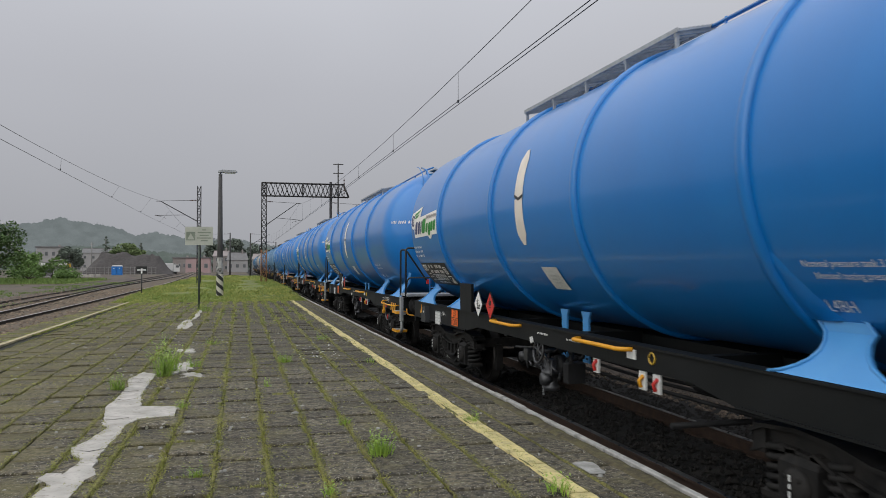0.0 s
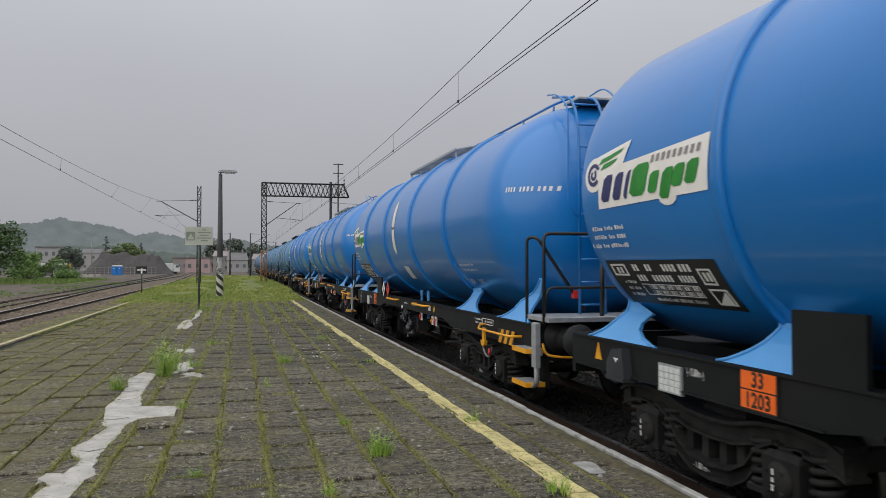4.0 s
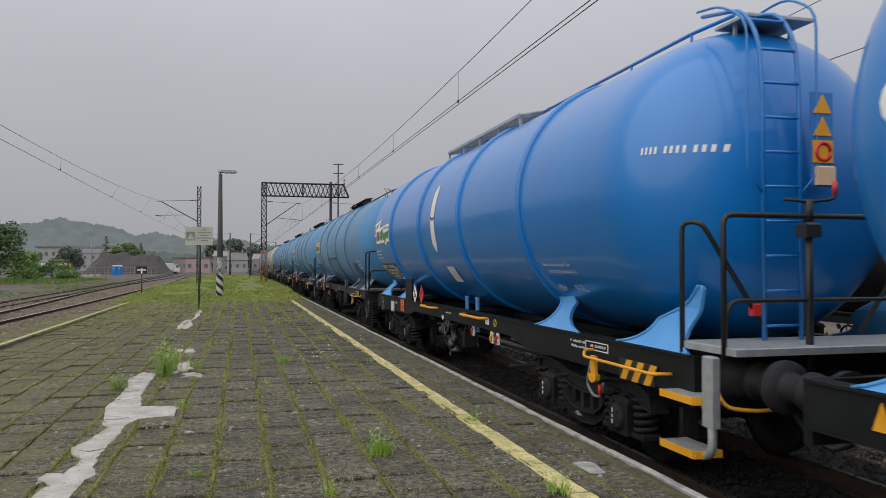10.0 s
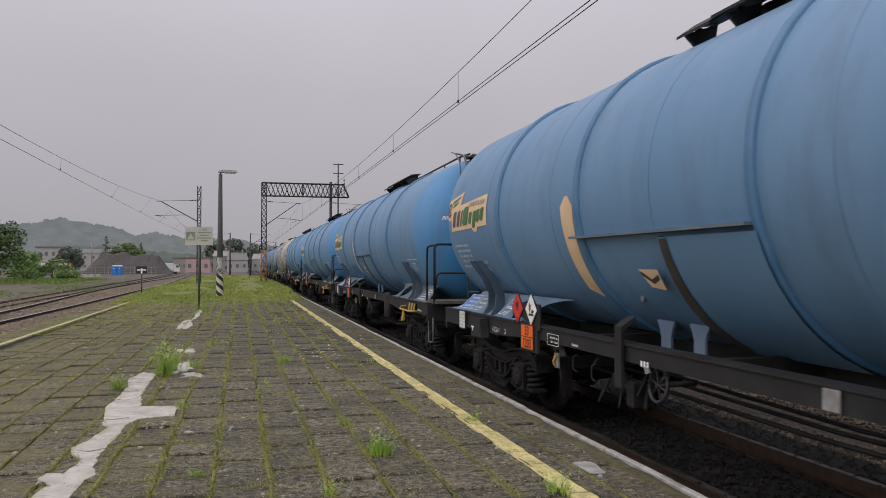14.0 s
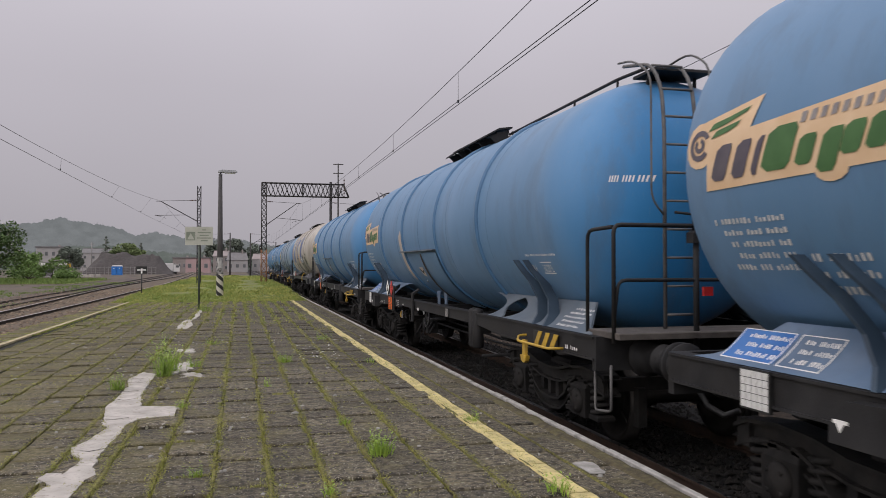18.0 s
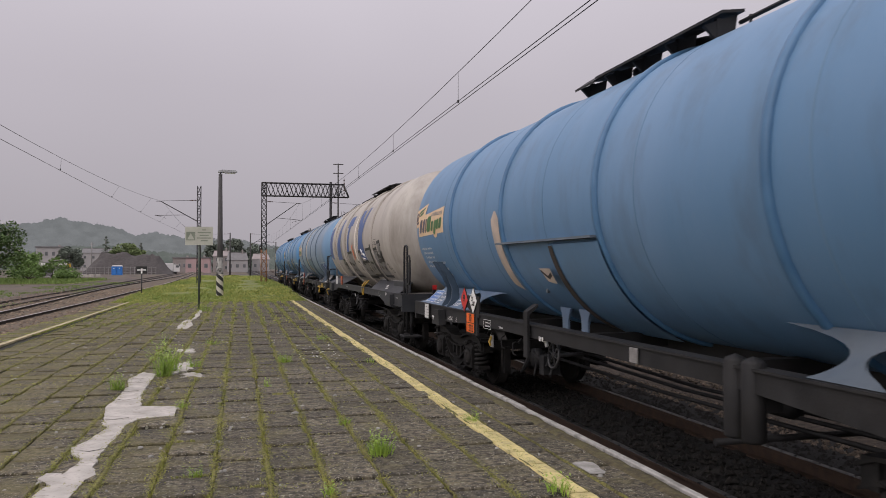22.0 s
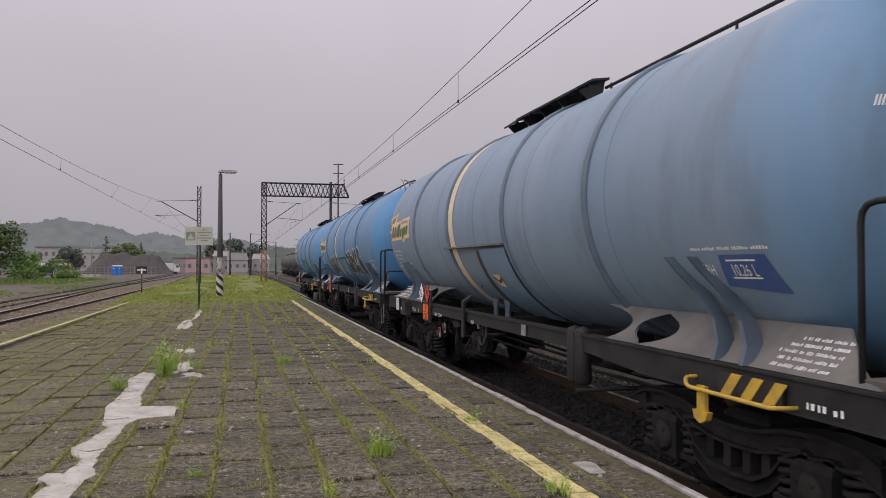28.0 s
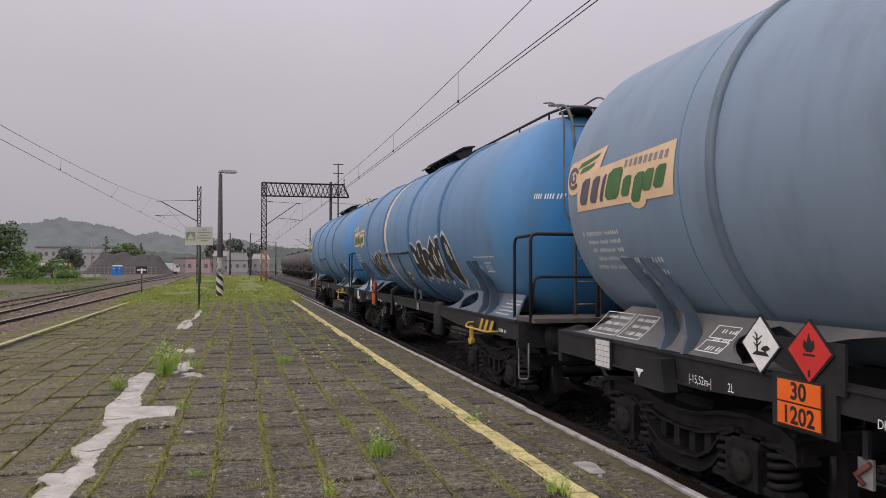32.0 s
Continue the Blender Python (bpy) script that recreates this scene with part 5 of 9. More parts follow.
def wagon_old(at, label, body, cap, foil, band, red_first, dust, scrawl, text="1202", upper="30", dark=None, nose=0.0, number=(1.2, 1.03, 2.84), touched=False, mark=None):
    """The older tank wagon, 15.52 m over buffers."""
    L = 15.52
    y = lambda l: l - L / 2
    w = thing("tank_wagon", label, "wagon", at, "tank wagons of the train" if dark is None else "tank wagons on the siding")
    fr = dark or FRAME_OLD
    edge = body if dark is not None else BLUE_EDGE if band == "arrow" or scrawl else EDGE_GREY
    tk = Tank(L, 1.495, 2.64, 2.05, 14.3, 1.05, 0.75, 2.8, 0.05)
    t = part("tank", tank_shell(tk), cap or body, w, "cylindrical tank with dusty paint")
    for l in (4.28, 6.76, 9.5, 11.96):
        part("stiffening_ring", ring(tk, l, 0.085, 0.04), edge, t)
    for l in (3.88, 6.03, 8.1, 10.2, 12.4):
        part("weld_seam", ring(tk, l, 0.02, 0.003), SEAM if dark is None else body, t)
    if dark is None:
        # ledge and casing over the outlet gear
        g = Geo()
        g.patch([(6.74, 1.25), (8.0, 1.25), (8.0, 2.2), (6.74, 2.2)], 5, 8, lambda a, b: tk.on(a, b, 0.06))
        g.patch([(8.0, 1.25), (8.0, 2.2), (7.99, 2.2), (7.99, 1.25)], 8, 1, lambda a, b: tk.on(a, b, 0.06 if a < 7.995 else 0.0))
        part("casing", g, body, t)
        g = Geo()
        a, b = tk.on(6.8, 2.23, 0.10), tk.on(9.64, 2.23, 0.10)
        g.box(a[0], a[0] + 0.14, a[1], b[1], 2.22, 2.245)
        part("drip_ledge", g, dust, t)
    frame_beams(w, L, 1.36, 1.02, 1.255, fr, 0.07, (3.4, 4.6))
    put = lambda a, b, o=0.004: tk.on(a, b, o)
    # sloping aprons between tank and sill
    for sx in (-1, 1):
        for a0, a1, a2, a3 in ((0.78, 3.1, 3.75, 4.06), (L - 0.95, L - 3.1, L - 3.75, L - 4.3)):
            zt, zb = 1.55, 1.26
            xt = math.sqrt(tk.r ** 2 - (zt - tk.zc) ** 2) + 0.015
            g = Geo()
            s = 1 if a1 > a0 else -1
            # the plate is cut in bands; an oval hole lies between its body and the outer strut
            f = lambda a, b: (sx * (1.40 + (xt - 1.40) * ((b - zb) / (zt - zb)) ** 0.7), y(a), b)
            k = lambda a, b: (sx * (1.38 + (xt - 1.40) * ((b - zb) / (zt - zb)) ** 0.7), y(a), b)
            hole = lambda u: 0.33 * math.sin(math.pi * min(1, max(0, (u - 0.05) / 0.8))) ** 0.6 if 0.05 < u < 0.85 else 0.0
            mid = a1 + (0.36 if s > 0 else 0.64) * s
            rear = lambda u: a3 + (-0.14 * math.sin(math.pi * u) + 0.62 * u ** 5) * s
            for i in range(10):
                u0, u1 = i / 10, (i + 1) / 10
                z0, z1 = zb + (zt - zb) * u0, zb + (zt - zb) * u1
                for q in ([(a0 + 0.6 * s * u0 ** 0.6, z0), (mid - hole(u0) * s, z0), (mid - hole(u1) * s, z1), (a0 + 0.6 * s * u1 ** 0.6, z1)],
                          [(mid + hole(u0) * s, z0), (rear(u0), z0), (rear(u1), z1), (mid + hole(u1) * s, z1)]):
                    g.patch(q, 6, 1, f)
                    g.patch([q[1], q[0], q[3], q[2]], 6, 1, k)
            part("saddle", g.weld(), dust if s > 0 or dark is not None or dust is APRON_DUST else APRON_BLUE, w)
            # raking straps from the sill up onto the tank
            for d in ((2.93, 2.6) if s > 0 else (13.45, 13.12)):
                g = Geo()
                d -= 1.8 * nose if s > 0 else 0
                rows = [(1.26, 1.44, -0.66), (1.38, 1.33, -0.56), (1.55, 1.27, -0.42), (1.75, 1.31, -0.24), (1.92, 1.39, -0.08), (2.02, 1.43, 0.0)]
                for z, xo, dl in rows:
                    xi = max(xo - 0.12, math.sqrt(tk.r ** 2 - (z - tk.zc) ** 2) - 0.03) if z > 1.5 else xo - 0.14
                    for yy in (-0.02, 0.02):
                        g.v.extend([(sx * xo, y(d + dl) + yy, z), (sx * min(xi, xo - 0.03), y(d + dl) + yy, z)])
                for i in range(len(rows) - 1):
                    q = 4 * i
                    for c in ((0, 2, 6, 4), (1, 0, 4, 5), (3, 1, 5, 7), (2, 3, 7, 6)):
                        g.face([q + j for j in c])
                g.face((0, 1, 3, 2))
                n = 4 * (len(rows) - 1)
                g.face((n, n + 2, n + 3, n + 1))
                part("strap", g, body if dark is not None else STRAP_GREY if dust is APRON_DUST else STRAP, w)
    for l in (2.51, 13.01):
        bogie(w, y(l), "old")
    buffers(w, L, fr)
    end_platform(w, L, 1.31, 0.28 - nose, 0.95 - nose, 1.34, fr, DECK_OLD if dark is None else fr, (0.4 - nose, 0.92 - nose), "old")
    ladder(w, tk, L, RAIL_OLD if dark is None else fr, 0.72, 1.3, -0.42)
    roof_walk(w, tk, L, 6.15, 8.95, fr, fr, 0.07)
    for l, lean in ((0.42, 0.0),):
        g = Geo()
        g.tube(bent([(-1.36, y(l), 1.0), (-1.36, y(l), 0.56 + lean), (-1.36, y(l + 0.34), 0.52 + lean), (-1.36, y(l + 0.34), 1.0)], 0.05), 0.013, 6)
        part("stirrup", g, RAIL_OLD, w, "thin bent steel stirrup")
    underside(w, L, "old")
    if dark is not None:
        return w
    for d in (0, 0.2):
        g = Geo()
        g.lathe([(0.74, 0.07), (0.76, 0.084), (1.28, 0.084), (1.3, 0.07), (1.33, 0.0)], (-1.38, y(4.58 + d), 0), "z", 14)
        g.box(-1.42, -1.2, y(4.51 + d), y(4.65 + d), 0.95, 1.2)
        part("outlet_pipe", g, fr, w)
    handle_bar(w, L, -1.42, 1.45 - 0.7 * nose, 2.5 - 0.7 * nose, 1.06, YELLOW_OLD)
    hazard_stripes(w, L, -1.445, 1.5 - 0.7 * nose, 2.18 - 0.7 * nose, 1.04, 1.2, YELLOW_OLD)
    e = -0.26 if band == "arrow" else -0.12
    a, b = (11.6 + e, 11.15 + e) if not red_first else (11.12 + e, 11.58 + e)
    diamond(w, -1.46, y(a), 1.43, 0.2, WHITE, "environment_placard", "white placard with a black tree and fish", "tree")
    diamond(w, -1.46, y(b), 1.43, 0.2, RED, "flammable_placard", "red placard with a black flame", "flame")
    hazard_panel(w, -1.46, y(11.04 + e), y(11.44 + e), 0.95, 1.25, upper, text)
    g = Geo()
    g.box(-1.45, -1.42, y(10.95 + e), y(11.5 + e), 0.93, 1.27)
    g.prism([(y(11.75 + e), 1.4), (y(11.0 + e), 1.2), (y(10.88 + e), 1.2), (y(10.88 + e), 1.5), (y(11.75 + e), 1.5)], "x", -1.45, -1.43)
    part("placard_holder", g, fr, w)
    g = Geo()
    g.prism([(y(12.52), 0.95), (y(13.0), 0.95), (y(13.0), 1.06), (y(12.86), 1.2), (y(12.58), 1.21)], "x", -1.55, -1.43)
    pd = part("jacking_pad", g, fr, w)
    g = Geo()
    g.box(-1.556, -1.55, y(12.85), y(12.96), 1.07, 1.09)
    g.prism([(y(12.88), 1.07), (y(12.94), 1.07), (y(12.91), 1.02)], "x", -1.556, -1.55)
    part("mark", g, WHITE, pd)
    g = Geo()
    g.box(-1.455, -1.43, y(13.62), y(13.93), 0.98, 1.26)
    lb = part("label_holder", g, BLACK, w)
    g = Geo()
    for i in range(5):
        for j in range(5):
            g.box(-1.46, -1.453, y(13.635) + i * 0.057, y(13.635) + i * 0.057 + 0.051, 0.995 + j * 0.051, 1.041 + j * 0.051)
    part("label", g, PAPER, lb)
    logo(w, put, 14.52, 12.43, 2.50, 3.07, foil, NAVY_FADED, GREEN_FADED)
    rnd = random.Random(5)
    if band == "arrow":
        g = Geo()
        g.patch([(9.95, 1.70), (9.72, 1.62), (9.63, 2.57), (9.93, 2.57)], 2, 12, put)
        g.patch([(9.93, 2.57), (9.63, 2.57), (9.73, 2.67), (9.79, 2.68)], 2, 2, put)
        part("arrow_mark", g, mark or BEIGE, w, "worn beige arrow marking")
    else:
        g = Geo()
        g.patch([(9.43, 1.3), (9.16, 1.3), (9.16, 4.1), (9.43, 4.1)], 2, 26, lambda a, b: tk.on(a, min(b, 4.12), 0.006))
        part("arrow_mark", g, BAND_FOIL, w, "cream band round the tank")
    g = Geo()
    c, h = (8.32, 0.0) if band == "arrow" else (7.52, -0.09)
    g.patch([(c + 0.17, 1.95 + h), (c - 0.15, 1.95 + h), (c - 0.12, 1.78 + h), (c + 0.1, 1.80 + h)], 3, 2, lambda a, b: tk.on(a, b, 0.07))
    am = part("arrow_mark", g, mark or BEIGE, w, "worn beige plaque with a dark chevron")
    g = Geo()
    g.patch([(c + 0.16, 1.91 + h), (c + 0.01, 1.83 + h), (c + 0.01, 1.87 + h), (c + 0.14, 1.94 + h)], 2, 1, lambda a, b: tk.on(a, b, 0.074))
    g.patch([(c + 0.01, 1.83 + h), (c - 0.12, 1.87 + h), (c - 0.13, 1.91 + h), (c + 0.01, 1.87 + h)], 2, 1, lambda a, b: tk.on(a, b, 0.074))
    part("chevron", g.weld(), STREAK, am)
    g = Geo()
    g.patch([(8.08, 1.3), (7.90, 1.3), (7.86, 2.19), (7.97, 2.19)], 2, 8, lambda a, b: tk.on(a, b, 0.068))
    part("rust_streak", g, STREAK, t)
    # folded brackets of the discharge gear at the sill
    g = Geo()
    g.prism([(-1.47, 0.85), (-1.44, 0.85), (-1.44, 1.36), (-1.33, 1.46), (-1.33, 1.49), (-1.47, 1.4)], "y", y(8.63), y(8.76))
    part("bracket", g, fr, w)
    for l in (8.88, 8.33):
        g = Geo()
        g.prism([(y(l) - 0.085, 1.05), (y(l) + 0.085, 1.05), (y(l) + 0.085, 1.28), (y(l) + 0.11, 1.35), (y(l) + 0.16, 1.43), (y(l) - 0.16, 1.43), (y(l) - 0.11, 1.35), (y(l) - 0.085, 1.28)], "x", -0.87, -0.845)
        part("bracket", g, APRON_BLUE if band == "arrow" else STRAP_GREY, w)
    for l in (8.9, 6.95):
        g = Geo()
        q = tk.on(l, 1.64, 0.012)
        g.prism([(y(l) + 0.032 * math.cos(k * 0.628), 1.64 + 0.032 * math.sin(k * 0.628)) for k in range(10)], "x", q[0] - 0.012, q[0] + 0.02)
        part("earth_disc", g, BLUE_DUSTY, w)
    for l, z, lean in (((10.5, 0.88, 0.03),) if band == "arrow" else ((10.78, 0.76, 0.05), (10.42, 0.86, -0.04))):
        g = Geo()
        g.box(-1.3, -1.28, y(l) - 0.055, y(l) + 0.055, z - 0.09, z + 0.08)
        lp = part("lever_plate", g, DIRTY_PLATE, w)
        g = Geo()
        g.tube([(-1.31, y(l) - lean, z + 0.06), (-1.32, y(l) + lean, z - 0.02), (-1.31, y(l), z - 0.07)], 0.018, 6)
        part("lever", g, YELLOW_OLD if band == "arrow" else RUST_LEVER, lp)
        g = Geo()
        g.box(-1.3, -1.27, y(l) - 0.02, y(l) + 0.02, z + 0.07, 1.0)
        part("hanger", g, fr, lp)
    g = Geo()
    g.box(-1.45, -1.435, y(6.06), y(6.19), 1.10, 1.23)
    nt = part("notice", g, DIRTY_PLATE, w)
    g = Geo()
    bars(g, lambda a, b: (-1.453, y(a), b), 6.07, 6.18, 1.11, 1.22, 5, rnd, 0.8)
    part("writing", g, GREY_FOIL, nt)
    for l, z in ((9.95, 0.9), (9.5, 0.86)):
        g = Geo()
        g.tube(bent([(-1.3, y(l) - 0.03, z + 0.1), (-1.33, y(l) + 0.02, z + 0.08), (-1.33, y(l) + 0.02, z - 0.06), (-1.3, y(l) - 0.03, z - 0.08)], 0.03), 0.009, 6)
        part("release_pull", g, FRAME_OLD, w)
    p2 = lambda a, b: tk.on(a, b, 0.005)
    number_bars(tk, w, *number, None, 0.07)
    g = Geo()
    bars(g, p2, 13.5, 14.3, 1.9, 2.3, 5, rnd)
    bars(g, p2, 12.9, 13.4, 1.75, 2.05, 3, rnd)
    part("writing", g, PAPER, w)
    g = Geo()
    bars(g, p2, 1.75, 2.75, 2.05, 2.10, 1, rnd)
    letters("L4BH", 0.12, lambda a, b: tk.on(2.6 - a, 1.88 + b, 0.009), g, squeeze=0.75)
    letters("10.26 L" if band == "band" else "10.27 L", 0.12, lambda a, b: tk.on(2.2 - a, 1.88 + b, 0.009), g, squeeze=0.8)
    for z in (1.86, 1.985):
        g.patch([(2.22, z), (1.9, z), (1.9, z + 0.012), (2.22, z + 0.012)], 3, 1, lambda a, b: tk.on(a, b, 0.009))
    part("writing", g, WHITE, w)
    ap = lambda a, b: (-(1.408 + (math.sqrt(tk.r ** 2 - (1.55 - tk.zc) ** 2) + 0.015 - 1.40) * (max(0.0, b - 1.26) / 0.29) ** 0.7), y(a), b)
    if band == "arrow":
        g = Geo()
        g.patch([(L - 1.76, 1.29), (L - 1.19, 1.29), (L - 1.19, 1.484), (L - 1.76, 1.484)], 4, 4, lambda a, b: (ap(a, b)[0] + 0.003, y(a), b))
        part("data_field", g, FIELD_BLUE, w, "bright blue data field")
    g = Geo()
    for a, b, lo, hi in ((L - 1.75, L - 1.2, 1.285, 1.48), (L - 2.2, L - 1.8, 1.285, 1.48), (L - 3.38, L - 3.08, 1.385, 1.475), (L - 3.38, L - 3.08, 1.29, 1.365)):
        for q in ([(a, lo), (b, lo), (b, lo + 0.006), (a, lo + 0.006)], [(a, hi), (b, hi), (b, hi + 0.006), (a, hi + 0.006)], [(a, lo), (a + 0.012, lo), (a + 0.012, hi), (a, hi)], [(b - 0.012, lo), (b, lo), (b, hi), (b - 0.012, hi)]):
            g.patch(q, 3, 3, ap)
    bars(g, ap, 1.25, 1.85, 1.275, 1.485, 5, rnd)
    bars(g, ap, L - 1.72, L - 1.24, 1.295, 1.47, 3, rnd)
    bars(g, ap, L - 2.17, L - 1.83, 1.295, 1.47, 3, rnd)
    bars(g, ap, L - 3.36, L - 3.1, 1.285, 1.47, 3, rnd)
    part("writing", g, WHITE, w)
    g = Geo()
    letters("|-15,52m-|", 0.09, lambda a, b: (-1.445, y(12.35) - a, 1.06 + b), g, squeeze=0.8)
    if band == "band":
        letters("DK-GP", 0.075, lambda a, b: (-1.445, y(10.54) - a, 1.07 + b), g, squeeze=0.8)
        letters("(K)", 0.075, lambda a, b: (-1.445, y(10.32) - a, 1.07 + b), g, squeeze=0.8)
        letters("J816M", 0.075, lambda a, b: (-1.445, y(10.2) - a, 1.07 + b), g, squeeze=0.8)
    else:
        f = lambda a, b: (-1.445, y(a), b)
        bars(g, f, 10.12, 10.38, 1.085, 1.175, 2, rnd)
        for q in ((10.09, 10.41, 1.068, 1.073), (10.09, 10.41, 1.19, 1.195), (10.09, 10.098, 1.068, 1.195), (10.402, 10.41, 1.068, 1.195)):
            g.patch([(q[0], q[2]), (q[1], q[2]), (q[1], q[3]), (q[0], q[3])], 1, 1, f)
        bars(g, f, 9.6, 9.8, 1.1, 1.16, 1, rnd)
    letters("2L", 0.09, lambda a, b: (-1.445, y(11.86) - a, 1.06 + b), g, squeeze=0.8)
    bars(g, lambda a, b: (-1.445, y(a), b), 1.0, 1.4, 1.05, 1.14, 1, rnd)
    bars(g, lambda a, b: (-1.445, y(a), b), 8.2, 8.35, 1.05, 1.16, 1, rnd)
    part("writing", g, WHITE, w)
    g = Geo()
    g.prism([(-0.24, 3.10), (-0.04, 3.10), (-0.14, 3.34)], "y", y(0.74), y(0.76))
    g.prism([(-0.23, 2.82), (-0.05, 2.82), (-0.05, 3.07), (-0.23, 3.07)], "y", y(0.74), y(0.76))
    sg = part("warning_sign", g, YELLOW, w)
    g = Geo()
    g.prism([(-0.21, 2.84), (-0.07, 2.84), (-0.07, 2.98), (-0.21, 2.98)], "y", y(0.735), y(0.74))
    part("symbol", g, RED, sg)
    g = Geo()
    g.box(-0.17, -0.05, y(0.70), y(0.76), 2.52, 2.70, 0.02)
    part("tag_holder", g, fr, sg)
    if band == "band" and not scrawl:
        g = Geo()
        g.patch([(2.34, 1.8), (1.72, 1.76), (1.8, 2.03), (2.3, 2.03)], 5, 4, lambda a, b: tk.on(a, b, 0.003))
        part("repainted_field", g, BLUE_LETTER, w, "freshly painted blue field")
    if touched:
        g = Geo()
        g.patch([(11.5, 1.66), (10.4, 1.66), (10.25, 1.97), (11.6, 1.98)], 6, 4, lambda a, b: tk.on(a, b, 0.003))
        part("repainted_field", g, BLUE_LETTER_BRIGHT, w, "brighter blue touched-up paint")
    if scrawl:
        graffiti(w, tk, scrawl)
    return w


def graffiti(w, tk, kind):
    """Spray-painted lettering on the lower half of the tank, as loose outlined shapes."""
    rnd = random.Random(11)
    put = lambda a, b: tk.on(a, b, 0.006)
    put2 = lambda a, b: tk.on(a, b, 0.01)
    ink, fill = Geo(), Geo()
    if kind == "silver":
        def stroke(pts, t, closed=True):
            pts = pts + pts[:1] if closed else pts
            for (a0, b0), (a1, b1) in zip(pts, pts[1:]):
                d = math.hypot(a1 - a0, b1 - b0) or 1
                p, q = -(b1 - b0) / d * t, (a1 - a0) / d * t
                ea, eb = (a1 - a0) / d * t * 0.8, (b1 - b0) / d * t * 0.8
                n = max(1, int(d / 0.2))
                ink.patch([(a0 - p - ea, b0 - q - eb), (a1 - p + ea, b1 - q + eb), (a1 + p + ea, b1 + q + eb), (a0 + p - ea, b0 + q - eb)], n, 1, put2)
        # each letter: an upper and a lower block, stepped against each other
        blocks = [((10.3, 9.75), 1.66, 2.0, (10.25, 9.95), 2.15), ((8.95, 7.85), 1.63, 2.02, (8.78, 7.95), 2.36), ((6.95, 5.47), 1.64, 2.05, (6.88, 6.22), 2.36),
                  ((5.35, 4.28), 1.69, 2.06, (5.22, 4.46), 2.4), ((4.12, 3.02), 1.69, 2.08, (4.1, 3.5), 2.38), ((3.5, 2.98), 2.08, 2.2, (3.32, 2.96), 2.54)]
        for (a, b), z0, zm, (c, d), z1 in blocks:
            fill.patch([(a, z0), (b, z0), (b + 0.06, zm), (a + 0.02, zm)], 6, 3, put)
            fill.patch([(c, zm), (d, zm), (d, z1), (c, z1 - 0.02)], 4, 3, put)
            t = 0.03 + rnd.uniform(0, 0.012)
            stroke([(a, z0), (b, z0), (b + 0.06, zm), (d, zm + 0.01), (d, z1), (c, z1 - 0.02), (c, zm), (a + 0.02, zm)], t)
            stroke([(a, z0), (a + 0.03, zm)], t * 1.9, False)
            stroke([(b - 0.02, z0 + 0.02), (b + 0.05, zm)], t * 2.2, False)
            m = (a + b) / 2
            stroke([(m + 0.12, zm - 0.02), (m - 0.2, zm - 0.05)], t, False)
            if z1 < 2.5:
                n = 2 if a - b < 0.8 else 3
                for k in range(n):
                    cx, cz = a - 0.18 - (a - b - 0.36) * k / max(1, n - 1), z0 + 0.19 + rnd.uniform(-0.02, 0.02)
                    for r in range(3):
                        an = r * math.pi / 3 + 0.2
                        dx, dz = 0.075 * math.cos(an), 0.055 * math.sin(an)
                        stroke([(cx - dx, cz - dz), (cx + dx, cz + dz)], 0.012, False)
        for q in ([(2.72, 1.98), (2.62, 2.0), (2.6, 1.93), (2.68, 1.9), (2.6, 1.86)], [(2.5, 1.9), (2.42, 1.88), (2.46, 1.8), (2.36, 1.78), (2.4, 1.88)]):
            stroke(q, 0.012, False)
        part("graffiti", fill, PAPER_SILVER, w, "silver spray-paint graffiti fill")
    else:
        def blob(cx, cz, w2, h2, lean):
            """A letter: white rim, dark fill and a pale inner figure."""
            ring_pts = [(cx + w2 * math.cos(t) * rnd.uniform(0.8, 1.1) + lean * math.sin(t), cz + h2 * math.sin(t) * rnd.uniform(0.85, 1.1)) for t in [k * math.pi / 6 for k in range(12)]]
            for (p0, q0), (p1, q1) in zip(ring_pts, ring_pts[1:] + ring_pts[:1]):
                fill.patch([(cx, cz), (cx, cz), (cx + (p1 - cx) * 1.14, cz + (q1 - cz) * 1.14), (cx + (p0 - cx) * 1.14, cz + (q0 - cz) * 1.14)], 1, 2, put)
                ink.patch([(cx, cz), (cx, cz), (p1, q1), (p0, q0)], 1, 2, put2)
            for k in range(3):
                a0 = cx + w2 * rnd.uniform(-0.5, 0.4)
                z0 = cz + h2 * rnd.uniform(-0.5, 0.3)
                fill.patch([(a0, z0), (a0 - 0.05, z0), (a0 - 0.05 + lean * 0.5, z0 + h2 * 0.5), (a0 + lean * 0.5, z0 + h2 * 0.5)], 1, 2, put3)
        put3 = lambda a, b: tk.on(a, b, 0.014)
        for k in range(6):
            blob(6.5 - k * 0.5, 2.05 + rnd.uniform(-0.08, 0.08), 0.3, 0.36 + rnd.uniform(-0.05, 0.08), rnd.uniform(-0.12, 0.12))
        for k in range(4):
            blob(11.6 - k * 0.42, 1.95 + rnd.uniform(-0.08, 0.08), 0.25, 0.3, rnd.uniform(-0.1, 0.1))
        for k in range(9):
            a0, z0 = 7.3 - k * 0.5, 1.62 + rnd.uniform(-0.08, 0.05)
            fill.patch([(a0, z0), (a0 - 0.2, z0 + 0.12), (a0 - 0.2, z0 + 0.15), (a0, z0 + 0.03)], 2, 1, put)
        part("graffiti", fill, PAPER, w, "white spray-paint graffiti outline")
    part("graffiti", ink, BLACK, w, "black spray-paint graffiti strokes")


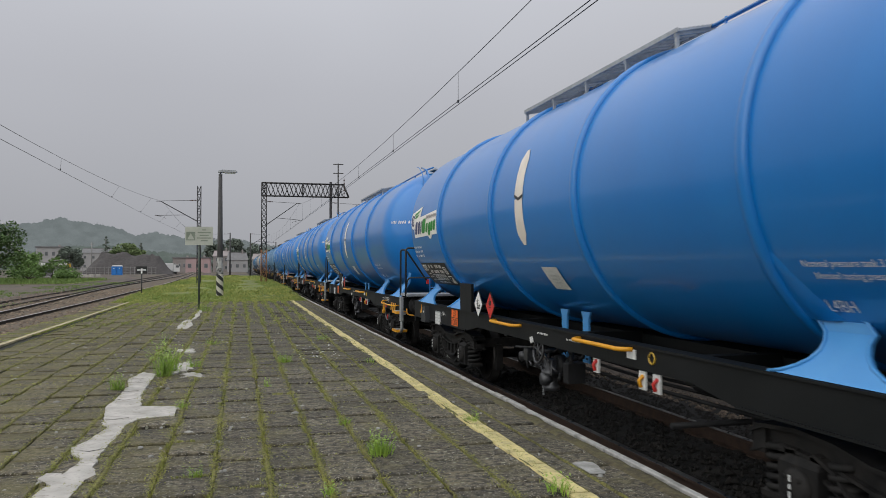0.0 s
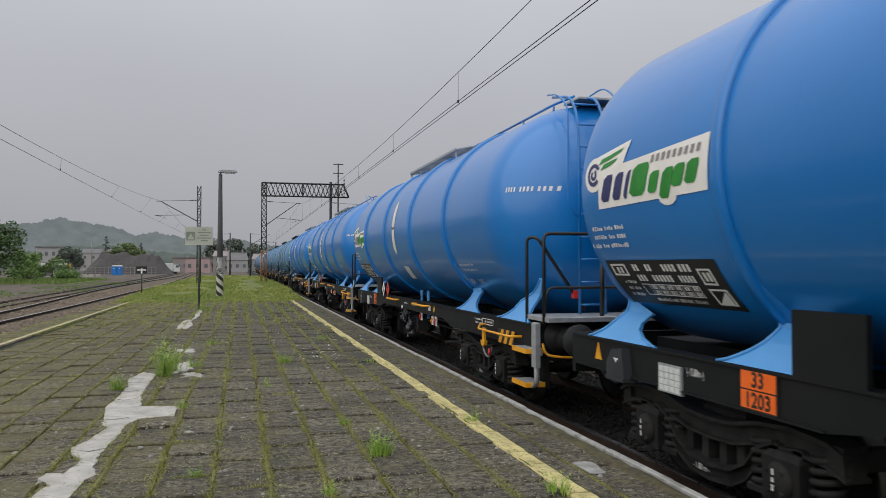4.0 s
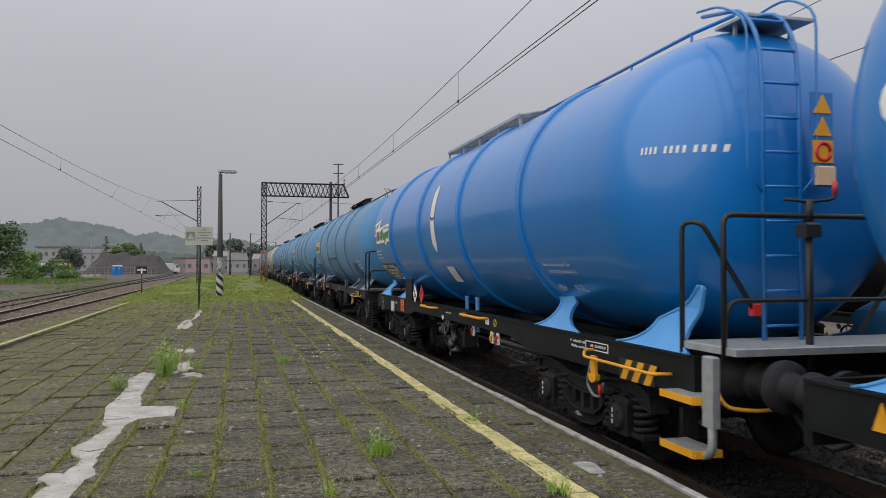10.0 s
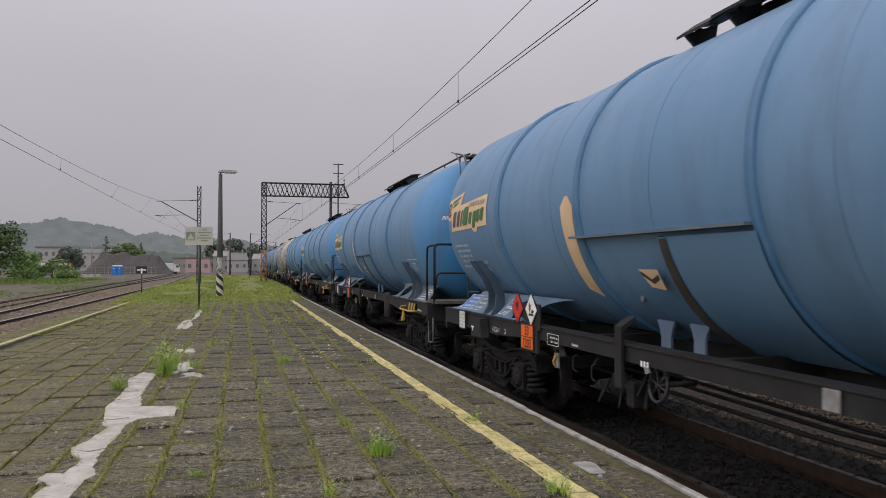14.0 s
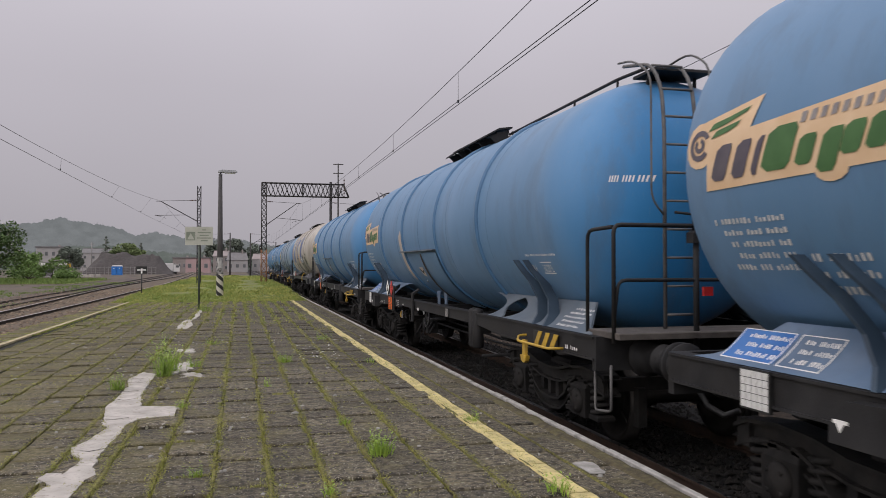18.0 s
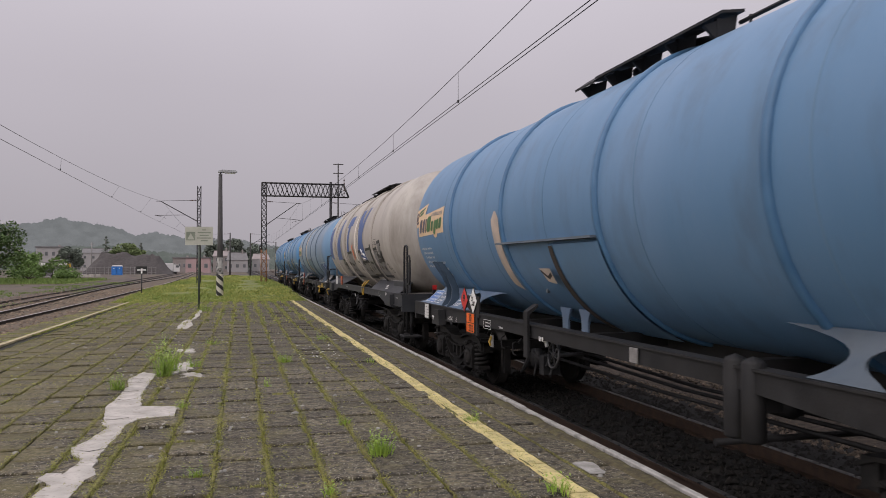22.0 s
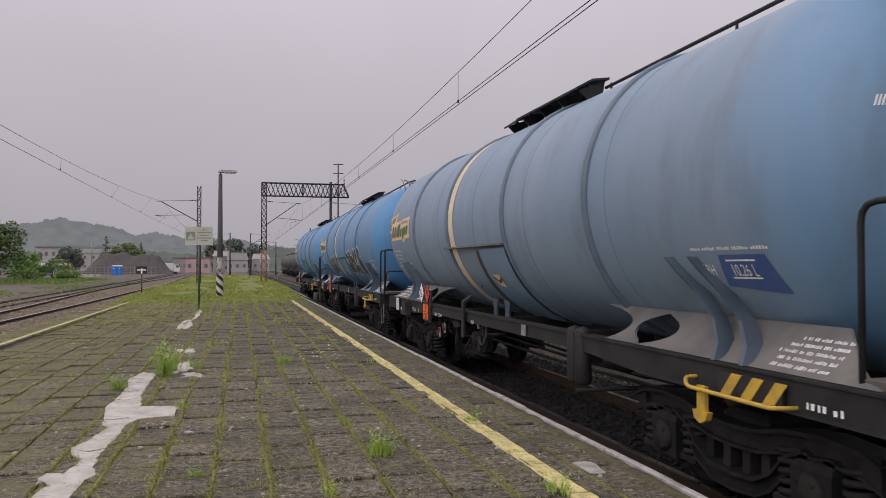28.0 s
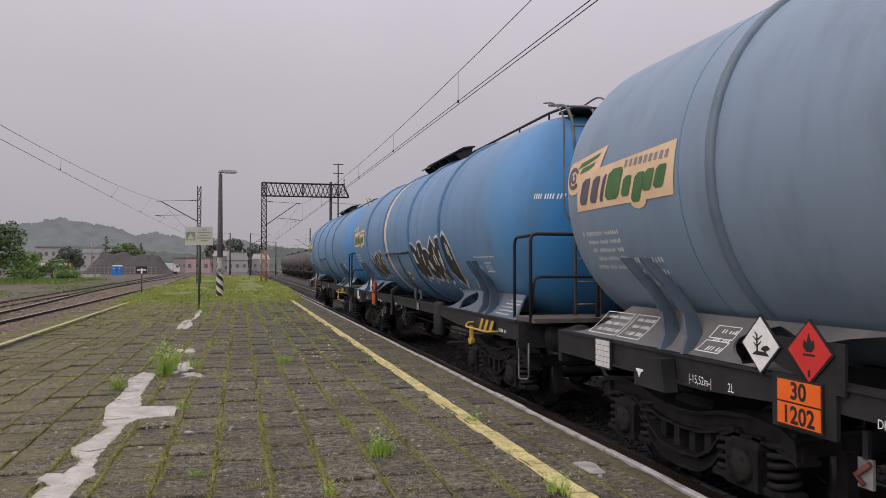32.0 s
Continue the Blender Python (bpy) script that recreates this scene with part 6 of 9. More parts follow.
def wagon_cream(at):
    """The cream tank wagon with large blue shapes, 15 m over buffers."""
    L = 15.0
    y = lambda l: l - L / 2
    w = thing("tank_wagon", "dusty cream tank wagon with blue shapes and graffiti", "wagon", at, "tank wagons of the train")
    tk = Tank(L, 1.515, 2.70, 2.2, 13.3, 1.2, 0.95, 2.4)
    t = part("tank", tank_shell(tk), CREAM_TANK, w, "cream cylindrical tank streaked with dirt")
    for l in (4.05, 6.66, 9.2, 11.7):
        part("stiffening_ring", ring(tk, l, 0.12, 0.045), CREAM_TANK, t)
        # thin dark lines along both edges set the ring off from the tank
        for d in (-0.075, 0.075):
            part("dirt_line", ring(tk, l + d, 0.03, 0.003), CREAM_LINE, t)
    part("weld_seam", ring(tk, 1.85, 0.04, 0.005), CREAM_TANK, t)
    frame_beams(w, L, 1.36, 1.06, 1.34, FRAME_GREY, 0.12, (2.6, 3.4))
    for sx in (-1, 1):
        for a0, a1 in ((1.0, 4.75), (L - 1.0, L - 4.75)):
            s = 1 if a1 > a0 else -1
            g = Geo()
            zt, zb = 1.575, 1.342
            xt = math.sqrt(tk.r ** 2 - (zt - tk.zc) ** 2) + 0.015
            f = lambda a, b: (sx * (1.41 + (xt - 1.41) * ((b - zb) / (zt - zb))), y(a), b)
            k = lambda a, b: (sx * (1.39 + (xt - 1.41) * ((b - zb) / (zt - zb))), y(a), b)
            q = [(a0, zb), (a1, zb), (a1 + 0.5 * s, zt), (a0 + 0.35 * s, zt)]
            g.patch(q, 8, 3, f)
            g.patch([q[1], q[0], q[3], q[2]], 8, 3, k)
            sd = part("saddle", g, FRAME_GREY, w)
            g = Geo()
            g.tube([(sx * (xt + 0.008), y(a0 + 0.9 * s), zt), (sx * (xt + 0.008), y(a1 + 0.48 * s), zt + 0.004)], 0.014, 6)
            part("flange", g, DIRTY_PLATE, sd)
    for l in (2.93, 12.07):
        bogie(w, y(l), "old")
    for l0, l1 in ((1.5, 2.17), (L - 2.17, L - 1.5)):
        g = Geo()
        g.prism([(y(l0), 1.07), (y(l1), 1.07), (y(l1) - 0.02, 1.20), (y(l0) + 0.3, 1.335), (y(l0), 1.3)], "x", -1.52, -1.41)
        g.prism([(y(l0), 1.07), (y(l1), 1.07), (y(l1), 1.03), (y(l0), 1.03)], "x", -1.5, -1.3)
        part("jacking_pad", g, FRAME_GREY, w)
    # curved end plates that clasp the tank
    for sx in (-1, 1):
        for s in (1, -1):
            e = lambda l: y(l) if s > 0 else -y(l)
            g = Geo()
            g.prism([(e(2.6), 1.58), (e(1.9), 1.58), (e(1.6), 1.585), (e(1.42), 1.61), (e(1.29), 1.65), (e(1.17), 1.75), (e(1.08), 1.88), (e(1.0), 2.02), (e(0.95), 2.08), (e(0.9), 2.06), (e(0.88), 1.6), (e(0.86), 1.35), (e(2.6), 1.35)],
                    "x", min(sx * 1.2, sx * 1.17), max(sx * 1.2, sx * 1.17))
            part("end_plate", g, FRAME_GREY, w)
    buffers(w, L, FRAME_OLD)
    g = Geo()
    g.tube(bent([(-1.3, y(0.96), 0.6), (-1.3, y(0.96), 1.3), (-1.3, y(0.96), 2.38), (-1.3, y(0.66), 2.38), (-1.3, y(0.66), 1.3), (-1.3, y(0.66), 0.5)], 0.12), 0.024, 8)
    g.tube(bent([(-1.3, y(0.66), 2.16), (-1.3, y(0.42), 2.16), (-1.3, y(0.42), 1.55), (-1.3, y(0.66), 1.55)], 0.08), 0.02, 8)
    part("railing", g, FRAME_OLD, w)
    g = Geo()
    g.box(-1.30, 1.30, y(0.66), y(1.6), 1.27, 1.335)
    part("platform_deck", g, DECK_OLD, w, "dusty brown end platform")
    for x in (-0.75, 0.35):
        g = Geo()
        g.box(x - 0.03, x + 0.03, y(0.45), y(0.5), 1.1, 1.5)
        lb = part("lamp_bracket", g, FRAME_OLD, w)
        g = Geo()
        g.box(x - 0.045, x + 0.045, y(0.43), y(0.45), 1.44, 1.53)
        part("reflector", g, RED, lb)
    g = Geo()
    g.box(-1.4, -1.0, y(0.5), y(0.95), 0.42, 0.46, 0.01)
    g.tube([(-1.2, y(0.7), 0.46), (-1.2, y(0.7), 1.1)], 0.03, 8)
    part("step", g, FRAME_OLD, w)
    roof_walk(w, tk, L, 5.9, 8.9, FRAME_OLD, FRAME_OLD, 0.0, False, True, -0.12)
    underside(w, L, "old")
    put = lambda a, b: tk.on(a, b, 0.004)
    # large faded blue shapes
    shapes = (
        [[(13.5, 2.3), (12.6, 2.15), (12.6, 3.35), (13.5, 3.2)]],
        [[(11.46, 2.15), (10.36, 2.15), (10.3, 3.5), (10.6, 3.5)]],
        [[(8.8, 2.36), (8.42, 2.36), (8.25, 3.16), (8.6, 3.16)], [(8.95, 3.14), (7.87, 3.16), (7.83, 3.46), (8.77, 3.46)]],
        [[(6.5, 2.25), (5.3, 2.03), (5.62, 2.76), (6.34, 2.8)], [(6.34, 2.8), (5.62, 2.76), (6.12, 3.52), (6.73, 3.52)], [(5.96, 2.78), (5.62, 2.78), (5.2, 3.54), (5.54, 3.54)]])
    for q in shapes:
        for k in q:
            g = Geo()
            g.patch(k, 4, 8, put)
            part("blue_shape", g, BLUE_LETTER, w)
    g = Geo()
    g.patch([(7.18, 2.0), (6.86, 1.9), (6.76, 3.55), (7.12, 3.7)], 3, 12, put)
    am = part("arrow_mark", g, CREAM_FOIL, w, "pale cream arrow marking")
    g = Geo()
    for q in ([(7.2, 2.06), (7.02, 2.0), (7.02, 2.05), (7.2, 2.11)], [(7.02, 2.0), (6.85, 2.05), (6.85, 2.11), (7.02, 2.05)]):
        g.patch(q, 2, 1, lambda a, b: tk.on(a, b, 0.008))
    part("chevron", g.weld(), BLACK, am)
    g = Geo()
    g.patch([(4.16, 1.5), (3.94, 1.5), (4.06, 2.5), (4.26, 2.5)], 2, 10, lambda a, b: tk.on(a, b, 0.054))
    part("sprayed_band", g, BLACK, w, "black sprayed band over the ring")
    graffiti(w, tk, "silver")
    g = Geo()
    for k, (a, b) in enumerate(((7.6, 2.42), (7.52, 2.3), (7.5, 2.2), (7.44, 2.1))):
        g.patch([(a + 0.15, b), (a - 0.1, b + 0.12), (a - 0.13, b + 0.2), (a + 0.12, b + 0.08)], 2, 2, lambda p, q: tk.on(p, q, 0.012))
    part("graffiti", g, ORANGE, w, "orange spray-paint strokes")
    hazard_panel(w, -1.45, y(10.27), y(10.66), 1.3, 1.6, "30", "1202")
    rnd = random.Random(8)
    g = Geo()
    g.box(-1.45, -1.42, y(11.75), y(12.0), 1.3, 1.58)
    part("label_holder", g, PAPER, w)
    g = Geo()
    f = lambda a, b: (-1.427, y(a), b)
    bars(g, f, 9.2, 9.5, 1.24, 1.31, 1, rnd)
    letters("- 9,92m -", 0.075, lambda a, b: (-1.427, y(1.25) - a, 1.21 + b), g, squeeze=0.8)
    for q in ((3.28, 3.46, 1.21, 1.217), (3.28, 3.46, 1.317, 1.324), (3.28, 3.288, 1.21, 1.324), (3.452, 3.46, 1.21, 1.324)):
        g.patch([(q[0], q[2]), (q[1], q[2]), (q[1], q[3]), (q[0], q[3])], 1, 1, f)
    bars(g, f, 3.12, 3.18, 1.2, 1.25, 1, rnd)
    for k in range(9):
        a0, a1 = k * 0.698, (k + 1) * 0.698
        g.patch([(2.47, 1.27), (2.47, 1.27), (2.47 + 0.06 * math.cos(a1), 1.27 + 0.06 * math.sin(a1)), (2.47 + 0.06 * math.cos(a0), 1.27 + 0.06 * math.sin(a0))], 1, 1, f)
    for k in range(2):
        z = 1.40 + 0.075 * k
        f = lambda a, b: (-(1.416 - 0.42 * (b - 1.342)), y(a), b)
        g.patch([(2.78, z), (2.45, z), (2.45, z + 0.008), (2.78, z + 0.008)], 1, 1, f)
        if k == 0:
            bars(g, f, 2.47, 2.76, 1.41, 1.472, 1, rnd)
    part("writing", g, WHITE, w)
    g = Geo()
    p3 = lambda a, b: tk.on(a, b, 0.0125)
    letters("04.24 L", 0.1, lambda a, b: p3(3.72 - a, 2.5 + b), g, squeeze=0.85)
    letters("L 4 BH", 0.1, lambda a, b: p3(3.7 - a, 2.38 + b), g, squeeze=0.8)
    letters("höchstzulässiger Betriebsdruck 3 bar", 0.06, lambda a, b: p3(3.95 - a, 2.29 + b), g, squeeze=0.95)
    for z in (2.475, 2.6):
        g.patch([(3.76, z), (3.38, z), (3.38, z + 0.01), (3.76, z + 0.01)], 3, 1, p3)
    part("writing", g, BLACK, w)
    # scrawl on the front cap
    def cap(x, z):
        r = math.hypot(x, z - tk.zc)
        return (x, y(tk.c0 - tk.d0 * (1 - min(1, r / tk.r) ** 2) ** (1 / tk.power)) - 0.008, z)
    g = Geo()
    for line in ([(-0.05, 3.13), (-0.09, 3.18), (-0.15, 3.17), (-0.19, 3.1), (-0.18, 2.98), (-0.14, 2.84), (-0.06, 2.72)], [(-0.05, 3.13), (-0.05, 2.98), (-0.1, 2.9)],
                 [(-0.2, 2.55), (-0.16, 2.65), (-0.08, 2.64), (-0.05, 2.56), (-0.08, 2.48), (-0.13, 2.44), (0.0, 2.47)], [(-0.15, 2.6), (-0.11, 2.42), (-0.07, 2.27)], [(-0.02, 2.46), (-0.01, 2.36), (-0.1, 2.24)],
                 [(-0.2, 1.88), (-0.06, 2.1), (0.03, 2.26), (0.0, 2.08), (-0.02, 1.97)], [(-0.14, 1.97), (-0.06, 2.0), (0.08, 2.14)],
                 [(-0.28, 3.04), (-0.265, 3.01)], [(-0.26, 2.94), (-0.235, 2.9)], [(-0.21, 2.46), (-0.195, 2.44)], [(-0.19, 2.38), (-0.175, 2.36)]):
        pts = []
        for (a0, b0), (a1, b1) in zip(line, line[1:]):
            for k in range(6):
                pts.append(cap(a0 + (a1 - a0) * k / 5, b0 + (b1 - b0) * k / 5))
        g.tube(pts, 0.012, 5)
    part("graffiti", g, BLACK, w, "black spray-paint scrawl")
    g = Geo()
    for i, c in enumerate("11011011110111011"):
        if c == "1":
            g.patch([(-0.6 + i * 0.0175, 2.68), (-0.589 + i * 0.0175, 2.68), (-0.589 + i * 0.0175, 2.74), (-0.6 + i * 0.0175, 2.74)], 1, 1, cap)
    part("number_mark", g, BLACK, w)
    g = Geo()
    for line in ([(6.0, 2.42), (6.02, 2.25), (5.9, 2.27), (5.85, 2.38), (5.82, 2.24), (5.72, 2.3), (5.68, 2.2), (5.6, 2.28), (5.5, 2.2)], [(6.0, 2.17), (5.5, 2.13)], [(4.45, 2.35), (4.4, 2.15), (4.3, 2.3), (4.2, 2.2), (4.1, 2.36)]):
        for (a0, b0), (a1, b1) in zip(line, line[1:]):
            g.tube([tk.on(a0, b0, 0.012), tk.on(a1, b1, 0.012)], 0.009, 4)
    part("graffiti", g, WHITE, w, "white spray-paint scribble")
    for line in ([(6.15, 1.53), (6.19, 1.38), (6.04, 1.13)], [(5.73, 1.54), (5.86, 1.37), (5.86, 1.13)]):
        g = Geo()
        g.tube(bent([(-1.43 if k else -1.30, y(a), b) for k, (a, b) in enumerate(line)], 0.08), 0.015, 8)
        part("grab_bar", g, YELLOW_OLD, w, "worn yellow grab bar")
    g = Geo()
    g.tube(bent([(-1.35, y(14.3), 1.05), (-1.5, y(14.3), 1.05), (-1.5, y(14.7), 1.0), (-1.42, y(14.7), 0.8)], 0.06), 0.02, 8)
    part("shunting_handle", g, YELLOW_OLD, w)
    return w


# ---- the place: materials ----
PAPER_SILVER = material("silver_spray_paint", (0.19, 0.185, 0.18), (0.25, 0.245, 0.24), 6, 0.5, 0.2)
SLAB = material("weathered_concrete_slab", (0.033, 0.028, 0.019), (0.152, 0.130, 0.086), 18, 0.9, bump=1.0, bump_scale=70, grime=(0.031, 0.029, 0.019), grime_amount=0.8,
                grime_scale=2.2, vary=0.5, speck=(0.40, 0.37, 0.31), speck_scale=70, speck_amount=1.0, low=0.41, high=0.60, spot=(0.34, 0.34, 0.25), spot_scale=15, spot_amount=0.75, still=True)


def moss_film(m, colour, scale, amount, x0, x1):
    """A thin olive film of moss in patches, thicker towards the far side of the island."""
    n, l = m.node_tree.nodes, m.node_tree.links
    base = n["Principled BSDF"].inputs["Base Color"]
    src = base.links[0].from_socket
    ge = n.new("ShaderNodeNewGeometry")
    no = n.new("ShaderNodeTexNoise")
    no.inputs["Scale"].default_value, no.inputs["Detail"].default_value, no.inputs["Roughness"].default_value = scale, 9, 0.7
    l.new(ge.outputs["Position"], no.inputs["Vector"])
    se = n.new("ShaderNodeSeparateXYZ")
    l.new(ge.outputs["Position"], se.inputs[0])
    mx = n.new("ShaderNodeMapRange")
    mx.inputs["From Min"].default_value, mx.inputs["From Max"].default_value = x1, x0
    mx.inputs["To Min"].default_value, mx.inputs["To Max"].default_value = -0.1, 0.07
    l.new(se.outputs["X"], mx.inputs["Value"])
    ad = n.new("ShaderNodeMath")
    l.new(no.outputs["Fac"], ad.inputs[0])
    l.new(mx.outputs["Result"], ad.inputs[1])
    mr = n.new("ShaderNodeMapRange")
    mr.inputs["From Min"].default_value, mr.inputs["From Max"].default_value, mr.inputs["To Max"].default_value = 0.42, 0.62, amount
    l.new(ad.outputs[0], mr.inputs["Value"])
    mi = n.new("ShaderNodeMix")
    mi.data_type = "RGBA"
    mi.inputs[7].default_value = (*colour, 1)
    l.new(mr.outputs["Result"], mi.inputs[0])
    l.new(src, mi.inputs[6])
    l.new(mi.outputs[2], base)


moss_film(SLAB, (0.150, 0.130, 0.048), 1.9, 0.66, -3.2, 0.6)
MOSS = material("joint_moss", (0.06, 0.056, 0.016), (0.24, 0.225, 0.06), 45, 0.95, bump=1.0, bump_scale=70, grime=(0.05, 0.042, 0.025), grime_amount=0.7, grime_scale=4)
SOIL = material("dark_joint_soil", (0.008, 0.007, 0.005), (0.018, 0.016, 0.010), 6, 0.95, bump=0.6, bump_scale=40, grime=(0.05, 0.065, 0.02), grime_amount=0.5, grime_scale=1.2)
COPING = material("worn_coping_concrete", (0.058, 0.054, 0.040), (0.18, 0.168, 0.128), 16, 0.88, bump=0.9, bump_scale=60, grime=(0.05, 0.047, 0.028), grime_amount=0.8, grime_scale=2.0, vary=0.3, speck=(0.34, 0.32, 0.28), speck_scale=80, speck_amount=0.7, still=True)
DIRT = material("mossy_brown_dirt", (0.045, 0.036, 0.022), (0.12, 0.10, 0.05), 14, 0.95, bump=1.0, bump_scale=60, grime=(0.16, 0.145, 0.05), grime_amount=0.8, grime_scale=3.0)
EDGE_WHITE = material("worn_white_edge_paint", (0.30, 0.29, 0.27), (0.44, 0.425, 0.40), 6, 0.8, bump=0.3, grime=(0.09, 0.085, 0.065), grime_amount=0.9, grime_scale=5)
LINE = material("worn_yellow_line_paint", (0.70, 0.595, 0.27), (0.60, 0.505, 0.22), 9, 0.75, bump=0.4, bump_scale=50, grime=(0.24, 0.20, 0.10), grime_amount=0.8, grime_scale=5, speck=(0.15, 0.13, 0.08), speck_scale=30, speck_amount=0.6)
PEBBLE = material("pale_pebble", (0.3, 0.29, 0.26), (0.42, 0.41, 0.38), 9, 0.85, vary=0.4)
CRACK = material("dark_crack_dirt", (0.025, 0.022, 0.018), (0.05, 0.045, 0.035), 9, 0.95)
PATCH = material("pale_cement_repair", (0.36, 0.335, 0.30), (0.56, 0.525, 0.48), 9, 0.85, bump=0.5, bump_scale=30, grime=(0.15, 0.14, 0.115), grime_amount=0.75, grime_scale=4.5, speck=(0.16, 0.15, 0.12), speck_scale=28, speck_amount=0.5)
# oily ballast, its colour taken near black for the shade under the train
BALLAST = material("shade_darkened_oily_ballast", (0.002, 0.0018, 0.0016), (0.0055, 0.0047, 0.0042), 18, 0.9, bump=1.0, bump_scale=26, grime=(0.011, 0.0095, 0.008), grime_amount=0.7, grime_scale=1.0)
SIDING_BALLAST = material("soiled_siding_ballast", (0.028, 0.021, 0.016), (0.085, 0.065, 0.05), 9, 0.95, bump=1.0, bump_scale=14, grime=(0.028, 0.023, 0.019), grime_amount=0.6, grime_scale=0.8, speck=(0.10, 0.083, 0.07), speck_scale=22, speck_amount=0.6)
# stones near the train's rails, with the same shade in their colour
STONE = material("shade_darkened_stone", (0.0035, 0.003, 0.0026), (0.018, 0.015, 0.0125), 9, 0.9, vary=0.5, bump=0.4, bump_scale=50)
RUST_BALLAST = material("rusty_ballast", (0.055, 0.040, 0.029), (0.145, 0.108, 0.075), 9, 0.95, bump=1.0, bump_scale=9, grime=(0.09, 0.08, 0.035), grime_amount=0.6, grime_scale=0.5, speck=(0.27, 0.22, 0.165), speck_scale=16, speck_amount=0.6)
STONE_BROWN = material("brown_ballast_stone", (0.05, 0.038, 0.029), (0.26, 0.20, 0.15), 9, 0.9, vary=0.55, bump=0.4, bump_scale=50)
STONE_RUST = material("rusty_brown_stone", (0.045, 0.032, 0.022), (0.25, 0.19, 0.135), 9, 0.9, vary=0.5)
# sleepers under the wagons, darkened in colour for the shade there
SLEEPER = material("shade_darkened_old_sleeper", (0.010, 0.0085, 0.0075), (0.022, 0.019, 0.016), 9, 0.9, bump=0.5, bump_scale=30, vary=0.2)
RAIL_SIDE = material("rusty_rail_web", (0.04, 0.024, 0.017), (0.07, 0.043, 0.03), 10, 0.8, 0.2)
RAIL_TOP = material("polished_rail_head", (0.35, 0.34, 0.33), (0.42, 0.41, 0.4), 10, 0.3, 1.0)
GROUND_MAT = material("gravel_and_weeds", (0.05, 0.039, 0.036), (0.108, 0.082, 0.066), 0.5, 0.95, bump=0.8, bump_scale=5, stretch=(1, 0.12, 1), grime=(0.11, 0.105, 0.04), grime_amount=0.75, grime_scale=0.35, speck=(0.2, 0.17, 0.14), speck_scale=9, speck_amount=0.5)
TURF = material("rough_turf_soil", (0.10, 0.13, 0.03), (0.18, 0.19, 0.058), 2.5, 0.95, bump=0.5, bump_scale=12)
GRASS = material("grass_blades", (0.19, 0.32, 0.03), (0.32, 0.43, 0.065), 2.0, 0.7, vary=0.4)
GRASS_JOINT = material("olive_joint_grass", (0.17, 0.19, 0.03), (0.27, 0.27, 0.05), 2.0, 0.75, vary=0.45)
GRASS_FIELD = material("dull_meadow_grass", (0.14, 0.20, 0.035), (0.22, 0.26, 0.06), 2.0, 0.75, vary=0.4)
GRASS_VERGE = material("dull_green_verge_grass", (0.10, 0.16, 0.035), (0.15, 0.21, 0.05), 2.0, 0.75, vary=0.4)
LINE_OLD = material("bleached_yellow_line_paint", (0.50, 0.43, 0.26), (0.38, 0.33, 0.20), 9, 0.8, bump=0.4, bump_scale=50, grime=(0.15, 0.135, 0.075), grime_amount=0.85, grime_scale=3)
RAIL_RUST = material("brown_rusted_rail", (0.018, 0.012, 0.009), (0.036, 0.024, 0.018), 10, 0.8)
RAIL_RUST_TOP = material("dull_rail_head", (0.36, 0.33, 0.32), (0.46, 0.43, 0.41), 10, 0.4, 0.6)
GRASS_DRY = material("dry_mossy_grass", (0.25, 0.27, 0.06), (0.38, 0.36, 0.11), 2.0, 0.8, vary=0.35)
FLOWER = material("small_white_petals", (0.65, 0.66, 0.62), (0.75, 0.75, 0.72), 9, 0.8)
LEAF = material("tree_leaves", (0.04, 0.078, 0.02), (0.07, 0.118, 0.03), 1.2, 0.7, vary=0.45)
LEAF_LIGHT = material("young_leaves", (0.115, 0.20, 0.045), (0.15, 0.24, 0.06), 1.5, 0.7, vary=0.35)
BLOSSOM = material("chestnut_blossom", (0.35, 0.33, 0.26), (0.45, 0.43, 0.36), 4, 0.8)
BARK = material("tree_bark", (0.045, 0.036, 0.028), (0.08, 0.065, 0.05), 6, 0.9, bump=0.6, bump_scale=12)
POLE_CONCRETE = material("grey_concrete_pole", (0.05, 0.048, 0.048), (0.075, 0.072, 0.071), 6, 0.85, bump=0.2, stretch=(1, 1, 0.3))
MAST_STEEL = material("dark_painted_mast_steel", (0.03, 0.03, 0.033), (0.05, 0.05, 0.053), 5, 0.6, grime=(0.1, 0.055, 0.03), grime_amount=0.25, grime_scale=1.2)
MAST_RUST = material("rust_primer_mast_steel", (0.20, 0.09, 0.04), (0.26, 0.13, 0.06), 5, 0.7)
WIRE = material("dark_copper_wire", (0.02, 0.02, 0.02), (0.03, 0.03, 0.03), 5, 0.5, 0.4)
CERAMIC = material("brown_insulator_glaze", (0.05, 0.02, 0.012), (0.07, 0.03, 0.02), 9, 0.25)
SIGN_CREAM = material("faded_cream_sign_paint", (0.41, 0.42, 0.35), (0.47, 0.475, 0.40), 4, 0.6, grime=(0.35, 0.34, 0.27), grime_amount=0.4)
SIGN_GREY = material("faded_green_grey_print", (0.17, 0.20, 0.15), (0.22, 0.25, 0.19), 6, 0.6)
GREEN_POLE = material("dull_green_pole_paint", (0.05, 0.065, 0.05), (0.075, 0.09, 0.07), 6, 0.6)


# ---- ground, tracks ----
g = Geo()
N = 1500.0
g.add([(-N, -N, GROUND), (N, -N, GROUND), (N, N, GROUND), (-N, N, GROUND)], [(0, 1, 2, 3)])
thing("ground", "gravelly waste ground with weeds", "ground", kind="structure", geo=g, mat=GROUND_MAT)


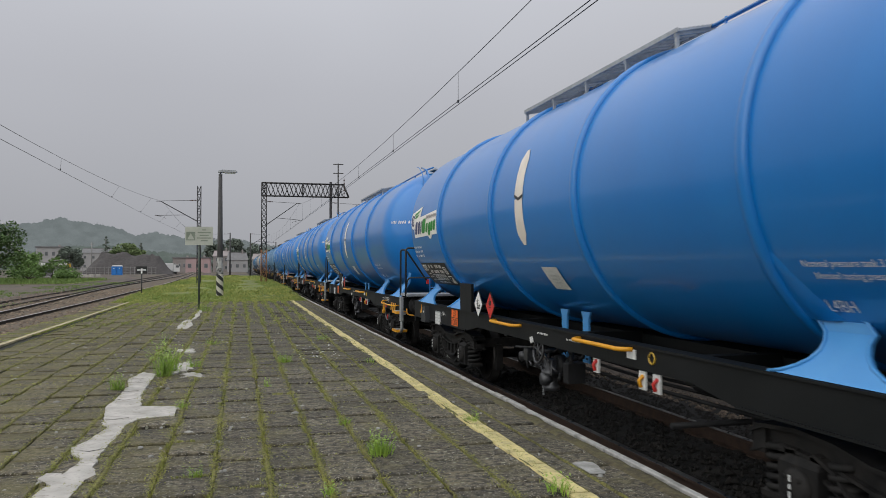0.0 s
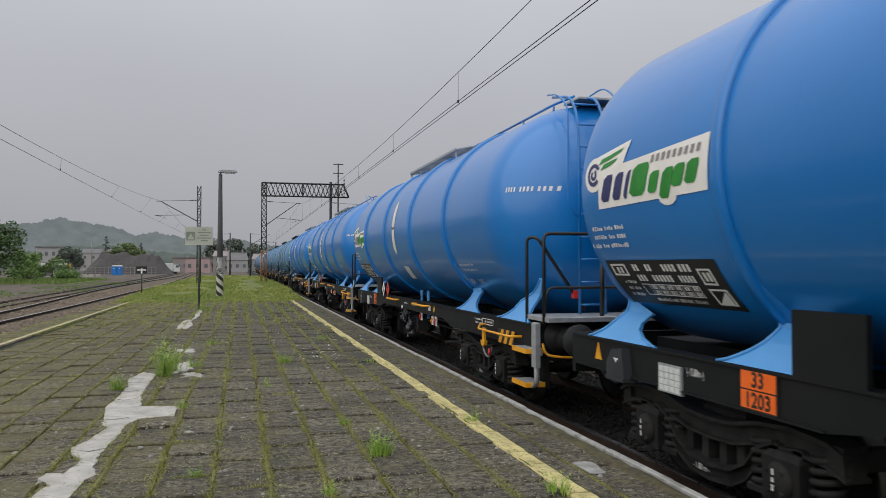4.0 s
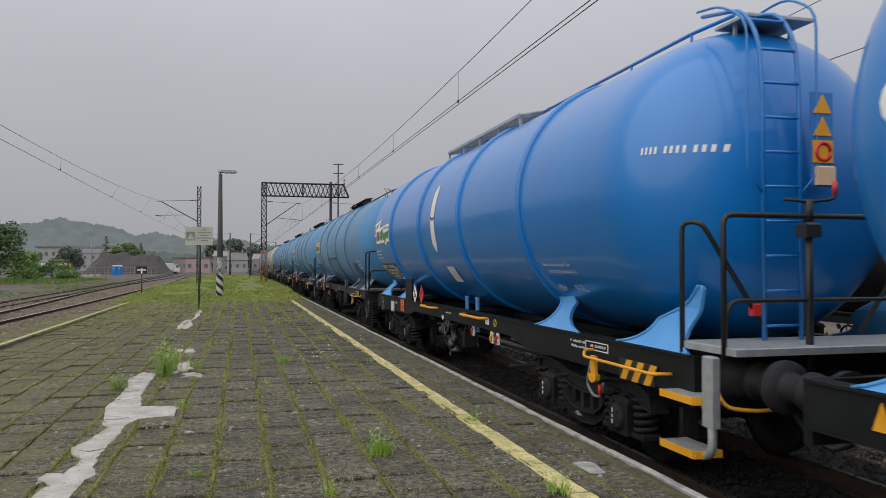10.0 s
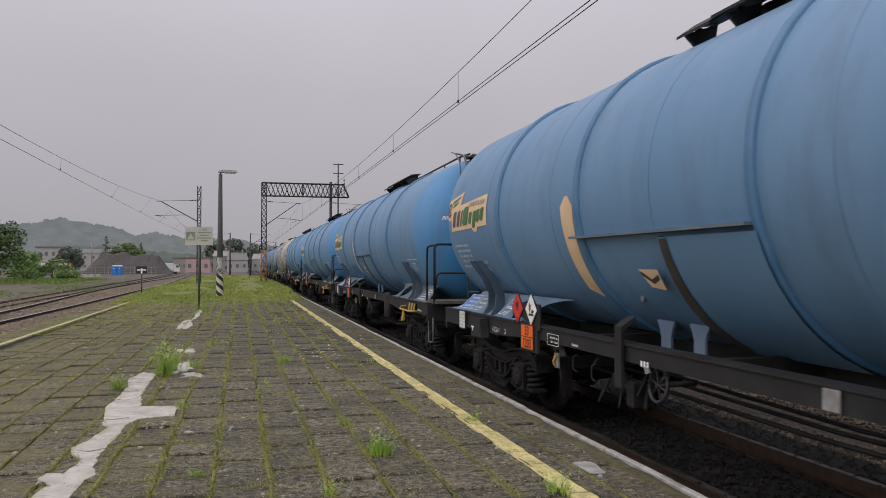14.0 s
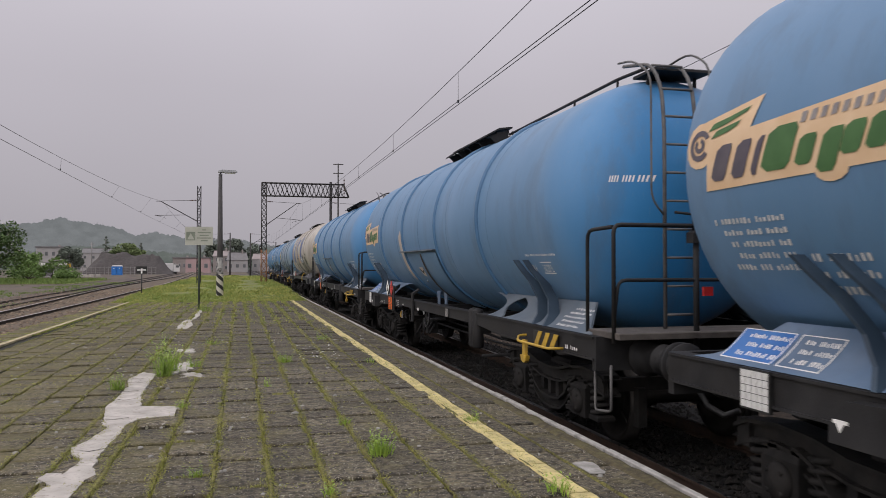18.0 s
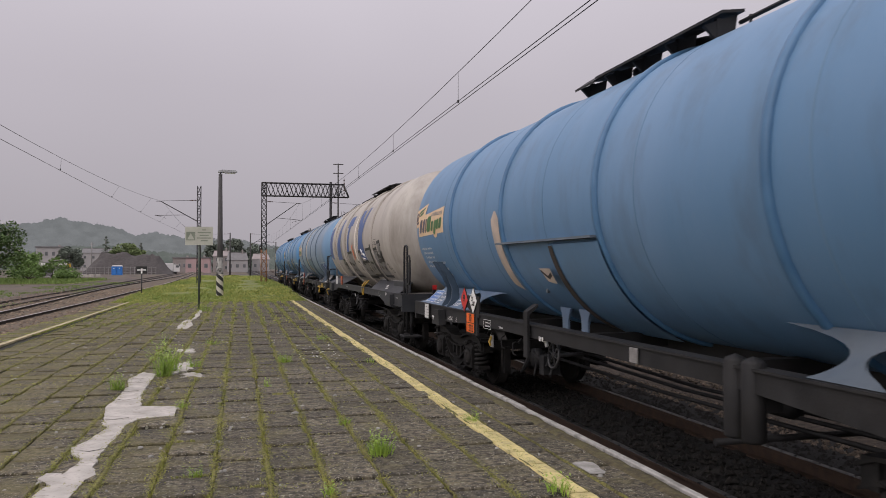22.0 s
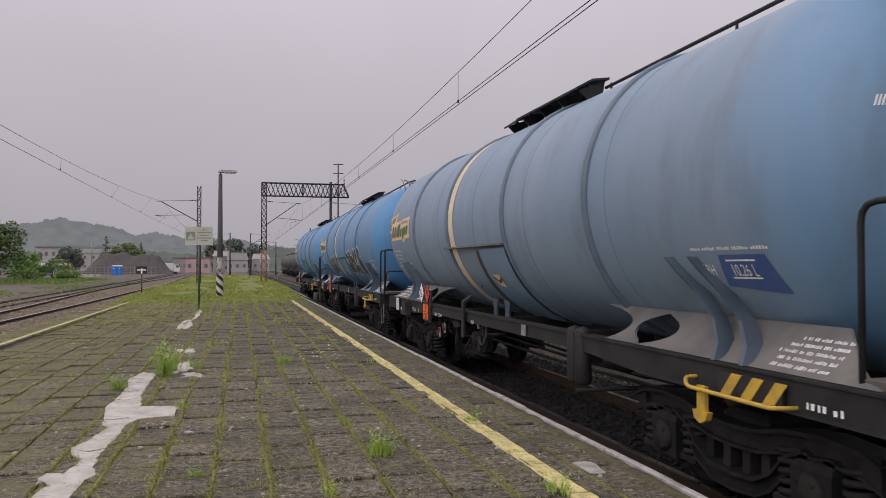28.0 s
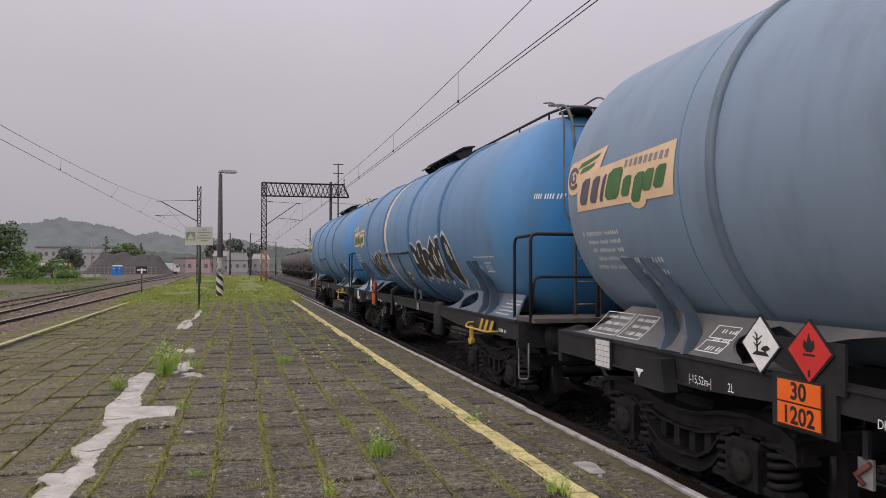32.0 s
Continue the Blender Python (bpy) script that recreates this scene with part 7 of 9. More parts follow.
SLEEPER_BROWN = material("bleached_brown_sleeper", (0.05, 0.038, 0.03), (0.10, 0.078, 0.062), 9, 0.9, bump=0.5, bump_scale=30, vary=0.2)


def track(name, label, line, head, y0, y1, bed, near, far, rails=None, worn=None):
    """Ballast bed, two rails and sleepers; line(y) is the centre. rails: the lines of rails that part from each other."""
    step = 4.0
    ys = [y0 + i * step for i in range(int((y1 - y0) / step) + 1)]
    g = Geo()
    up = 0.158 if bed in (BALLAST, SIDING_BALLAST) else 0.13
    prof = [(-2.9, GROUND - 0.05), (-1.9, head - up), (-0.82, head - up + 0.01), (-0.68, head - 0.17), (-0.55, head - up), (0.0, head - up - 0.02), (0.55, head - up), (0.68, head - 0.17), (0.82, head - up + 0.01), (1.9, head - up), (2.9, GROUND - 0.05)]
    k = len(g.v)
    for yy in ys:
        for a, b in prof:
            g.v.append((line(yy) + a, yy, b))
    for i in range(len(ys) - 1):
        for j in range(len(prof) - 1):
            q = k + i * len(prof) + j
            g.face((q, q + 1, q + len(prof) + 1, q + len(prof)))
    tr = thing(name, label, "track", kind="structure", geo=g, mat=bed)
    for i, sx in enumerate((-0.7525, 0.7525)):
        rail = rails[i] if rails else (lambda yy, sx=sx: line(yy) + sx)
        g = Geo()
        pr = [(-0.07, -0.17), (0.07, -0.17), (0.065, -0.155), (0.01, -0.14), (0.01, -0.045), (0.035, -0.035), (0.035, -0.006), (0.025, 0.0), (-0.025, 0.0), (-0.035, -0.006), (-0.035, -0.035), (-0.01, -0.045), (-0.01, -0.14), (-0.065, -0.155)]
        k, n = 0, len(pr)
        for yy in ys:
            for a, b in pr:
                g.v.append((rail(yy) + a, yy, head + b))
        for i in range(len(ys) - 1):
            for j in range(n):
                g.mat = 1 if j in (6, 7, 8) else 0
                q = i * n
                g.face((q + j, q + n + j, q + n + (j + 1) % n, q + (j + 1) % n))
        part("rail", g, [RAIL_SIDE, RAIL_TOP] if bed in (BALLAST, SIDING_BALLAST) else [RAIL_RUST, worn or RAIL_RUST_TOP], tr)
    g = Geo()
    g.box(-1.3, 1.3, -0.13, 0.13, -0.32, -0.165, 0.015)
    for sx in (-0.7525, 0.7525):
        g.box(sx - 0.16, sx + 0.16, -0.1, 0.1, -0.17, -0.15)
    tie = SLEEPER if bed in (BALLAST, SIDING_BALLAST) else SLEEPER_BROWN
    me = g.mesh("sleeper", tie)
    rest = Geo()
    yy = y0
    while yy < min(y1, far):
        if near[0] <= yy <= near[1]:
            part("sleeper", me, None, tr, "", pose(line(yy), yy, head))
        else:
            rest.box(line(yy) - 1.3, line(yy) + 1.3, yy - 0.13, yy + 0.13, head - 0.32, head - 0.165)
        yy += 0.62
    if rest.f:
        tagged(part("sleepers", rest, tie, tr), kind="stuff")
    return tr


RAIL_NEAR = ((-40, 20, 28, 41, 65, 88, 140, 420), (-7.95, -7.85, -7.75, -7.50, -7.48, -7.40, -8.9, -18.0))
RAIL_FAR = ((-40, 20, 34, 47, 59, 72, 86, 104, 122, 150, 420), (-9.45, -9.2, -9.2, -9.85, -10.5, -10.85, -10.98, -10.8, -10.45, -10.5, -19.5))


def eased(table, yy):
    """A line through the points of a table with its bends rounded off."""
    return sum(float(np.interp(yy + d, *table)) * w for d, w in ((-9, 0.12), (-4.5, 0.22), (0, 0.32), (4.5, 0.22), (9, 0.12)))


near_rail = lambda yy: eased(RAIL_NEAR, yy)
far_rail = lambda yy: eased(RAIL_FAR, yy)
left_line = lambda yy: (near_rail(yy) + far_rail(yy)) / 2
track("track_1", "railway track on oily ballast darkened for the train's shade", lambda yy: TRACK, RAIL, -60, 420, BALLAST, (1, 50), 150)
track("track_2", "siding on ballast behind the train", lambda yy: TRACK_B, RAIL, -60, 420, SIDING_BALLAST, (0, 0), 150)
track("track_3", "rusty track on brown ballast on the far side of the island", left_line, RAIL_L, -40, 420, RUST_BALLAST, (18, 70), 150, (far_rail, near_rail))

track("track_4", "disused rusty track sunk in brown ballast", lambda yy: -12.6 - 0.02 * (yy - 40), -0.56, -20, 220, RUST_BALLAST, (0, 0), 120, None, RAIL_RUST)

rnd = random.Random(21)
g = Geo()
g2 = Geo()
for i in range(26000):
    near = rnd.random()
    yy = 1.5 + 30 * near ** 1.6
    xx = rnd.choice((rnd.uniform(3.1, 6.6), rnd.uniform(6.5, 9.6)))
    s = rnd.uniform(0.02, 0.048)
    zz = RAIL - 0.16 + s * 0.2 - (0.07 if xx < 3.6 else 0) - (0.14 if 7.0 < xx < 7.9 else 0)
    if abs(abs(xx - TRACK) - 0.7525) < 0.12:
        continue
    a, b = rnd.uniform(0, 6.28), rnd.uniform(0.5, 1.0)
    c, d = math.cos(a) * s, math.sin(a) * s
    (g if xx < 6.5 else g2).add([(xx + c, yy + d, zz), (xx - d * b, yy + c * b, zz), (xx - c, yy - d, zz), (xx + d * b, yy - c * b, zz), (xx + c * 0.2, yy, zz + s * 0.8), (xx, yy, zz - s * 0.6)],
          [(0, 1, 4), (1, 2, 4), (2, 3, 4), (3, 0, 4), (1, 0, 5), (2, 1, 5), (3, 2, 5), (0, 3, 5)])
thing("ballast_stones", "loose ballast stones darkened for shade under the train", "ballast", kind="stuff", geo=g, mat=STONE)
thing("siding_stones", "loose brown ballast stones beside the siding", "ballast", kind="stuff", geo=g2, mat=STONE_BROWN)

g = Geo()
for i in range(9000):
    yy = 12 + 60 * rnd.random() ** 1.5
    xx = left_line(yy) + rnd.uniform(-2.2, 2.2) if rnd.random() < 0.65 else -12.6 - 0.02 * (yy - 40) + rnd.uniform(-2.2, 2.2)
    head = RAIL_L if xx > -10.7 else -0.5
    s = rnd.uniform(0.03, 0.075)
    zz = head - 0.13 + s * 0.15
    a = rnd.uniform(0, 6.28)
    c, d = math.cos(a) * s, math.sin(a) * s
    g.add([(xx + c, yy + d, zz), (xx - d, yy + c, zz), (xx - c, yy - d, zz), (xx + d, yy - c, zz), (xx + c * 0.2, yy, zz + s * 0.7)], [(0, 1, 4), (1, 2, 4), (2, 3, 4), (3, 0, 4)])
thing("rusty_stones", "loose rusty brown ballast stones on the disused tracks", "ballast", kind="stuff", geo=g, mat=STONE_RUST)

# ---- platform ----
PAVED_END = 35.0
g = Geo()
g.box(-5.25, EDGE - 0.06, -14, PAVED_END, GROUND - 0.1, -0.04)
platform = thing("platform", "old island platform of mossy concrete slabs", "platform", kind="structure", geo=g, mat=SOIL)
g = Geo()
g.box(EDGE - 0.055, EDGE - 0.035, -14, 110, GROUND - 0.1, -0.1)
part("retaining_wall", g, COPING, platform)
PITCH = 0.40
X0 = -0.18 - 10 * PITCH
rnd = random.Random(4)


def slab_mesh(w, d):
    g = Geo()
    b = 0.010
    g.box(-w / 2, w / 2, -d / 2, d / 2, -0.05, 0.0, b)
    return g


near_slabs = [slab_mesh(PITCH - 0.018, PITCH - 0.024).mesh("slab", SLAB) for k in range(1)]
rest = Geo()
for i in range(16):
    shift = rnd.uniform(-0.09, 0.09)
    for j in range(-30, 93):
        xx, yy = X0 + (i + 0.5) * PITCH, -2.0 + (j + 0.5) * PITCH + shift
        if yy > PAVED_END:
            continue
        dz = rnd.uniform(-0.011, 0.011) - 0.012 * (rnd.random() < 0.08)
        xx += rnd.uniform(-0.004, 0.004)
        yy += rnd.uniform(-0.004, 0.004)
        if -3.5 < xx and 4.2 < yy < 12.2:
            part("slab", near_slabs[0], None, platform, "", pose(xx, yy, dz, rnd.uniform(-1.1, 1.1), rnd.uniform(-0.8, 0.8), rnd.uniform(-1.2, 1.2)))
        else:
            h = PITCH / 2
            rest.box(xx - h + 0.009, xx + h - 0.009, yy - h + 0.012, yy + h - 0.012, -0.05, dz, 0.010)
# two narrow rows of slabs between the yellow line and the edge, and a mossy strip of dirt along the edge stones
EDGE_SLABS = [slab_mesh(w, PITCH - 0.016).mesh("slab", SLAB) for w in (0.285, 0.30)]
for j in range(-30, 93):
    for k, (xx, shift) in enumerate(((2.3675, 0.07), (2.68, -0.05))):
        yy = -2.0 + (j + 0.5) * PITCH + shift + 0.03 * k * math.sin(j * 1.7)
        if yy > PAVED_END:
            continue
        dz = rnd.uniform(-0.004, 0.003)
        if 4.4 < yy < 12.2:
            part("slab", EDGE_SLABS[k], None, platform, "", pose(xx, yy, dz, rnd.uniform(-0.4, 0.4), rnd.uniform(-0.4, 0.4), rnd.uniform(-0.7, 0.7)))
        else:
            w = (0.1425, 0.15)[k]
            rest.box(xx - w, xx + w, yy - PITCH / 2 + 0.008, yy + PITCH / 2 - 0.008, -0.05, dz, 0.010)
# the outer row of the far side
for j in range(-30, 93):
    yy = -2.0 + (j + 0.5) * PITCH + 0.13
    if yy < PAVED_END:
        rest.box(-5.2, -4.62, yy - 0.19, yy + 0.19, -0.05, rnd.uniform(-0.008, 0.008), 0.012)
tagged(part("slabs", rest, SLAB, platform), kind="stuff")
g = Geo()
yy = -14.0
n = 0
while yy < 110:
    for k, xx in enumerate((2.825, 2.86, 2.93, 2.985)):
        z = (-0.02, 0.002, 0.0, -0.015)[k] + 0.012 * noise.noise(Vector((k * 3.0, yy * 2.2, 4.0))) + 0.01 * noise.noise(Vector((k * 5.0, yy * 9.0, 1.0)))
        g.v.append((xx + 0.012 * noise.noise(Vector((k, yy * 5.0, 7.0))), yy, z))
    n += 1
    yy += 0.06 if yy < 16 else 0.4
for j in range(n - 1):
    for k in range(3):
        q = 4 * j + k
        g.face((q, q + 1, q + 5, q + 4), True)
tagged(part("dirt_strip", g, DIRT, platform, "mossy brown dirt along the edge stones"), kind="stuff")
g = Geo()
yy = -14.0
while yy < 110:
    o = rnd.uniform(-0.006, 0.006)
    g.box(EDGE - 0.058 + o, EDGE + o, yy + 0.006, yy + 0.994, -0.12, 0.006 + rnd.uniform(-0.006, 0.006), 0.008)
    yy += 1.0
tagged(part("edge_stones", g, EDGE_WHITE, platform, "pale worn edge stones"), kind="stuff")
for name, xa, xb, y1 in (("yellow_line", 2.168, 2.32, PAVED_END), ("yellow_line", -4.60, -4.49, PAVED_END + 1)):
    g = Geo()
    yy = -2.0 + 0.07 - 30 * PITCH
    while yy < y1:
        a, b = rnd.uniform(-0.006, 0.006), rnd.uniform(-0.008, 0.008)
        pts = []
        for k in range(9):
            pts.append((xa + a + 0.012 * noise.noise(Vector((xa, (yy + k * 0.05) * 9, 2))), yy + 0.010 + k * (PITCH - 0.02) / 8))
        for k in range(8, -1, -1):
            pts.append((xb + b + 0.010 * noise.noise(Vector((xb, (yy + k * 0.05) * 9, 3))), yy + 0.010 + k * (PITCH - 0.02) / 8))
        g.prism(pts, "z", -0.03, 0.012 + rnd.uniform(-0.002, 0.002))
        yy += PITCH
    part(name, g, LINE if xa > 0 else LINE_OLD, platform, "worn pale yellow safety line")
g = Geo()
pts = [(2.54, 5.63), (2.58, 5.66), (2.66, 5.65), (2.705, 5.61), (2.70, 5.50), (2.675, 5.42), (2.68, 5.34), (2.655, 5.30), (2.58, 5.31), (2.545, 5.33), (2.55, 5.42), (2.54, 5.52)]
g.prism(pts, "z", 0.0, 0.0065)
part("white_mark", g, EDGE_WHITE, platform, "worn white painted mark")

# pale cement repairs that run along the middle of the platform
BIG_PATCH = [(-1.33, 5.60), (-1.33, 5.89), (-1.28, 5.99), (-1.41, 6.20), (-1.40, 6.32), (-1.29, 6.33), (-1.27, 6.26), (-1.22, 6.53), (-1.23, 6.74), (-1.33, 6.95), (-1.38, 7.17), (-1.30, 7.40), (-1.24, 7.78), (-1.22, 7.94), (-1.29, 8.19), (-1.34, 8.59), (-1.41, 9.10), (-1.39, 9.39), (-1.38, 9.97), (-1.38, 10.64), (-1.46, 11.30), (-1.35, 11.96), (-1.15, 11.72), (-1.14, 11.25), (-1.15, 10.82), (-1.14, 10.42), (-1.12, 9.76), (-1.05, 9.12), (-0.86, 9.03), (-0.66, 8.99), (-0.64, 8.41), (-0.78, 8.39), (-0.97, 8.34), (-1.05, 8.13), (-1.07, 7.78), (-1.06, 7.49), (-1.10, 7.13), (-1.10, 6.80), (-1.07, 6.43), (-1.03, 6.20), (-1.08, 6.06), (-1.09, 5.82), (-1.10, 5.60)]


def on_cement(x, y):
    """Whether a place lies on the long cement repair."""
    inside = False
    for (ax, ay), (bx, by) in zip(BIG_PATCH, BIG_PATCH[1:] + BIG_PATCH[:1]):
        if (ay > y) != (by > y) and x < ax + (bx - ax) * (y - ay) / (by - ay):
            inside = not inside
    return inside


# moss that fills the joints along the platform
g = Geo()
for i in range(19):
    xx = X0 + i * PITCH if i < 16 else (2.185, 2.52, 2.335)[i - 16]
    k, yy = len(g.v), 2.6
    n = 0
    while yy < PAVED_END:
        w = max(0.001, 0.010 + 0.05 * noise.noise(Vector((i * 3.1, yy * 0.9, 0))) + 0.03 * noise.noise(Vector((i * 1.7, yy * 4.0, 2))) + 0.012 * noise.noise(Vector((i * 2.3, yy * 14.0, 5)))) * (0.4 if i > 16 else 1.1 if yy > 14 else 0.75)
        z = 0.006 + 0.25 * w + rnd.uniform(0, 0.004)
        o = rnd.uniform(-0.008, 0.008)
        if on_cement(xx, yy):
            w, z = 0.001, -0.012
        g.v.extend([(xx - w + o, yy, -0.01), (xx - w * 0.5 + o, yy, z), (xx + w * 0.5 + o, yy, z), (xx + w + o, yy, -0.01)])
        n += 1
        yy += 0.07 if yy < 14 else 0.16
    for j in range(n - 1):
        for m in range(3):
            q = k + j * 4 + m
            g.face((q, q + 1, q + 5, q + 4), True)
tagged(part("joint_moss", g, MOSS, platform, "yellow-green moss in the slab joints"), kind="stuff")

g = Geo()
ragged = []
for (ax, ay), (bx, by) in zip(BIG_PATCH, BIG_PATCH[1:] + BIG_PATCH[:1]):
    n = max(2, int(math.hypot(bx - ax, by - ay) / 0.06))
    for k in range(n):
        t = k / n
        e = 0.022 * noise.noise(Vector((ax * 9 + t * 3, ay * 5 + t * 4, 1.0))) + rnd.uniform(-0.008, 0.008)
        ragged.append((ax + (bx - ax) * t + e, ay + (by - ay) * t + 1.5 * e))
g.prism(ragged, "z", -0.03, 0.012)
part("cement_patch", g, PATCH, platform, "long pale broken cement repair")
for line in ([(-1.36, 9.6), (-1.28, 9.52), (-1.2, 9.58), (-1.14, 9.66)], [(-1.41, 10.9), (-1.33, 10.98), (-1.27, 10.9), (-1.18, 10.95)], [(-1.42, 11.3), (-1.3, 11.25), (-1.22, 11.36)], [(-1.3, 10.96), (-1.26, 11.28)],
             [(-1.28, 7.02), (-1.2, 6.98), (-1.1, 7.06)], [(-1.3, 8.4), (-1.2, 8.36), (-1.08, 8.44)], [(-1.41, 10.2), (-1.32, 10.16), (-1.2, 10.22)]):
    g = Geo()
    for (ax, ay), (bx, by) in zip(line, line[1:]):
        g.add([(ax, ay - 0.012, 0.0135), (bx, by - 0.01, 0.0135), (bx, by + 0.01, 0.0135), (ax, ay + 0.012, 0.0135)], [(0, 1, 2, 3)])
    part("crack", g.weld(), CRACK, platform)
PATCHES = [[(-1.09, 12.56), (-0.79, 13.07), (-0.67, 12.45), (-0.70, 12.02), (-0.96, 11.68)], [(-1.09, 15.0), (-0.82, 15.1), (-0.80, 14.46), (-1.03, 14.43)], [(-1.52, 20.2), (-1.49, 23.2), (-1.31, 23.2), (-1.21, 21.0), (-1.27, 19.8)],
           [(-1.33, 23.6), (-1.36, 28.5), (-1.24, 27.9), (-1.18, 23.6)], [(-0.75, 11.3), (-0.5, 11.3), (-0.5, 11.7), (-0.78, 11.7)]]
for q in PATCHES:
    g = Geo()
    pts = []
    for (ax, ay), (bx, by) in zip(q, q[1:] + q[:1]):
        n = 5
        for k in range(n):
            t = k / n
            pts.append((ax + (bx - ax) * t + rnd.uniform(-0.05, 0.05), ay + (by - ay) * t + rnd.uniform(-0.06, 0.06)))
    g.prism(pts, "z", -0.03, 0.011 + rnd.uniform(0, 0.003))
    part("cement_patch", g, PATCH, platform, "pale broken cement repair")


# ---- vegetation ----
def blades(g, x, y, z, n, h, spread, rnd, w=0.006, lean=0.5):
    for k in range(n):
        a = rnd.uniform(0, 6.283)
        r = spread * rnd.random()
        bx, by = x + r * math.cos(a), y + r * math.sin(a)
        hh = h * rnd.uniform(0.45, 1.1)
        d = lean * hh * rnd.uniform(0.2, 1)
        tx, ty = bx + d * math.cos(a), by + d * math.sin(a)
        b = rnd.uniform(0, 6.283)
        wx, wy = w * math.cos(b), w * math.sin(b)
        mx, my, mz = bx + (tx - bx) * 0.35, by + (ty - by) * 0.35, z + hh * 0.6
        g.add([(bx - wx, by - wy, z), (bx + wx, by + wy, z), (mx + wx * 0.8, my + wy * 0.8, mz), (mx - wx * 0.8, my - wy * 0.8, mz), (tx, ty, z + hh)], [(0, 1, 2, 3), (3, 2, 4)])


def weed(g, x, y, z, h, leaf, rnd):
    """A leaning stem with pairs of small pointed leaves."""
    a, d = rnd.uniform(0, 6.283), h * rnd.uniform(0.1, 0.5)
    top = Vector((x + d * math.cos(a), y + d * math.sin(a), z + h))
    base = Vector((x, y, z))
    s = Vector((-math.sin(a), math.cos(a), 0)) * 0.002
    g.add([base - s, base + s, top], [(0, 1, 2)])
    n = max(4, int(h / 0.022))
    for k in range(n):
        c = base.lerp(top, (k + 1.0) / n)
        b = rnd.uniform(0, 6.283)
        o = Vector((math.cos(b), math.sin(b), rnd.uniform(-0.1, 0.7))) * leaf * rnd.uniform(0.6, 1.2)
        p = Vector((-math.sin(b), math.cos(b), 0)) * leaf * 0.24
        g.add([c, c + o * 0.5 + p, c + o, c + o * 0.5 - p], [(0, 1, 2, 3)])


def sprig(g, x, y, z, s, rnd):
    """A few tiny leaves that lie close to the stone."""
    for k in range(rnd.randint(2, 4)):
        b = rnd.uniform(0, 6.283)
        o = Vector((math.cos(b), math.sin(b), rnd.uniform(0.05, 0.8))) * s
        p = Vector((-math.sin(b), math.cos(b), rnd.uniform(-0.3, 0.3))) * s * 0.4
        c = Vector((x, y, z))
        g.add([c, c + o * 0.5 + p, c + o, c + o * 0.5 - p], [(0, 1, 2, 3)])


rnd = random.Random(12)
moss, low = Geo(), Geo()
for i in range(17):
    xx = X0 + i * PITCH
    yy = 3.2
    while yy < PAVED_END:
        d = 0.36 + 1.3 * noise.noise(Vector((i * 2.7, yy * 1.1, 9.0))) + 0.6 * noise.noise(Vector((xx * 0.7, yy * 0.25, 4.0)))
        d += 0.25 * (xx < 0.8)
        d *= 0.35 if xx < -1.5 else 1.0
        if rnd.random() < d:
            s = rnd.gauss(0, 0.014 + 0.03 * max(0, d))
            if not on_cement(xx + s, yy):
                sprig(low if rnd.random() < 0.45 else moss, xx + s, yy, rnd.uniform(-0.004, 0.02), rnd.uniform(0.005, 0.012) * (1 if yy < 9 else 1.6 if yy < 15 else 2.4), rnd)
        yy += 0.003 if yy < 9 else 0.008 if yy < 15 else 0.03
for (ax, ay), (bx, by) in zip(BIG_PATCH, BIG_PATCH[1:] + BIG_PATCH[:1]):
    for k in range(int(math.hypot(bx - ax, by - ay) * 130)):
        t = rnd.random()
        if noise.noise(Vector((ax * 2, (ay + (by - ay) * t) * 2, 6))) > -0.12:
            sprig(low if rnd.random() < 0.5 else moss, ax + (bx - ax) * t + rnd.gauss(0, 0.025), ay + (by - ay) * t + rnd.gauss(0, 0.025), 0.01, rnd.uniform(0.006, 0.013), rnd)
# moss that has spread over the slabs in patches and along the cross joints
for k in range(16000):
    xx, yy = rnd.uniform(-4.2, 2.1), 4.2 + 20 * rnd.random() ** 1.6
    d = noise.noise(Vector((xx * 0.9, yy * 0.55, 21.0))) + 0.5 * noise.noise(Vector((xx * 3.0, yy * 3.0, 8.0)))
    if rnd.random() < 0.4:
        yy = -2.0 + round((yy + 2) / PITCH) * PITCH + rnd.gauss(0, 0.012)
        d += 0.2
    if d > 0.1 and not on_cement(xx, yy):
        sprig(moss if rnd.random() < 0.7 else low, xx, yy, 0.004, rnd.uniform(0.006, 0.015) * (1 if yy < 11 else 1.5), rnd)
for i in range(17):
    xx = X0 + i * PITCH
    yy = 3.0
    while yy < PAVED_END:
        d = 0.5 + 0.5 * noise.noise(Vector((xx * 1.3, yy * 0.35, 3.0)))
        d = max(0.0, d * 1.9 - 0.2) * (0.3 if xx < -1.5 else 1.0)
        if rnd.random() < d and not on_cement(xx, yy):
            far = yy > 14
            blades(low if rnd.random() < 0.5 else moss, xx + rnd.uniform(-0.02, 0.02), yy, -0.02, 6 if far else 18, 0.045, 0.035, rnd, 0.007 if far else 0.0022, 0.9)
        yy += 0.05 if yy < 12 else 0.11
for j in range(500):
    xx, yy = rnd.uniform(-4.2, 2.2), rnd.uniform(4, PAVED_END)
    yy = -2.0 + round((yy + 2) / PITCH) * PITCH
    blades(low, xx, yy, -0.015, 5, 0.04, 0.05, rnd, 0.004, 0.9)
thing("joint_grass", "short green grass growing in the slab joints", "grass", kind="stuff", geo=low, mat=GRASS_JOINT)
thing("joint_moss_grass", "yellowish dry grass in the slab joints", "grass", kind="stuff", geo=moss, mat=GRASS_DRY)
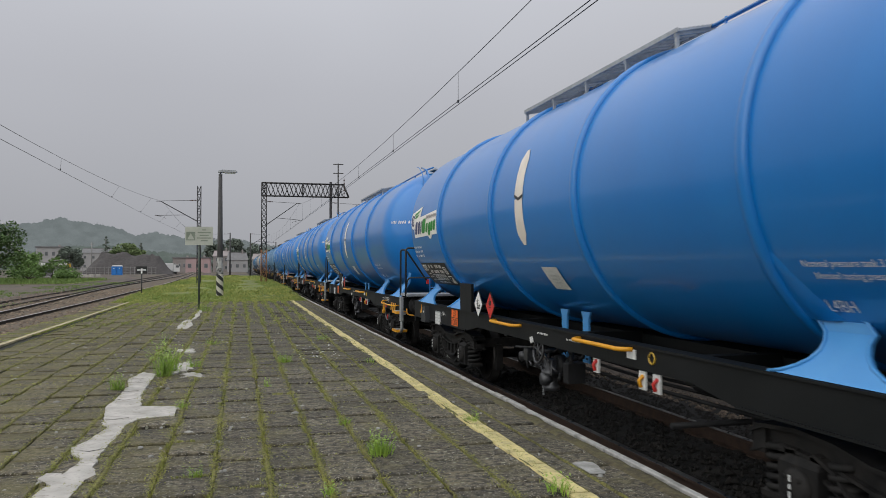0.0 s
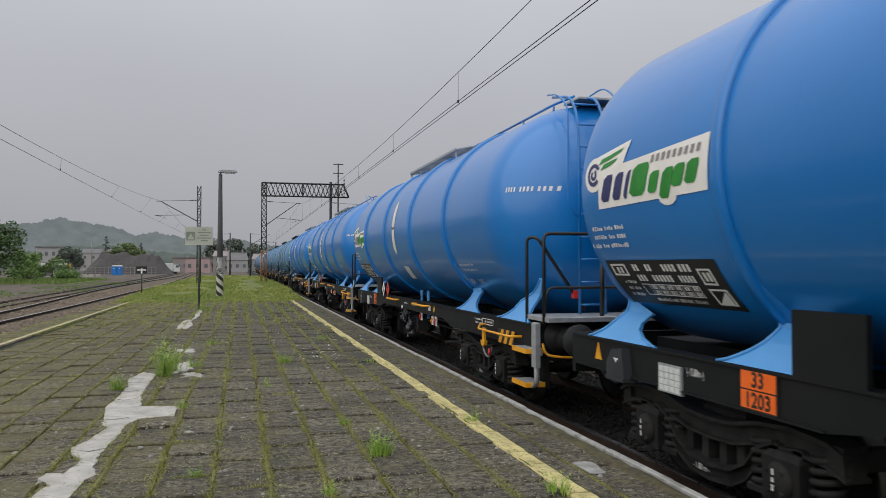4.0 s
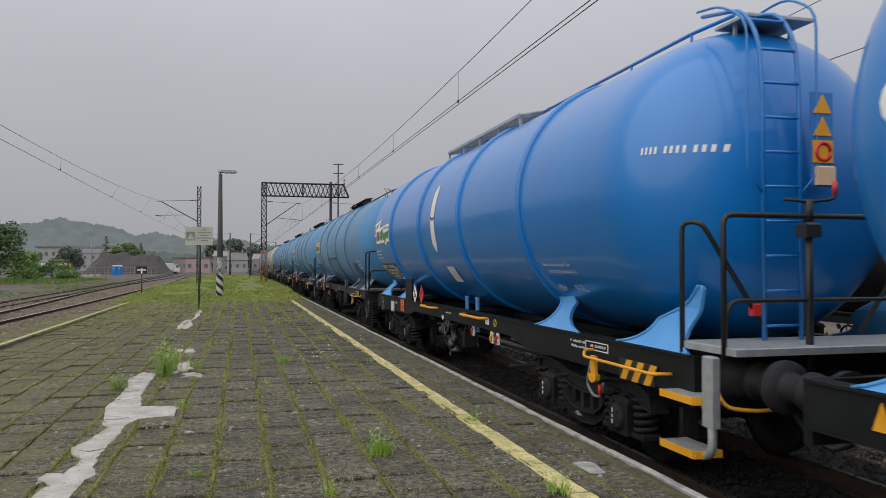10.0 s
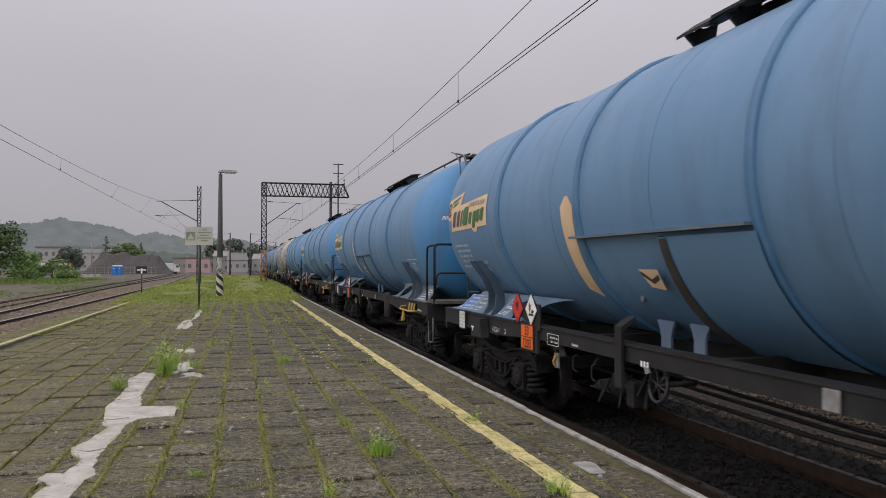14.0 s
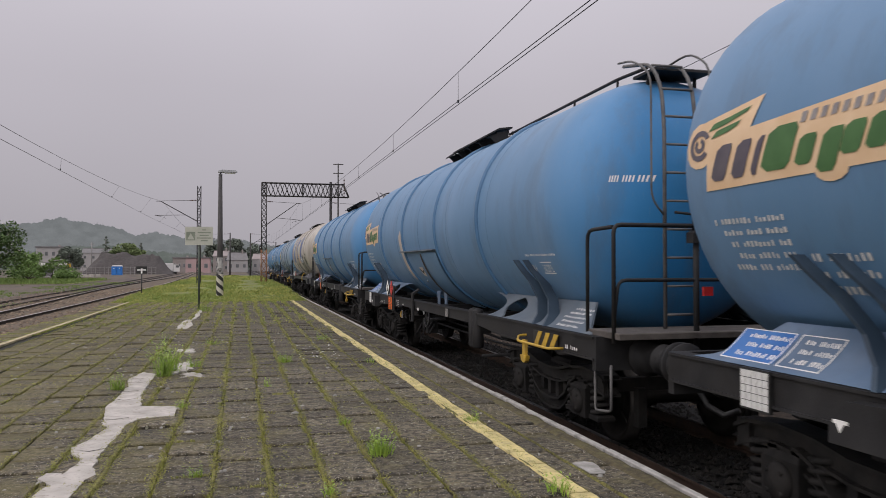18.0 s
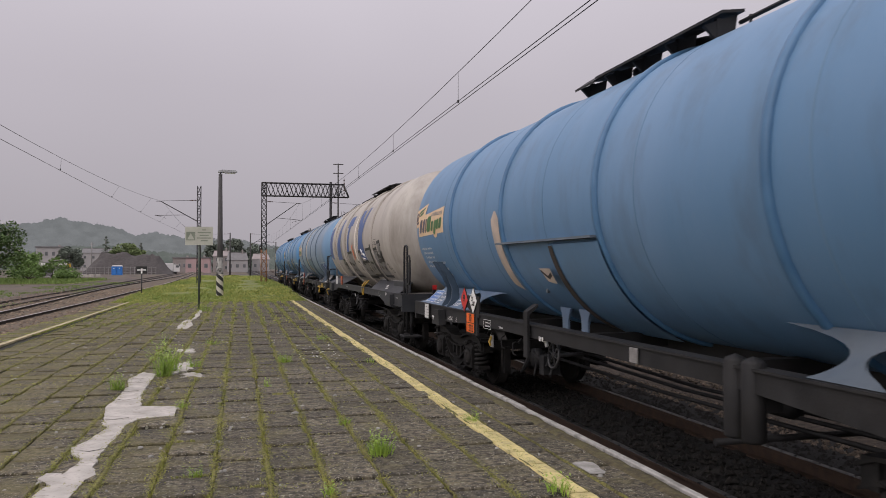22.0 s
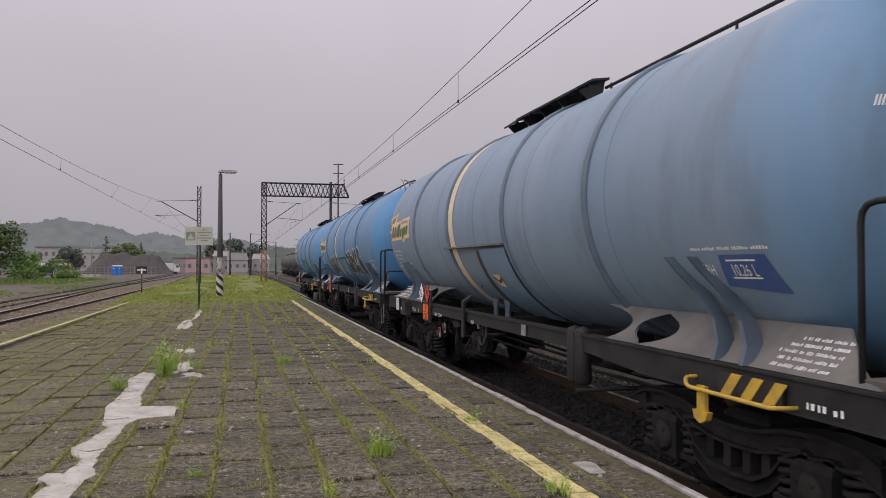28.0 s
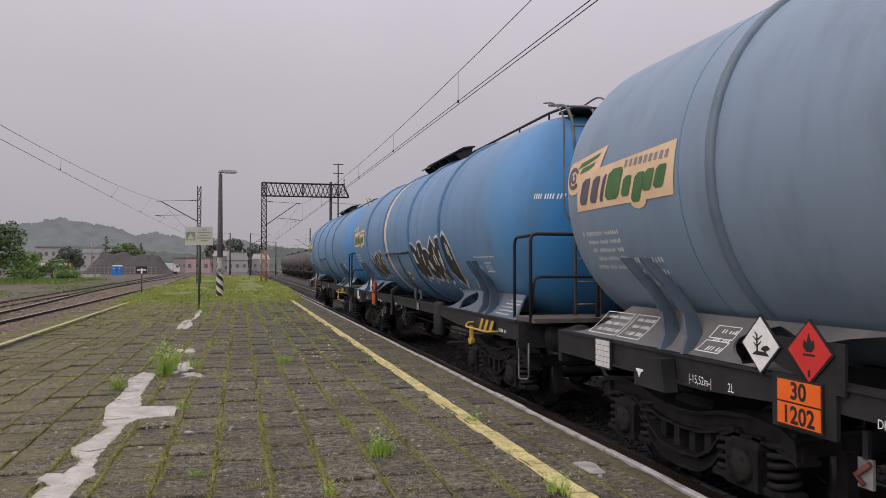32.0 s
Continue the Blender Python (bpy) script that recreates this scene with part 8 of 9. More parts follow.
TUFTS = [(1.13, 6.3, 0.17, 150, 0.12), (-1.02, 11.5, 0.46, 120, 0.11), (-0.95, 12.0, 0.4, 80, 0.13), (-1.47, 10.35, 0.2, 110, 0.1), (0.70, 12.76, 0.14, 90, 0.14), (2.13, 4.95, 0.13, 70, 0.1), (2.25, 7.4, 0.1, 50, 0.08),
         (0.35, 10.2, 0.1, 30, 0.07), (1.0, 7.6, 0.1, 30, 0.07), (-0.67, 12.4, 0.18, 70, 0.1), (-1.2, 27.5, 0.3, 120, 0.3), (-0.5, 16, 0.12, 60, 0.2), (1.7, 16.5, 0.12, 60, 0.25), (-0.6, 8.9, 0.1, 40, 0.08), (2.05, 12.4, 0.1, 30, 0.08), (0.6, 5.3, 0.07, 30, 0.06), (-0.3, 6.0, 0.08, 40, 0.06)]
for x, y, h, n, sp in TUFTS:
    g = Geo()
    blades(g, 0, 0, -0.01, n // 2, h * 0.9, sp * 0.8, rnd, 0.004, 0.75)
    for k in range(n // 4):
        weed(g, rnd.gauss(0, sp * 0.5), rnd.gauss(0, sp * 0.5), -0.01, h * rnd.uniform(0.5, 1.35), 0.024 + 0.035 * h, rnd)
    tuft = thing("grass_tuft", "tall green grass tuft sprouting between platform slabs" if h > 0.15 else "short green grass tuft sprouting between platform slabs", "grass", pose(x, y, 0), "grass tufts on the platform")
    tagged(part("grass", g, GRASS, tuft), kind="stuff")
# moss cushions in the cross joints, pale pebbles and lichen flakes
g = Geo()
for cx, cy, wd in ((-0.32, 6.02, 0.3), (0.08, 5.62, 0.28), (0.02, 5.22, 0.2), (-0.5, 7.2, 0.25), (1.3, 8.4, 0.2), (-1.9, 7.6, 0.2), (0.5, 9.6, 0.2), (-2.2, 9.2, 0.25), (1.6, 10.4, 0.2), (-0.2, 11.2, 0.2)):
    cy = -2.0 + round((cy + 2) / PITCH) * PITCH
    for k in range(int(wd * 90)):
        blades(g, cx + rnd.uniform(-wd / 2, wd / 2), cy + rnd.uniform(-0.015, 0.015), -0.01, 5, 0.03, 0.02, rnd, 0.003, 0.9)
thing("cross_joint_moss", "yellow-green moss cushions in the cross joints", "moss", kind="stuff", geo=g, mat=GRASS_DRY)
g = Geo()
for k in range(260):
    x, y = rnd.uniform(-3.4, 2.6), 4.3 + 14 * rnd.random() ** 1.5
    if rnd.random() < 0.3:
        x = -1.2 + rnd.gauss(0, 0.35)
    r = rnd.uniform(0.006, 0.02) * (1.8 if rnd.random() < 0.12 else 1)
    a = rnd.uniform(0, 3.14)
    k = len(g.v)
    for h, q in ((-0.004, 1.0), (0.006 + r * 0.1, 0.95), (0.008 + r * 0.3, 0.55)):
        for t in (0, 0.9, 1.8, 2.7, 3.6, 4.5, 5.4):
            j = q * rnd.uniform(0.85, 1.1)
            g.v.append((x + r * math.cos(a + t) * 1.3 * j, y + r * math.sin(a + t) * j, h))
    for i in range(2):
        for t in range(7):
            g.face((k + 7 * i + t, k + 7 * i + (t + 1) % 7, k + 7 * i + 7 + (t + 1) % 7, k + 7 * i + 7 + t), True)
    g.face([k + 14 + t for t in range(7)], True)
thing("pebbles", "small pale stones scattered on the platform slabs", "stones", kind="stuff", geo=g, mat=PEBBLE)
g = Geo()
for k in range(40):
    x, y, z = 1.25 + rnd.uniform(-0.35, 0.35), 13.3 + rnd.uniform(-0.9, 0.9), rnd.uniform(0.05, 0.13)
    g.lathe([(0, 0.0), (0.004, 0.016), (0.008, 0.0)], (x, y, z), "z", 6, False)
thing("daisies", "small white wild flowers in the slab joints", "flowers", kind="stuff", geo=g, mat=FLOWER)

# grassy end of the island
g = Geo()
nx, ny = 14, 40
for j in range(ny + 1):
    yy = PAVED_END + (j / ny) * 75
    for i in range(nx + 1):
        xx = -5.25 + (EDGE - 0.08 + 5.25) * i / nx
        rim = min(1, min(i, nx - i) / 2.5)
        z = 0.02 + rim * (0.16 * min(1, j / 6) + 0.1 * noise.noise(Vector((xx * 0.5, yy * 0.3, 0))))
        if j == 0:
            z = -0.03
        g.v.append((xx, yy, z if 0 < i < nx else -0.02))
for j in range(ny):
    for i in range(nx):
        q = j * (nx + 1) + i
        g.face((q, q + 1, q + nx + 2, q + nx + 1), True)
k = len(g.v)
for a, b in ((0, 1), (nx, -1)):
    ids = [j * (nx + 1) + a for j in range(ny + 1)]
    base = len(g.v)
    for q in ids:
        x, y, z = g.v[q]
        g.v.append((x, y, GROUND - 0.1))
    for j in range(ny):
        g.face((ids[j], ids[j + 1], base + j + 1, base + j) if b > 0 else (ids[j], base + j, base + j + 1, ids[j + 1]))
thing("island_bank", "overgrown grassy end of the island platform", "grass", kind="structure", geo=g, mat=TURF)
tall, dry = Geo(), Geo()
for k in range(24000):
    xx, yy = rnd.uniform(-5.2, 2.85), PAVED_END - 0.3 + 72 * rnd.random() ** 1.35
    h = 0.08 + 0.16 * max(0, noise.noise(Vector((xx * 0.6, yy * 0.2, 5))) + 0.35)
    h *= min(1.0, 0.35 + (yy - PAVED_END + 0.3) * 0.12)
    f = noise.noise(Vector((xx * 0.35, yy * 0.12, 11)))
    blades(tall if rnd.random() < 0.6 + 0.8 * f else dry, xx, yy, 0.12 * min(1, (yy - PAVED_END + 0.3) / 12), 3, h, 0.14, rnd, 0.016 + 0.0004 * (yy - PAVED_END), 0.9)
for k in range(2600):
    xx, yy = X0 + PITCH * rnd.randint(0, 15) + rnd.gauss(0, 0.07), PAVED_END - 14 * rnd.random() ** 2.2
    blades(tall if rnd.random() < 0.5 else dry, xx, yy, -0.02, 5, 0.07, 0.07, rnd, 0.009, 1.0)
for k in range(5200):
    xx, yy = rnd.choice((rnd.uniform(-5.25, -4.62), rnd.gauss(-4.6, 0.03), rnd.gauss(-4.48, 0.03))), rnd.uniform(12, PAVED_END)
    if noise.noise(Vector((xx * 1.5, yy * 0.6, 2))) > -0.15:
        blades(dry if rnd.random() < 0.75 else tall, xx, yy, -0.012, 5, 0.022, 0.07, rnd, 0.008, 0.9)
thing("island_grass", "tall green grass on the island's end", "grass", kind="stuff", geo=tall, mat=GRASS_FIELD)
thing("island_dry_grass", "yellow-green dry grass along the platform", "grass", kind="stuff", geo=dry, mat=GRASS_DRY)

g = Geo()
verge = Geo()
for k in range(24):
    x = -46 + k * 1.1
    g.box(x, x + 1.12, 104 + 2.0 * noise.noise(Vector((k * 0.4, 0, 0))) - 0.16 * k, 142 - 0.5 * k, GROUND - 0.05, GROUND + 0.05 + 0.004 * (k % 3))
thing("grass_verge", "strip of green grass beyond the tracks", "grass", kind="structure", geo=g, mat=TURF)
for k in range(5200):
    x = rnd.uniform(-46, -20)
    y = rnd.uniform(104 - 0.15 * (x + 46), 142 - 0.45 * (x + 46))
    blades(verge, x, y, GROUND + 0.03, 2, 0.4, 0.25, rnd, 0.05, 0.5)
for k in range(4200):
    y = rnd.uniform(20, 108)
    x = -10.9 - rnd.random() * 12
    if noise.noise(Vector((x * 0.25, y * 0.08, 3))) > -0.1:
        blades(verge, x, y, GROUND, 3, 0.14, 0.25, rnd, 0.025, 0.9)
thing("verge_grass", "green grass and weeds beyond the tracks", "grass", kind="stuff", geo=verge, mat=GRASS_VERGE)


# ---- posts and signs ----
def beam(g, a, b, w):
    g.tube([a, b], w, 4)


def lamp_post(x, y):
    ob = thing("street_lamp", "tall concrete lamp post with striped base", "lamp", pose(x, y, 0))
    g = Geo()
    g.tube([(0, 0, -0.1), (0, 0, 6.0)], 0.16, 14, True, 0.09)
    part("pole", g, POLE_CONCRETE, ob)
    g = Geo()
    g.tube([(0, 0, 1.15), (0, 0, 1.95)], 0.160, 16, False, 0.152)
    part("painted_band", g, material("chipped_white_limewash", (0.42, 0.41, 0.40), (0.09, 0.085, 0.08), 5, 0.85, low=0.42, high=0.62), ob)
    g = Geo()
    g.tube([(0, 0, 0.0), (0, 0, 1.15)], 0.168, 20, False, 0.162)
    col = part("striped_sleeve", g, material("cream_white_stripe", (0.5, 0.47, 0.38), (0.56, 0.53, 0.44), 6, 0.7), ob)
    for s in range(-2, 3):
        g = Geo()
        n = 28
        for k in range(n):
            t0, t1 = k / n * 2 * math.pi, (k + 1) / n * 2 * math.pi
            z0, z1 = s * 0.42 + 0.84 * k / n, s * 0.42 + 0.84 * (k + 1) / n
            q = []
            for t, z in ((t0, z0), (t1, z1), (t1, z1 + 0.2), (t0, z0 + 0.2)):
                z = max(0.0, min(1.15, z))
                q.append((0.172 * math.cos(-t - 1.2), 0.172 * math.sin(-t - 1.2), z))
            if q[3][2] - q[0][2] > 0.01 or q[2][2] - q[1][2] > 0.01:
                g.add(q, [(3, 2, 1, 0)])
        if g.f:
            part("stripe", g.weld(), BLACK, col)
    g = Geo()
    g.tube(bent([(0, 0, 5.95), (0, 0, 6.1), (0.25, 0, 6.12)], 0.08), 0.04, 8)
    part("arm", g, POLE_CONCRETE, ob)
    g = Geo()
    g.prism([(-0.1, 6.08), (0.75, 6.1), (0.8, 6.14), (0.7, 6.2), (0.1, 6.22), (-0.1, 6.17)], "y", -0.12, 0.12)
    hd = part("lamp_head", g, GALV, ob, "flat grey lamp head")
    g = Geo()
    g.box(0.2, 0.7, -0.09, 0.09, 6.055, 6.085)
    part("diffuser", g, PAPER, hd)
    return ob


lamp_post(-0.93, 38.9)


def notice_sign(x, y):
    ob = thing("notice_sign", "faded cream warning notice on a thin green pole", "sign", pose(x, y, 0, 0, 0, -6))
    g = Geo()
    g.tube([(0, 0, -0.1), (0, 0, 2.95)], 0.035, 10)
    part("pole", g, GREEN_POLE, ob)
    g = Geo()
    g.box(-0.47, 0.47, -0.05, -0.025, 2.28, 2.93)
    bd = part("board", g, SIGN_CREAM, ob)
    g = Geo()
    g.box(-0.43, -0.13, -0.056, -0.05, 2.45, 2.75)
    part("pictogram", g, SIGN_GREY, bd)
    g = Geo()
    g.prism([(-0.4, 2.48), (-0.16, 2.48), (-0.28, 2.7)], "y", -0.062, -0.056)
    part("pictogram", g, SIGN_CREAM, bd)
    g = Geo()
    for k, (a, b) in enumerate(((0.1, 0.24), (-0.05, 0.4), (0.02, 0.33), (-0.07, 0.42), (0.06, 0.3))):
        z = 2.8 - k * 0.095
        g.box(a, b, -0.055, -0.05, z, z + 0.035)
    part("writing", g, SIGN_GREY, bd)
    g = Geo()
    for z in (2.4, 2.8):
        g = Geo()
        g.box(-0.06, 0.06, -0.045, 0.045, z, z + 0.04)
        part("clamp", g, GREEN_POLE, ob)
    return ob


notice_sign(-1.39, 28.5)


def track_sign(x, y):
    ob = thing("track_sign", "small black sign with white bars on a post", "sign", pose(x, y, 0))
    g = Geo()
    g.tube([(0, 0, -0.1), (0, 0, 1.2)], 0.03, 8)
    part("pole", g, BLACK, ob)
    g = Geo()
    g.box(-0.26, 0.26, -0.04, -0.02, 1.16, 1.52)
    bd = part("board", g, BLACK, ob)
    g = Geo()
    g.box(-0.21, 0.21, -0.046, -0.04, 1.31, 1.37)
    g.box(-0.035, 0.035, -0.049, -0.04, 1.16, 1.42)
    part("white_bars", g, WHITE, bd)


track_sign(-4.75, 41.2)


# ---- overhead line ----
def lattice(g, p, q, half, bays, r):
    """A square lattice column or beam from p to q."""
    p, q = Vector(p), Vector(q)
    d = (q - p).normalized()
    a = d.cross(Vector((0, 1, 0)) if abs(d.y) < 0.9 else Vector((1, 0, 0))).normalized()
    b = d.cross(a)
    ha, hb = half
    cs = [a * ha + b * hb, a * ha - b * hb, -a * ha - b * hb, -a * ha + b * hb]
    for c in cs:
        beam(g, p + c, q + c, r)
    for k in range(bays):
        u, w = p + (q - p) * (k / bays), p + (q - p) * ((k + 1) / bays)
        for i in range(4):
            c, e = cs[i], cs[(i + 1) % 4]
            beam(g, u + c, w + e, r * 0.55)
            beam(g, u + e, w + c, r * 0.55)
            beam(g, u + c, u + e, r * 0.55)


def insulator(g, a, b, n=5, r=0.06):
    a, b = Vector(a), Vector(b)
    for k in range(n):
        p, q = a + (b - a) * (k / n), a + (b - a) * ((k + 0.55) / n)
        g.tube([p, q], r, 8, True, r * 0.5)
    g.tube([a, b], r * 0.35, 6)


def cantilever(ob, x, z, tip_x, wire_z, mess_z, y=0.0):
    """A hinged bracket arm with insulators and a steady arm."""
    s = 1 if tip_x > x else -1
    g = Geo()
    g.tube([(x, y, z), (tip_x - 0.2 * s, y, mess_z), (tip_x + 0.1 * s, y, mess_z)], 0.035, 6)
    g.tube([(x, y, mess_z + 0.12), (tip_x - 0.3 * s, y, mess_z + 0.02)], 0.016, 6)
    g.tube([(x + (tip_x - x) * 0.3, y, z + (mess_z - z) * 0.32), (tip_x + 0.2 * s, y, wire_z + 0.22)], 0.022, 6)
    g.tube([(tip_x + 0.2 * s, y, wire_z + 0.25), (tip_x - 0.5 * s, y, wire_z + 0.06), (tip_x - 0.6 * s, y, wire_z)], 0.014, 6)
    br = part("bracket_arm", g, MAST_STEEL, ob)
    for a, b in (((x, y, z), (x + (tip_x - x) * 0.13, y, z + (mess_z - z) * 0.14)), ((x, y, mess_z + 0.12), (x + (tip_x - x) * 0.2, y, mess_z + 0.1))):
        g = Geo()
        insulator(g, a, b)
        part("insulator", g, CERAMIC, br)


def gantry():
    y = 66.5
    ob = thing("catenary_gantry", "dark steel lattice gantry carrying the overhead line", "gantry", pose(0, y, 0))
    xl, xr, top, bot = 1.95, 7.55, 8.55, 7.45
    g = Geo()
    lattice(g, (xl, 0, 2.9), (xl, 0, top), (0.2, 0.2), 11, 0.035)
    part("column", g, MAST_STEEL, ob)
    g = Geo()
    lattice(g, (xl, 0, -0.3), (xl, 0, 2.9), (0.22, 0.22), 5, 0.038)
    part("column_foot", g, MAST_RUST, ob, "rust-coloured lattice column foot")
    g = Geo()
    g.box(xr - 0.1, xr + 0.1, -0.12, 0.12, -0.7, top + 0.2)
    part("column", g, MAST_STEEL, ob)
    g = Geo()
    bays = 18
    x0, x1 = xl - 0.2, 9.0
    for yy in (-0.25, 0.25):
        beam(g, (x0, yy, top), (x1 - 0.35, yy, top), 0.045)
        beam(g, (x0, yy, bot), (x1 + 0.1, yy, bot), 0.045)
        for k in range(bays):
            a, b = x0 + (x1 - 0.4 - x0) * k / bays, x0 + (x1 - 0.4 - x0) * (k + 1) / bays
            if k % 1 == 0:
                beam(g, (a, yy, bot), (b, yy, top), 0.022)
                beam(g, (a, yy, top), (b, yy, bot), 0.022)
            if k % 9 == 0:
                beam(g, (a, yy, bot), (a, yy, top), 0.04)
        beam(g, (x1 - 0.35, yy, top), (x1 + 0.1, yy, bot), 0.04)
    for k in range(bays + 1):
        a = x0 + (x1 - 0.4 - x0) * k / bays
        beam(g, (a, -0.25, top), (a, 0.25, top), 0.02)
        beam(g, (a, -0.25, bot), (a, 0.25, bot), 0.02)
    part("beam", g, MAST_STEEL, ob)
    cantilever(ob, xl + 0.2, 5.0, TRACK + 0.1, 5.2, 6.85)
    cantilever(ob, xr + 0.1, 5.0, TRACK_B, 5.2, 6.85)
    g = Geo()
    insulator(g, (8.7, 0, bot), (8.7, 0, top + 0.6), 6, 0.07)
    part("insulator", g, CERAMIC, ob)


gantry()


def mast(name, label, x, y, h, arm, r, steel, base=-0.3, wire=5.15, mess=6.5):
    ob = thing(name, label, "mast", pose(x, y, 0), "overhead line masts")
    g = Geo()
    if steel:
        lattice(g, (0, 0, base), (0, 0, h), (r, r), int(h / 0.6), 0.03)
    else:
        g.tube([(0, 0, base), (0, 0, h)], r, 8, True, r * 0.7)
    part("column", g, MAST_STEEL if steel else POLE_CONCRETE, ob)
    if arm:
        cantilever(ob, 0.12 * (1 if arm > 0 else -1), mess - 1.5, arm, wire, mess)
    return ob


mast("catenary_mast", "steel lattice mast with a bracket arm", -3.05, 62.0, 7.7, -3.0, 0.13, True, mess=6.46)
mast("catenary_mast", "slim concrete mast with a bracket arm", -1.45, 122.4, 6.6, -4.0, 0.13, False, -0.6, 5.0, 6.3)
mast("catenary_mast", "slim concrete mast with a bracket arm", 1.57, 121.6, 6.5, 2.8, 0.13, False, -0.6, 5.0, 6.3)
mast("catenary_mast", "slim concrete mast with a bracket arm", 7.7, 173.8, 6.7, -2.6, 0.16, False, -0.6, 5.2, 6.6)
mast("catenary_mast", "slim concrete mast with a bracket arm", 13.1, 150.0, 8.8, -2.8, 0.16, False, -0.6, 5.2, 6.6)
ob = thing("radio_mast", "tall thin mast with two crossarms", "mast", pose(14.8, 120.2, 0))
g = Geo()
g.tube([(0, 0, -0.7), (0, 0, 17.5)], 0.16, 8, True, 0.1)
part("pole", g, POLE_CONCRETE, ob)
for z in (17.3, 15.9):
    g = Geo()
    g.box(-0.8, 0.8, -0.06, 0.06, z, z + 0.12)
    part("crossarm", g, POLE_CONCRETE, ob)
ob = thing("signal_post", "slim railway signal with a black head", "signal", pose(2.85, 111, 0))
g = Geo()
g.tube([(0, 0, -0.6), (0, 0, 4.0)], 0.06, 8)
part("post", g, GALV, ob)
g = Geo()
g.box(-0.22, 0.22, -0.1, 0.1, 3.3, 4.4, 0.05)
hd = part("signal_head", g, BLACK, ob)
g = Geo()
g.lathe([(-0.12, 0.0), (-0.115, 0.09), (-0.1, 0.1)], (0, 0, 4.1), "y", 12)
part("lens", g, PAPER, hd)


def span(g, a, b, sag, r, n=14):
    pts = []
    for k in range(n + 1):
        t = k / n
        pts.append((a[0] + (b[0] - a[0]) * t, a[1] + (b[1] - a[1]) * t, a[2] + (b[2] - a[2]) * t - sag * 4 * t * (1 - t)))
    g.tube(pts, r, 5)
    return pts


def overhead(name, x0, x1, y0, y1, mess0, mess1, low, pair, m0=0.0, m1=0.0):
    """One span: a sagging carrier wire, the contact wires and their droppers."""
    ob = thing(name, "overhead line of a carrier wire with droppers and contact wire", "wires", group="overhead wires")
    g = Geo()
    sag = 0.75
    span(g, (x0 + m0, y0, mess0), (x1 + m1, y1, mess1), sag, 0.008)
    part("carrier_wire", g, WIRE, ob)
    for d in ((-0.05, 0.05) if pair else (0,)):
        g = Geo()
        span(g, (x0 + d, y0, low), (x1 + d, y1, low), 0.02, 0.008)
        part("contact_wire", g, WIRE, ob)
    n = 5 if m0 else 8
    for k in range(n):
        t = (k + 0.5) / n
        g = Geo()
        z = mess0 + (mess1 - mess0) * t - sag * 4 * t * (1 - t)
        x, y = x0 + (x1 - x0) * t, y0 + (y1 - y0) * t
        g.tube([(x, y, low), (x + m0 + (m1 - m0) * t, y, z)], 0.005, 4)
        g.box(x - 0.015, x + 0.015, y - 0.03, y + 0.03, low - 0.01, low + 0.05)
        part("dropper", g, WIRE, ob)


overhead("overhead_wires", TRACK + 0.1, TRACK - 0.1, 66.5, 5.0, 6.8, 6.25, 5.22, True)
overhead("overhead_wires", TRACK + 0.1, TRACK + 0.1, 66.5, 128.0, 6.85, 6.7, 5.22, True)
overhead("overhead_wires", TRACK_B, TRACK_B, 66.5, 2.0, 6.85, 6.7, 5.22, False)
overhead("overhead_wires", TRACK_B, TRACK_B, 66.5, 128.0, 6.85, 6.7, 5.22, False)
overhead("overhead_wires", -6.55, -6.7, 62.0, 2.0, 6.46, 6.35, 5.2, False, 0.85, -0.8)
overhead("overhead_wires", -6.55, -5.6, 62.0, 122.0, 6.46, 6.3, 5.2, False, 0.85, 0)


# ---- trees and distance ----
def leaf_cloud(g, centre, rad, n, size, rnd, squash=0.8):
    cx, cy, cz = centre
    for k in range(n):
        u, a = rnd.uniform(-1, 1), rnd.uniform(0, 6.283)
        r = rad * (0.55 + 0.5 * rnd.random() ** 0.5)
        s = math.sqrt(1 - u * u)
        x, y, z = cx + r * s * math.cos(a), cy + r * s * math.sin(a), cz + r * u * squash
        w = size * rnd.uniform(0.5, 1.2)
        p, q = Vector((rnd.uniform(-1, 1), rnd.uniform(-1, 1), rnd.uniform(-0.6, 0.6))).normalized() * w, Vector((rnd.uniform(-1, 1), rnd.uniform(-1, 1), rnd.uniform(-1, 1))).normalized() * w
        c = Vector((x, y, z))
        g.add([c - p, c + q * 0.6, c + p, c - q * 0.6], [(0, 1, 2, 3)])


def tree(x, y, h, r, rnd, leaf, name="tree", label="broad leafy deciduous tree", base=GROUND, clumps=26, leaves=150, size=0.28, bloom=False, trunk=0.3):
    ob = thing(name, label, "tree" if name == "tree" else "bush", pose(x, y, base), "trees and bushes by the line")
    g = Geo()
    th = h * trunk
    g.tube([(0, 0, -0.1), (0.05, 0, th * 0.5), (-0.04, 0.05, th), (0.05, 0, h * 0.75)], h * 0.03, 8, True, h * 0.008)
    limbs = []
    for k in range(7):
        a = k * 0.9 + rnd.uniform(0, 0.5)
        z = th * rnd.uniform(0.7, 1.3)
        e = (r * 0.6 * math.cos(a), r * 0.6 * math.sin(a), z + h * rnd.uniform(0.15, 0.35))
        g.tube([(0, 0, z), (e[0] * 0.5, e[1] * 0.5, z + (e[2] - z) * 0.6), e], h * 0.012, 6, True, h * 0.004)
    part("trunk", g, BARK, ob)
    g, f = Geo(), Geo()
    for k in range(clumps):
        a, d = rnd.uniform(0, 6.283), r * math.sqrt(rnd.random()) * 0.85
        z = th + (h - th) * (0.12 + 0.8 * rnd.random()) 
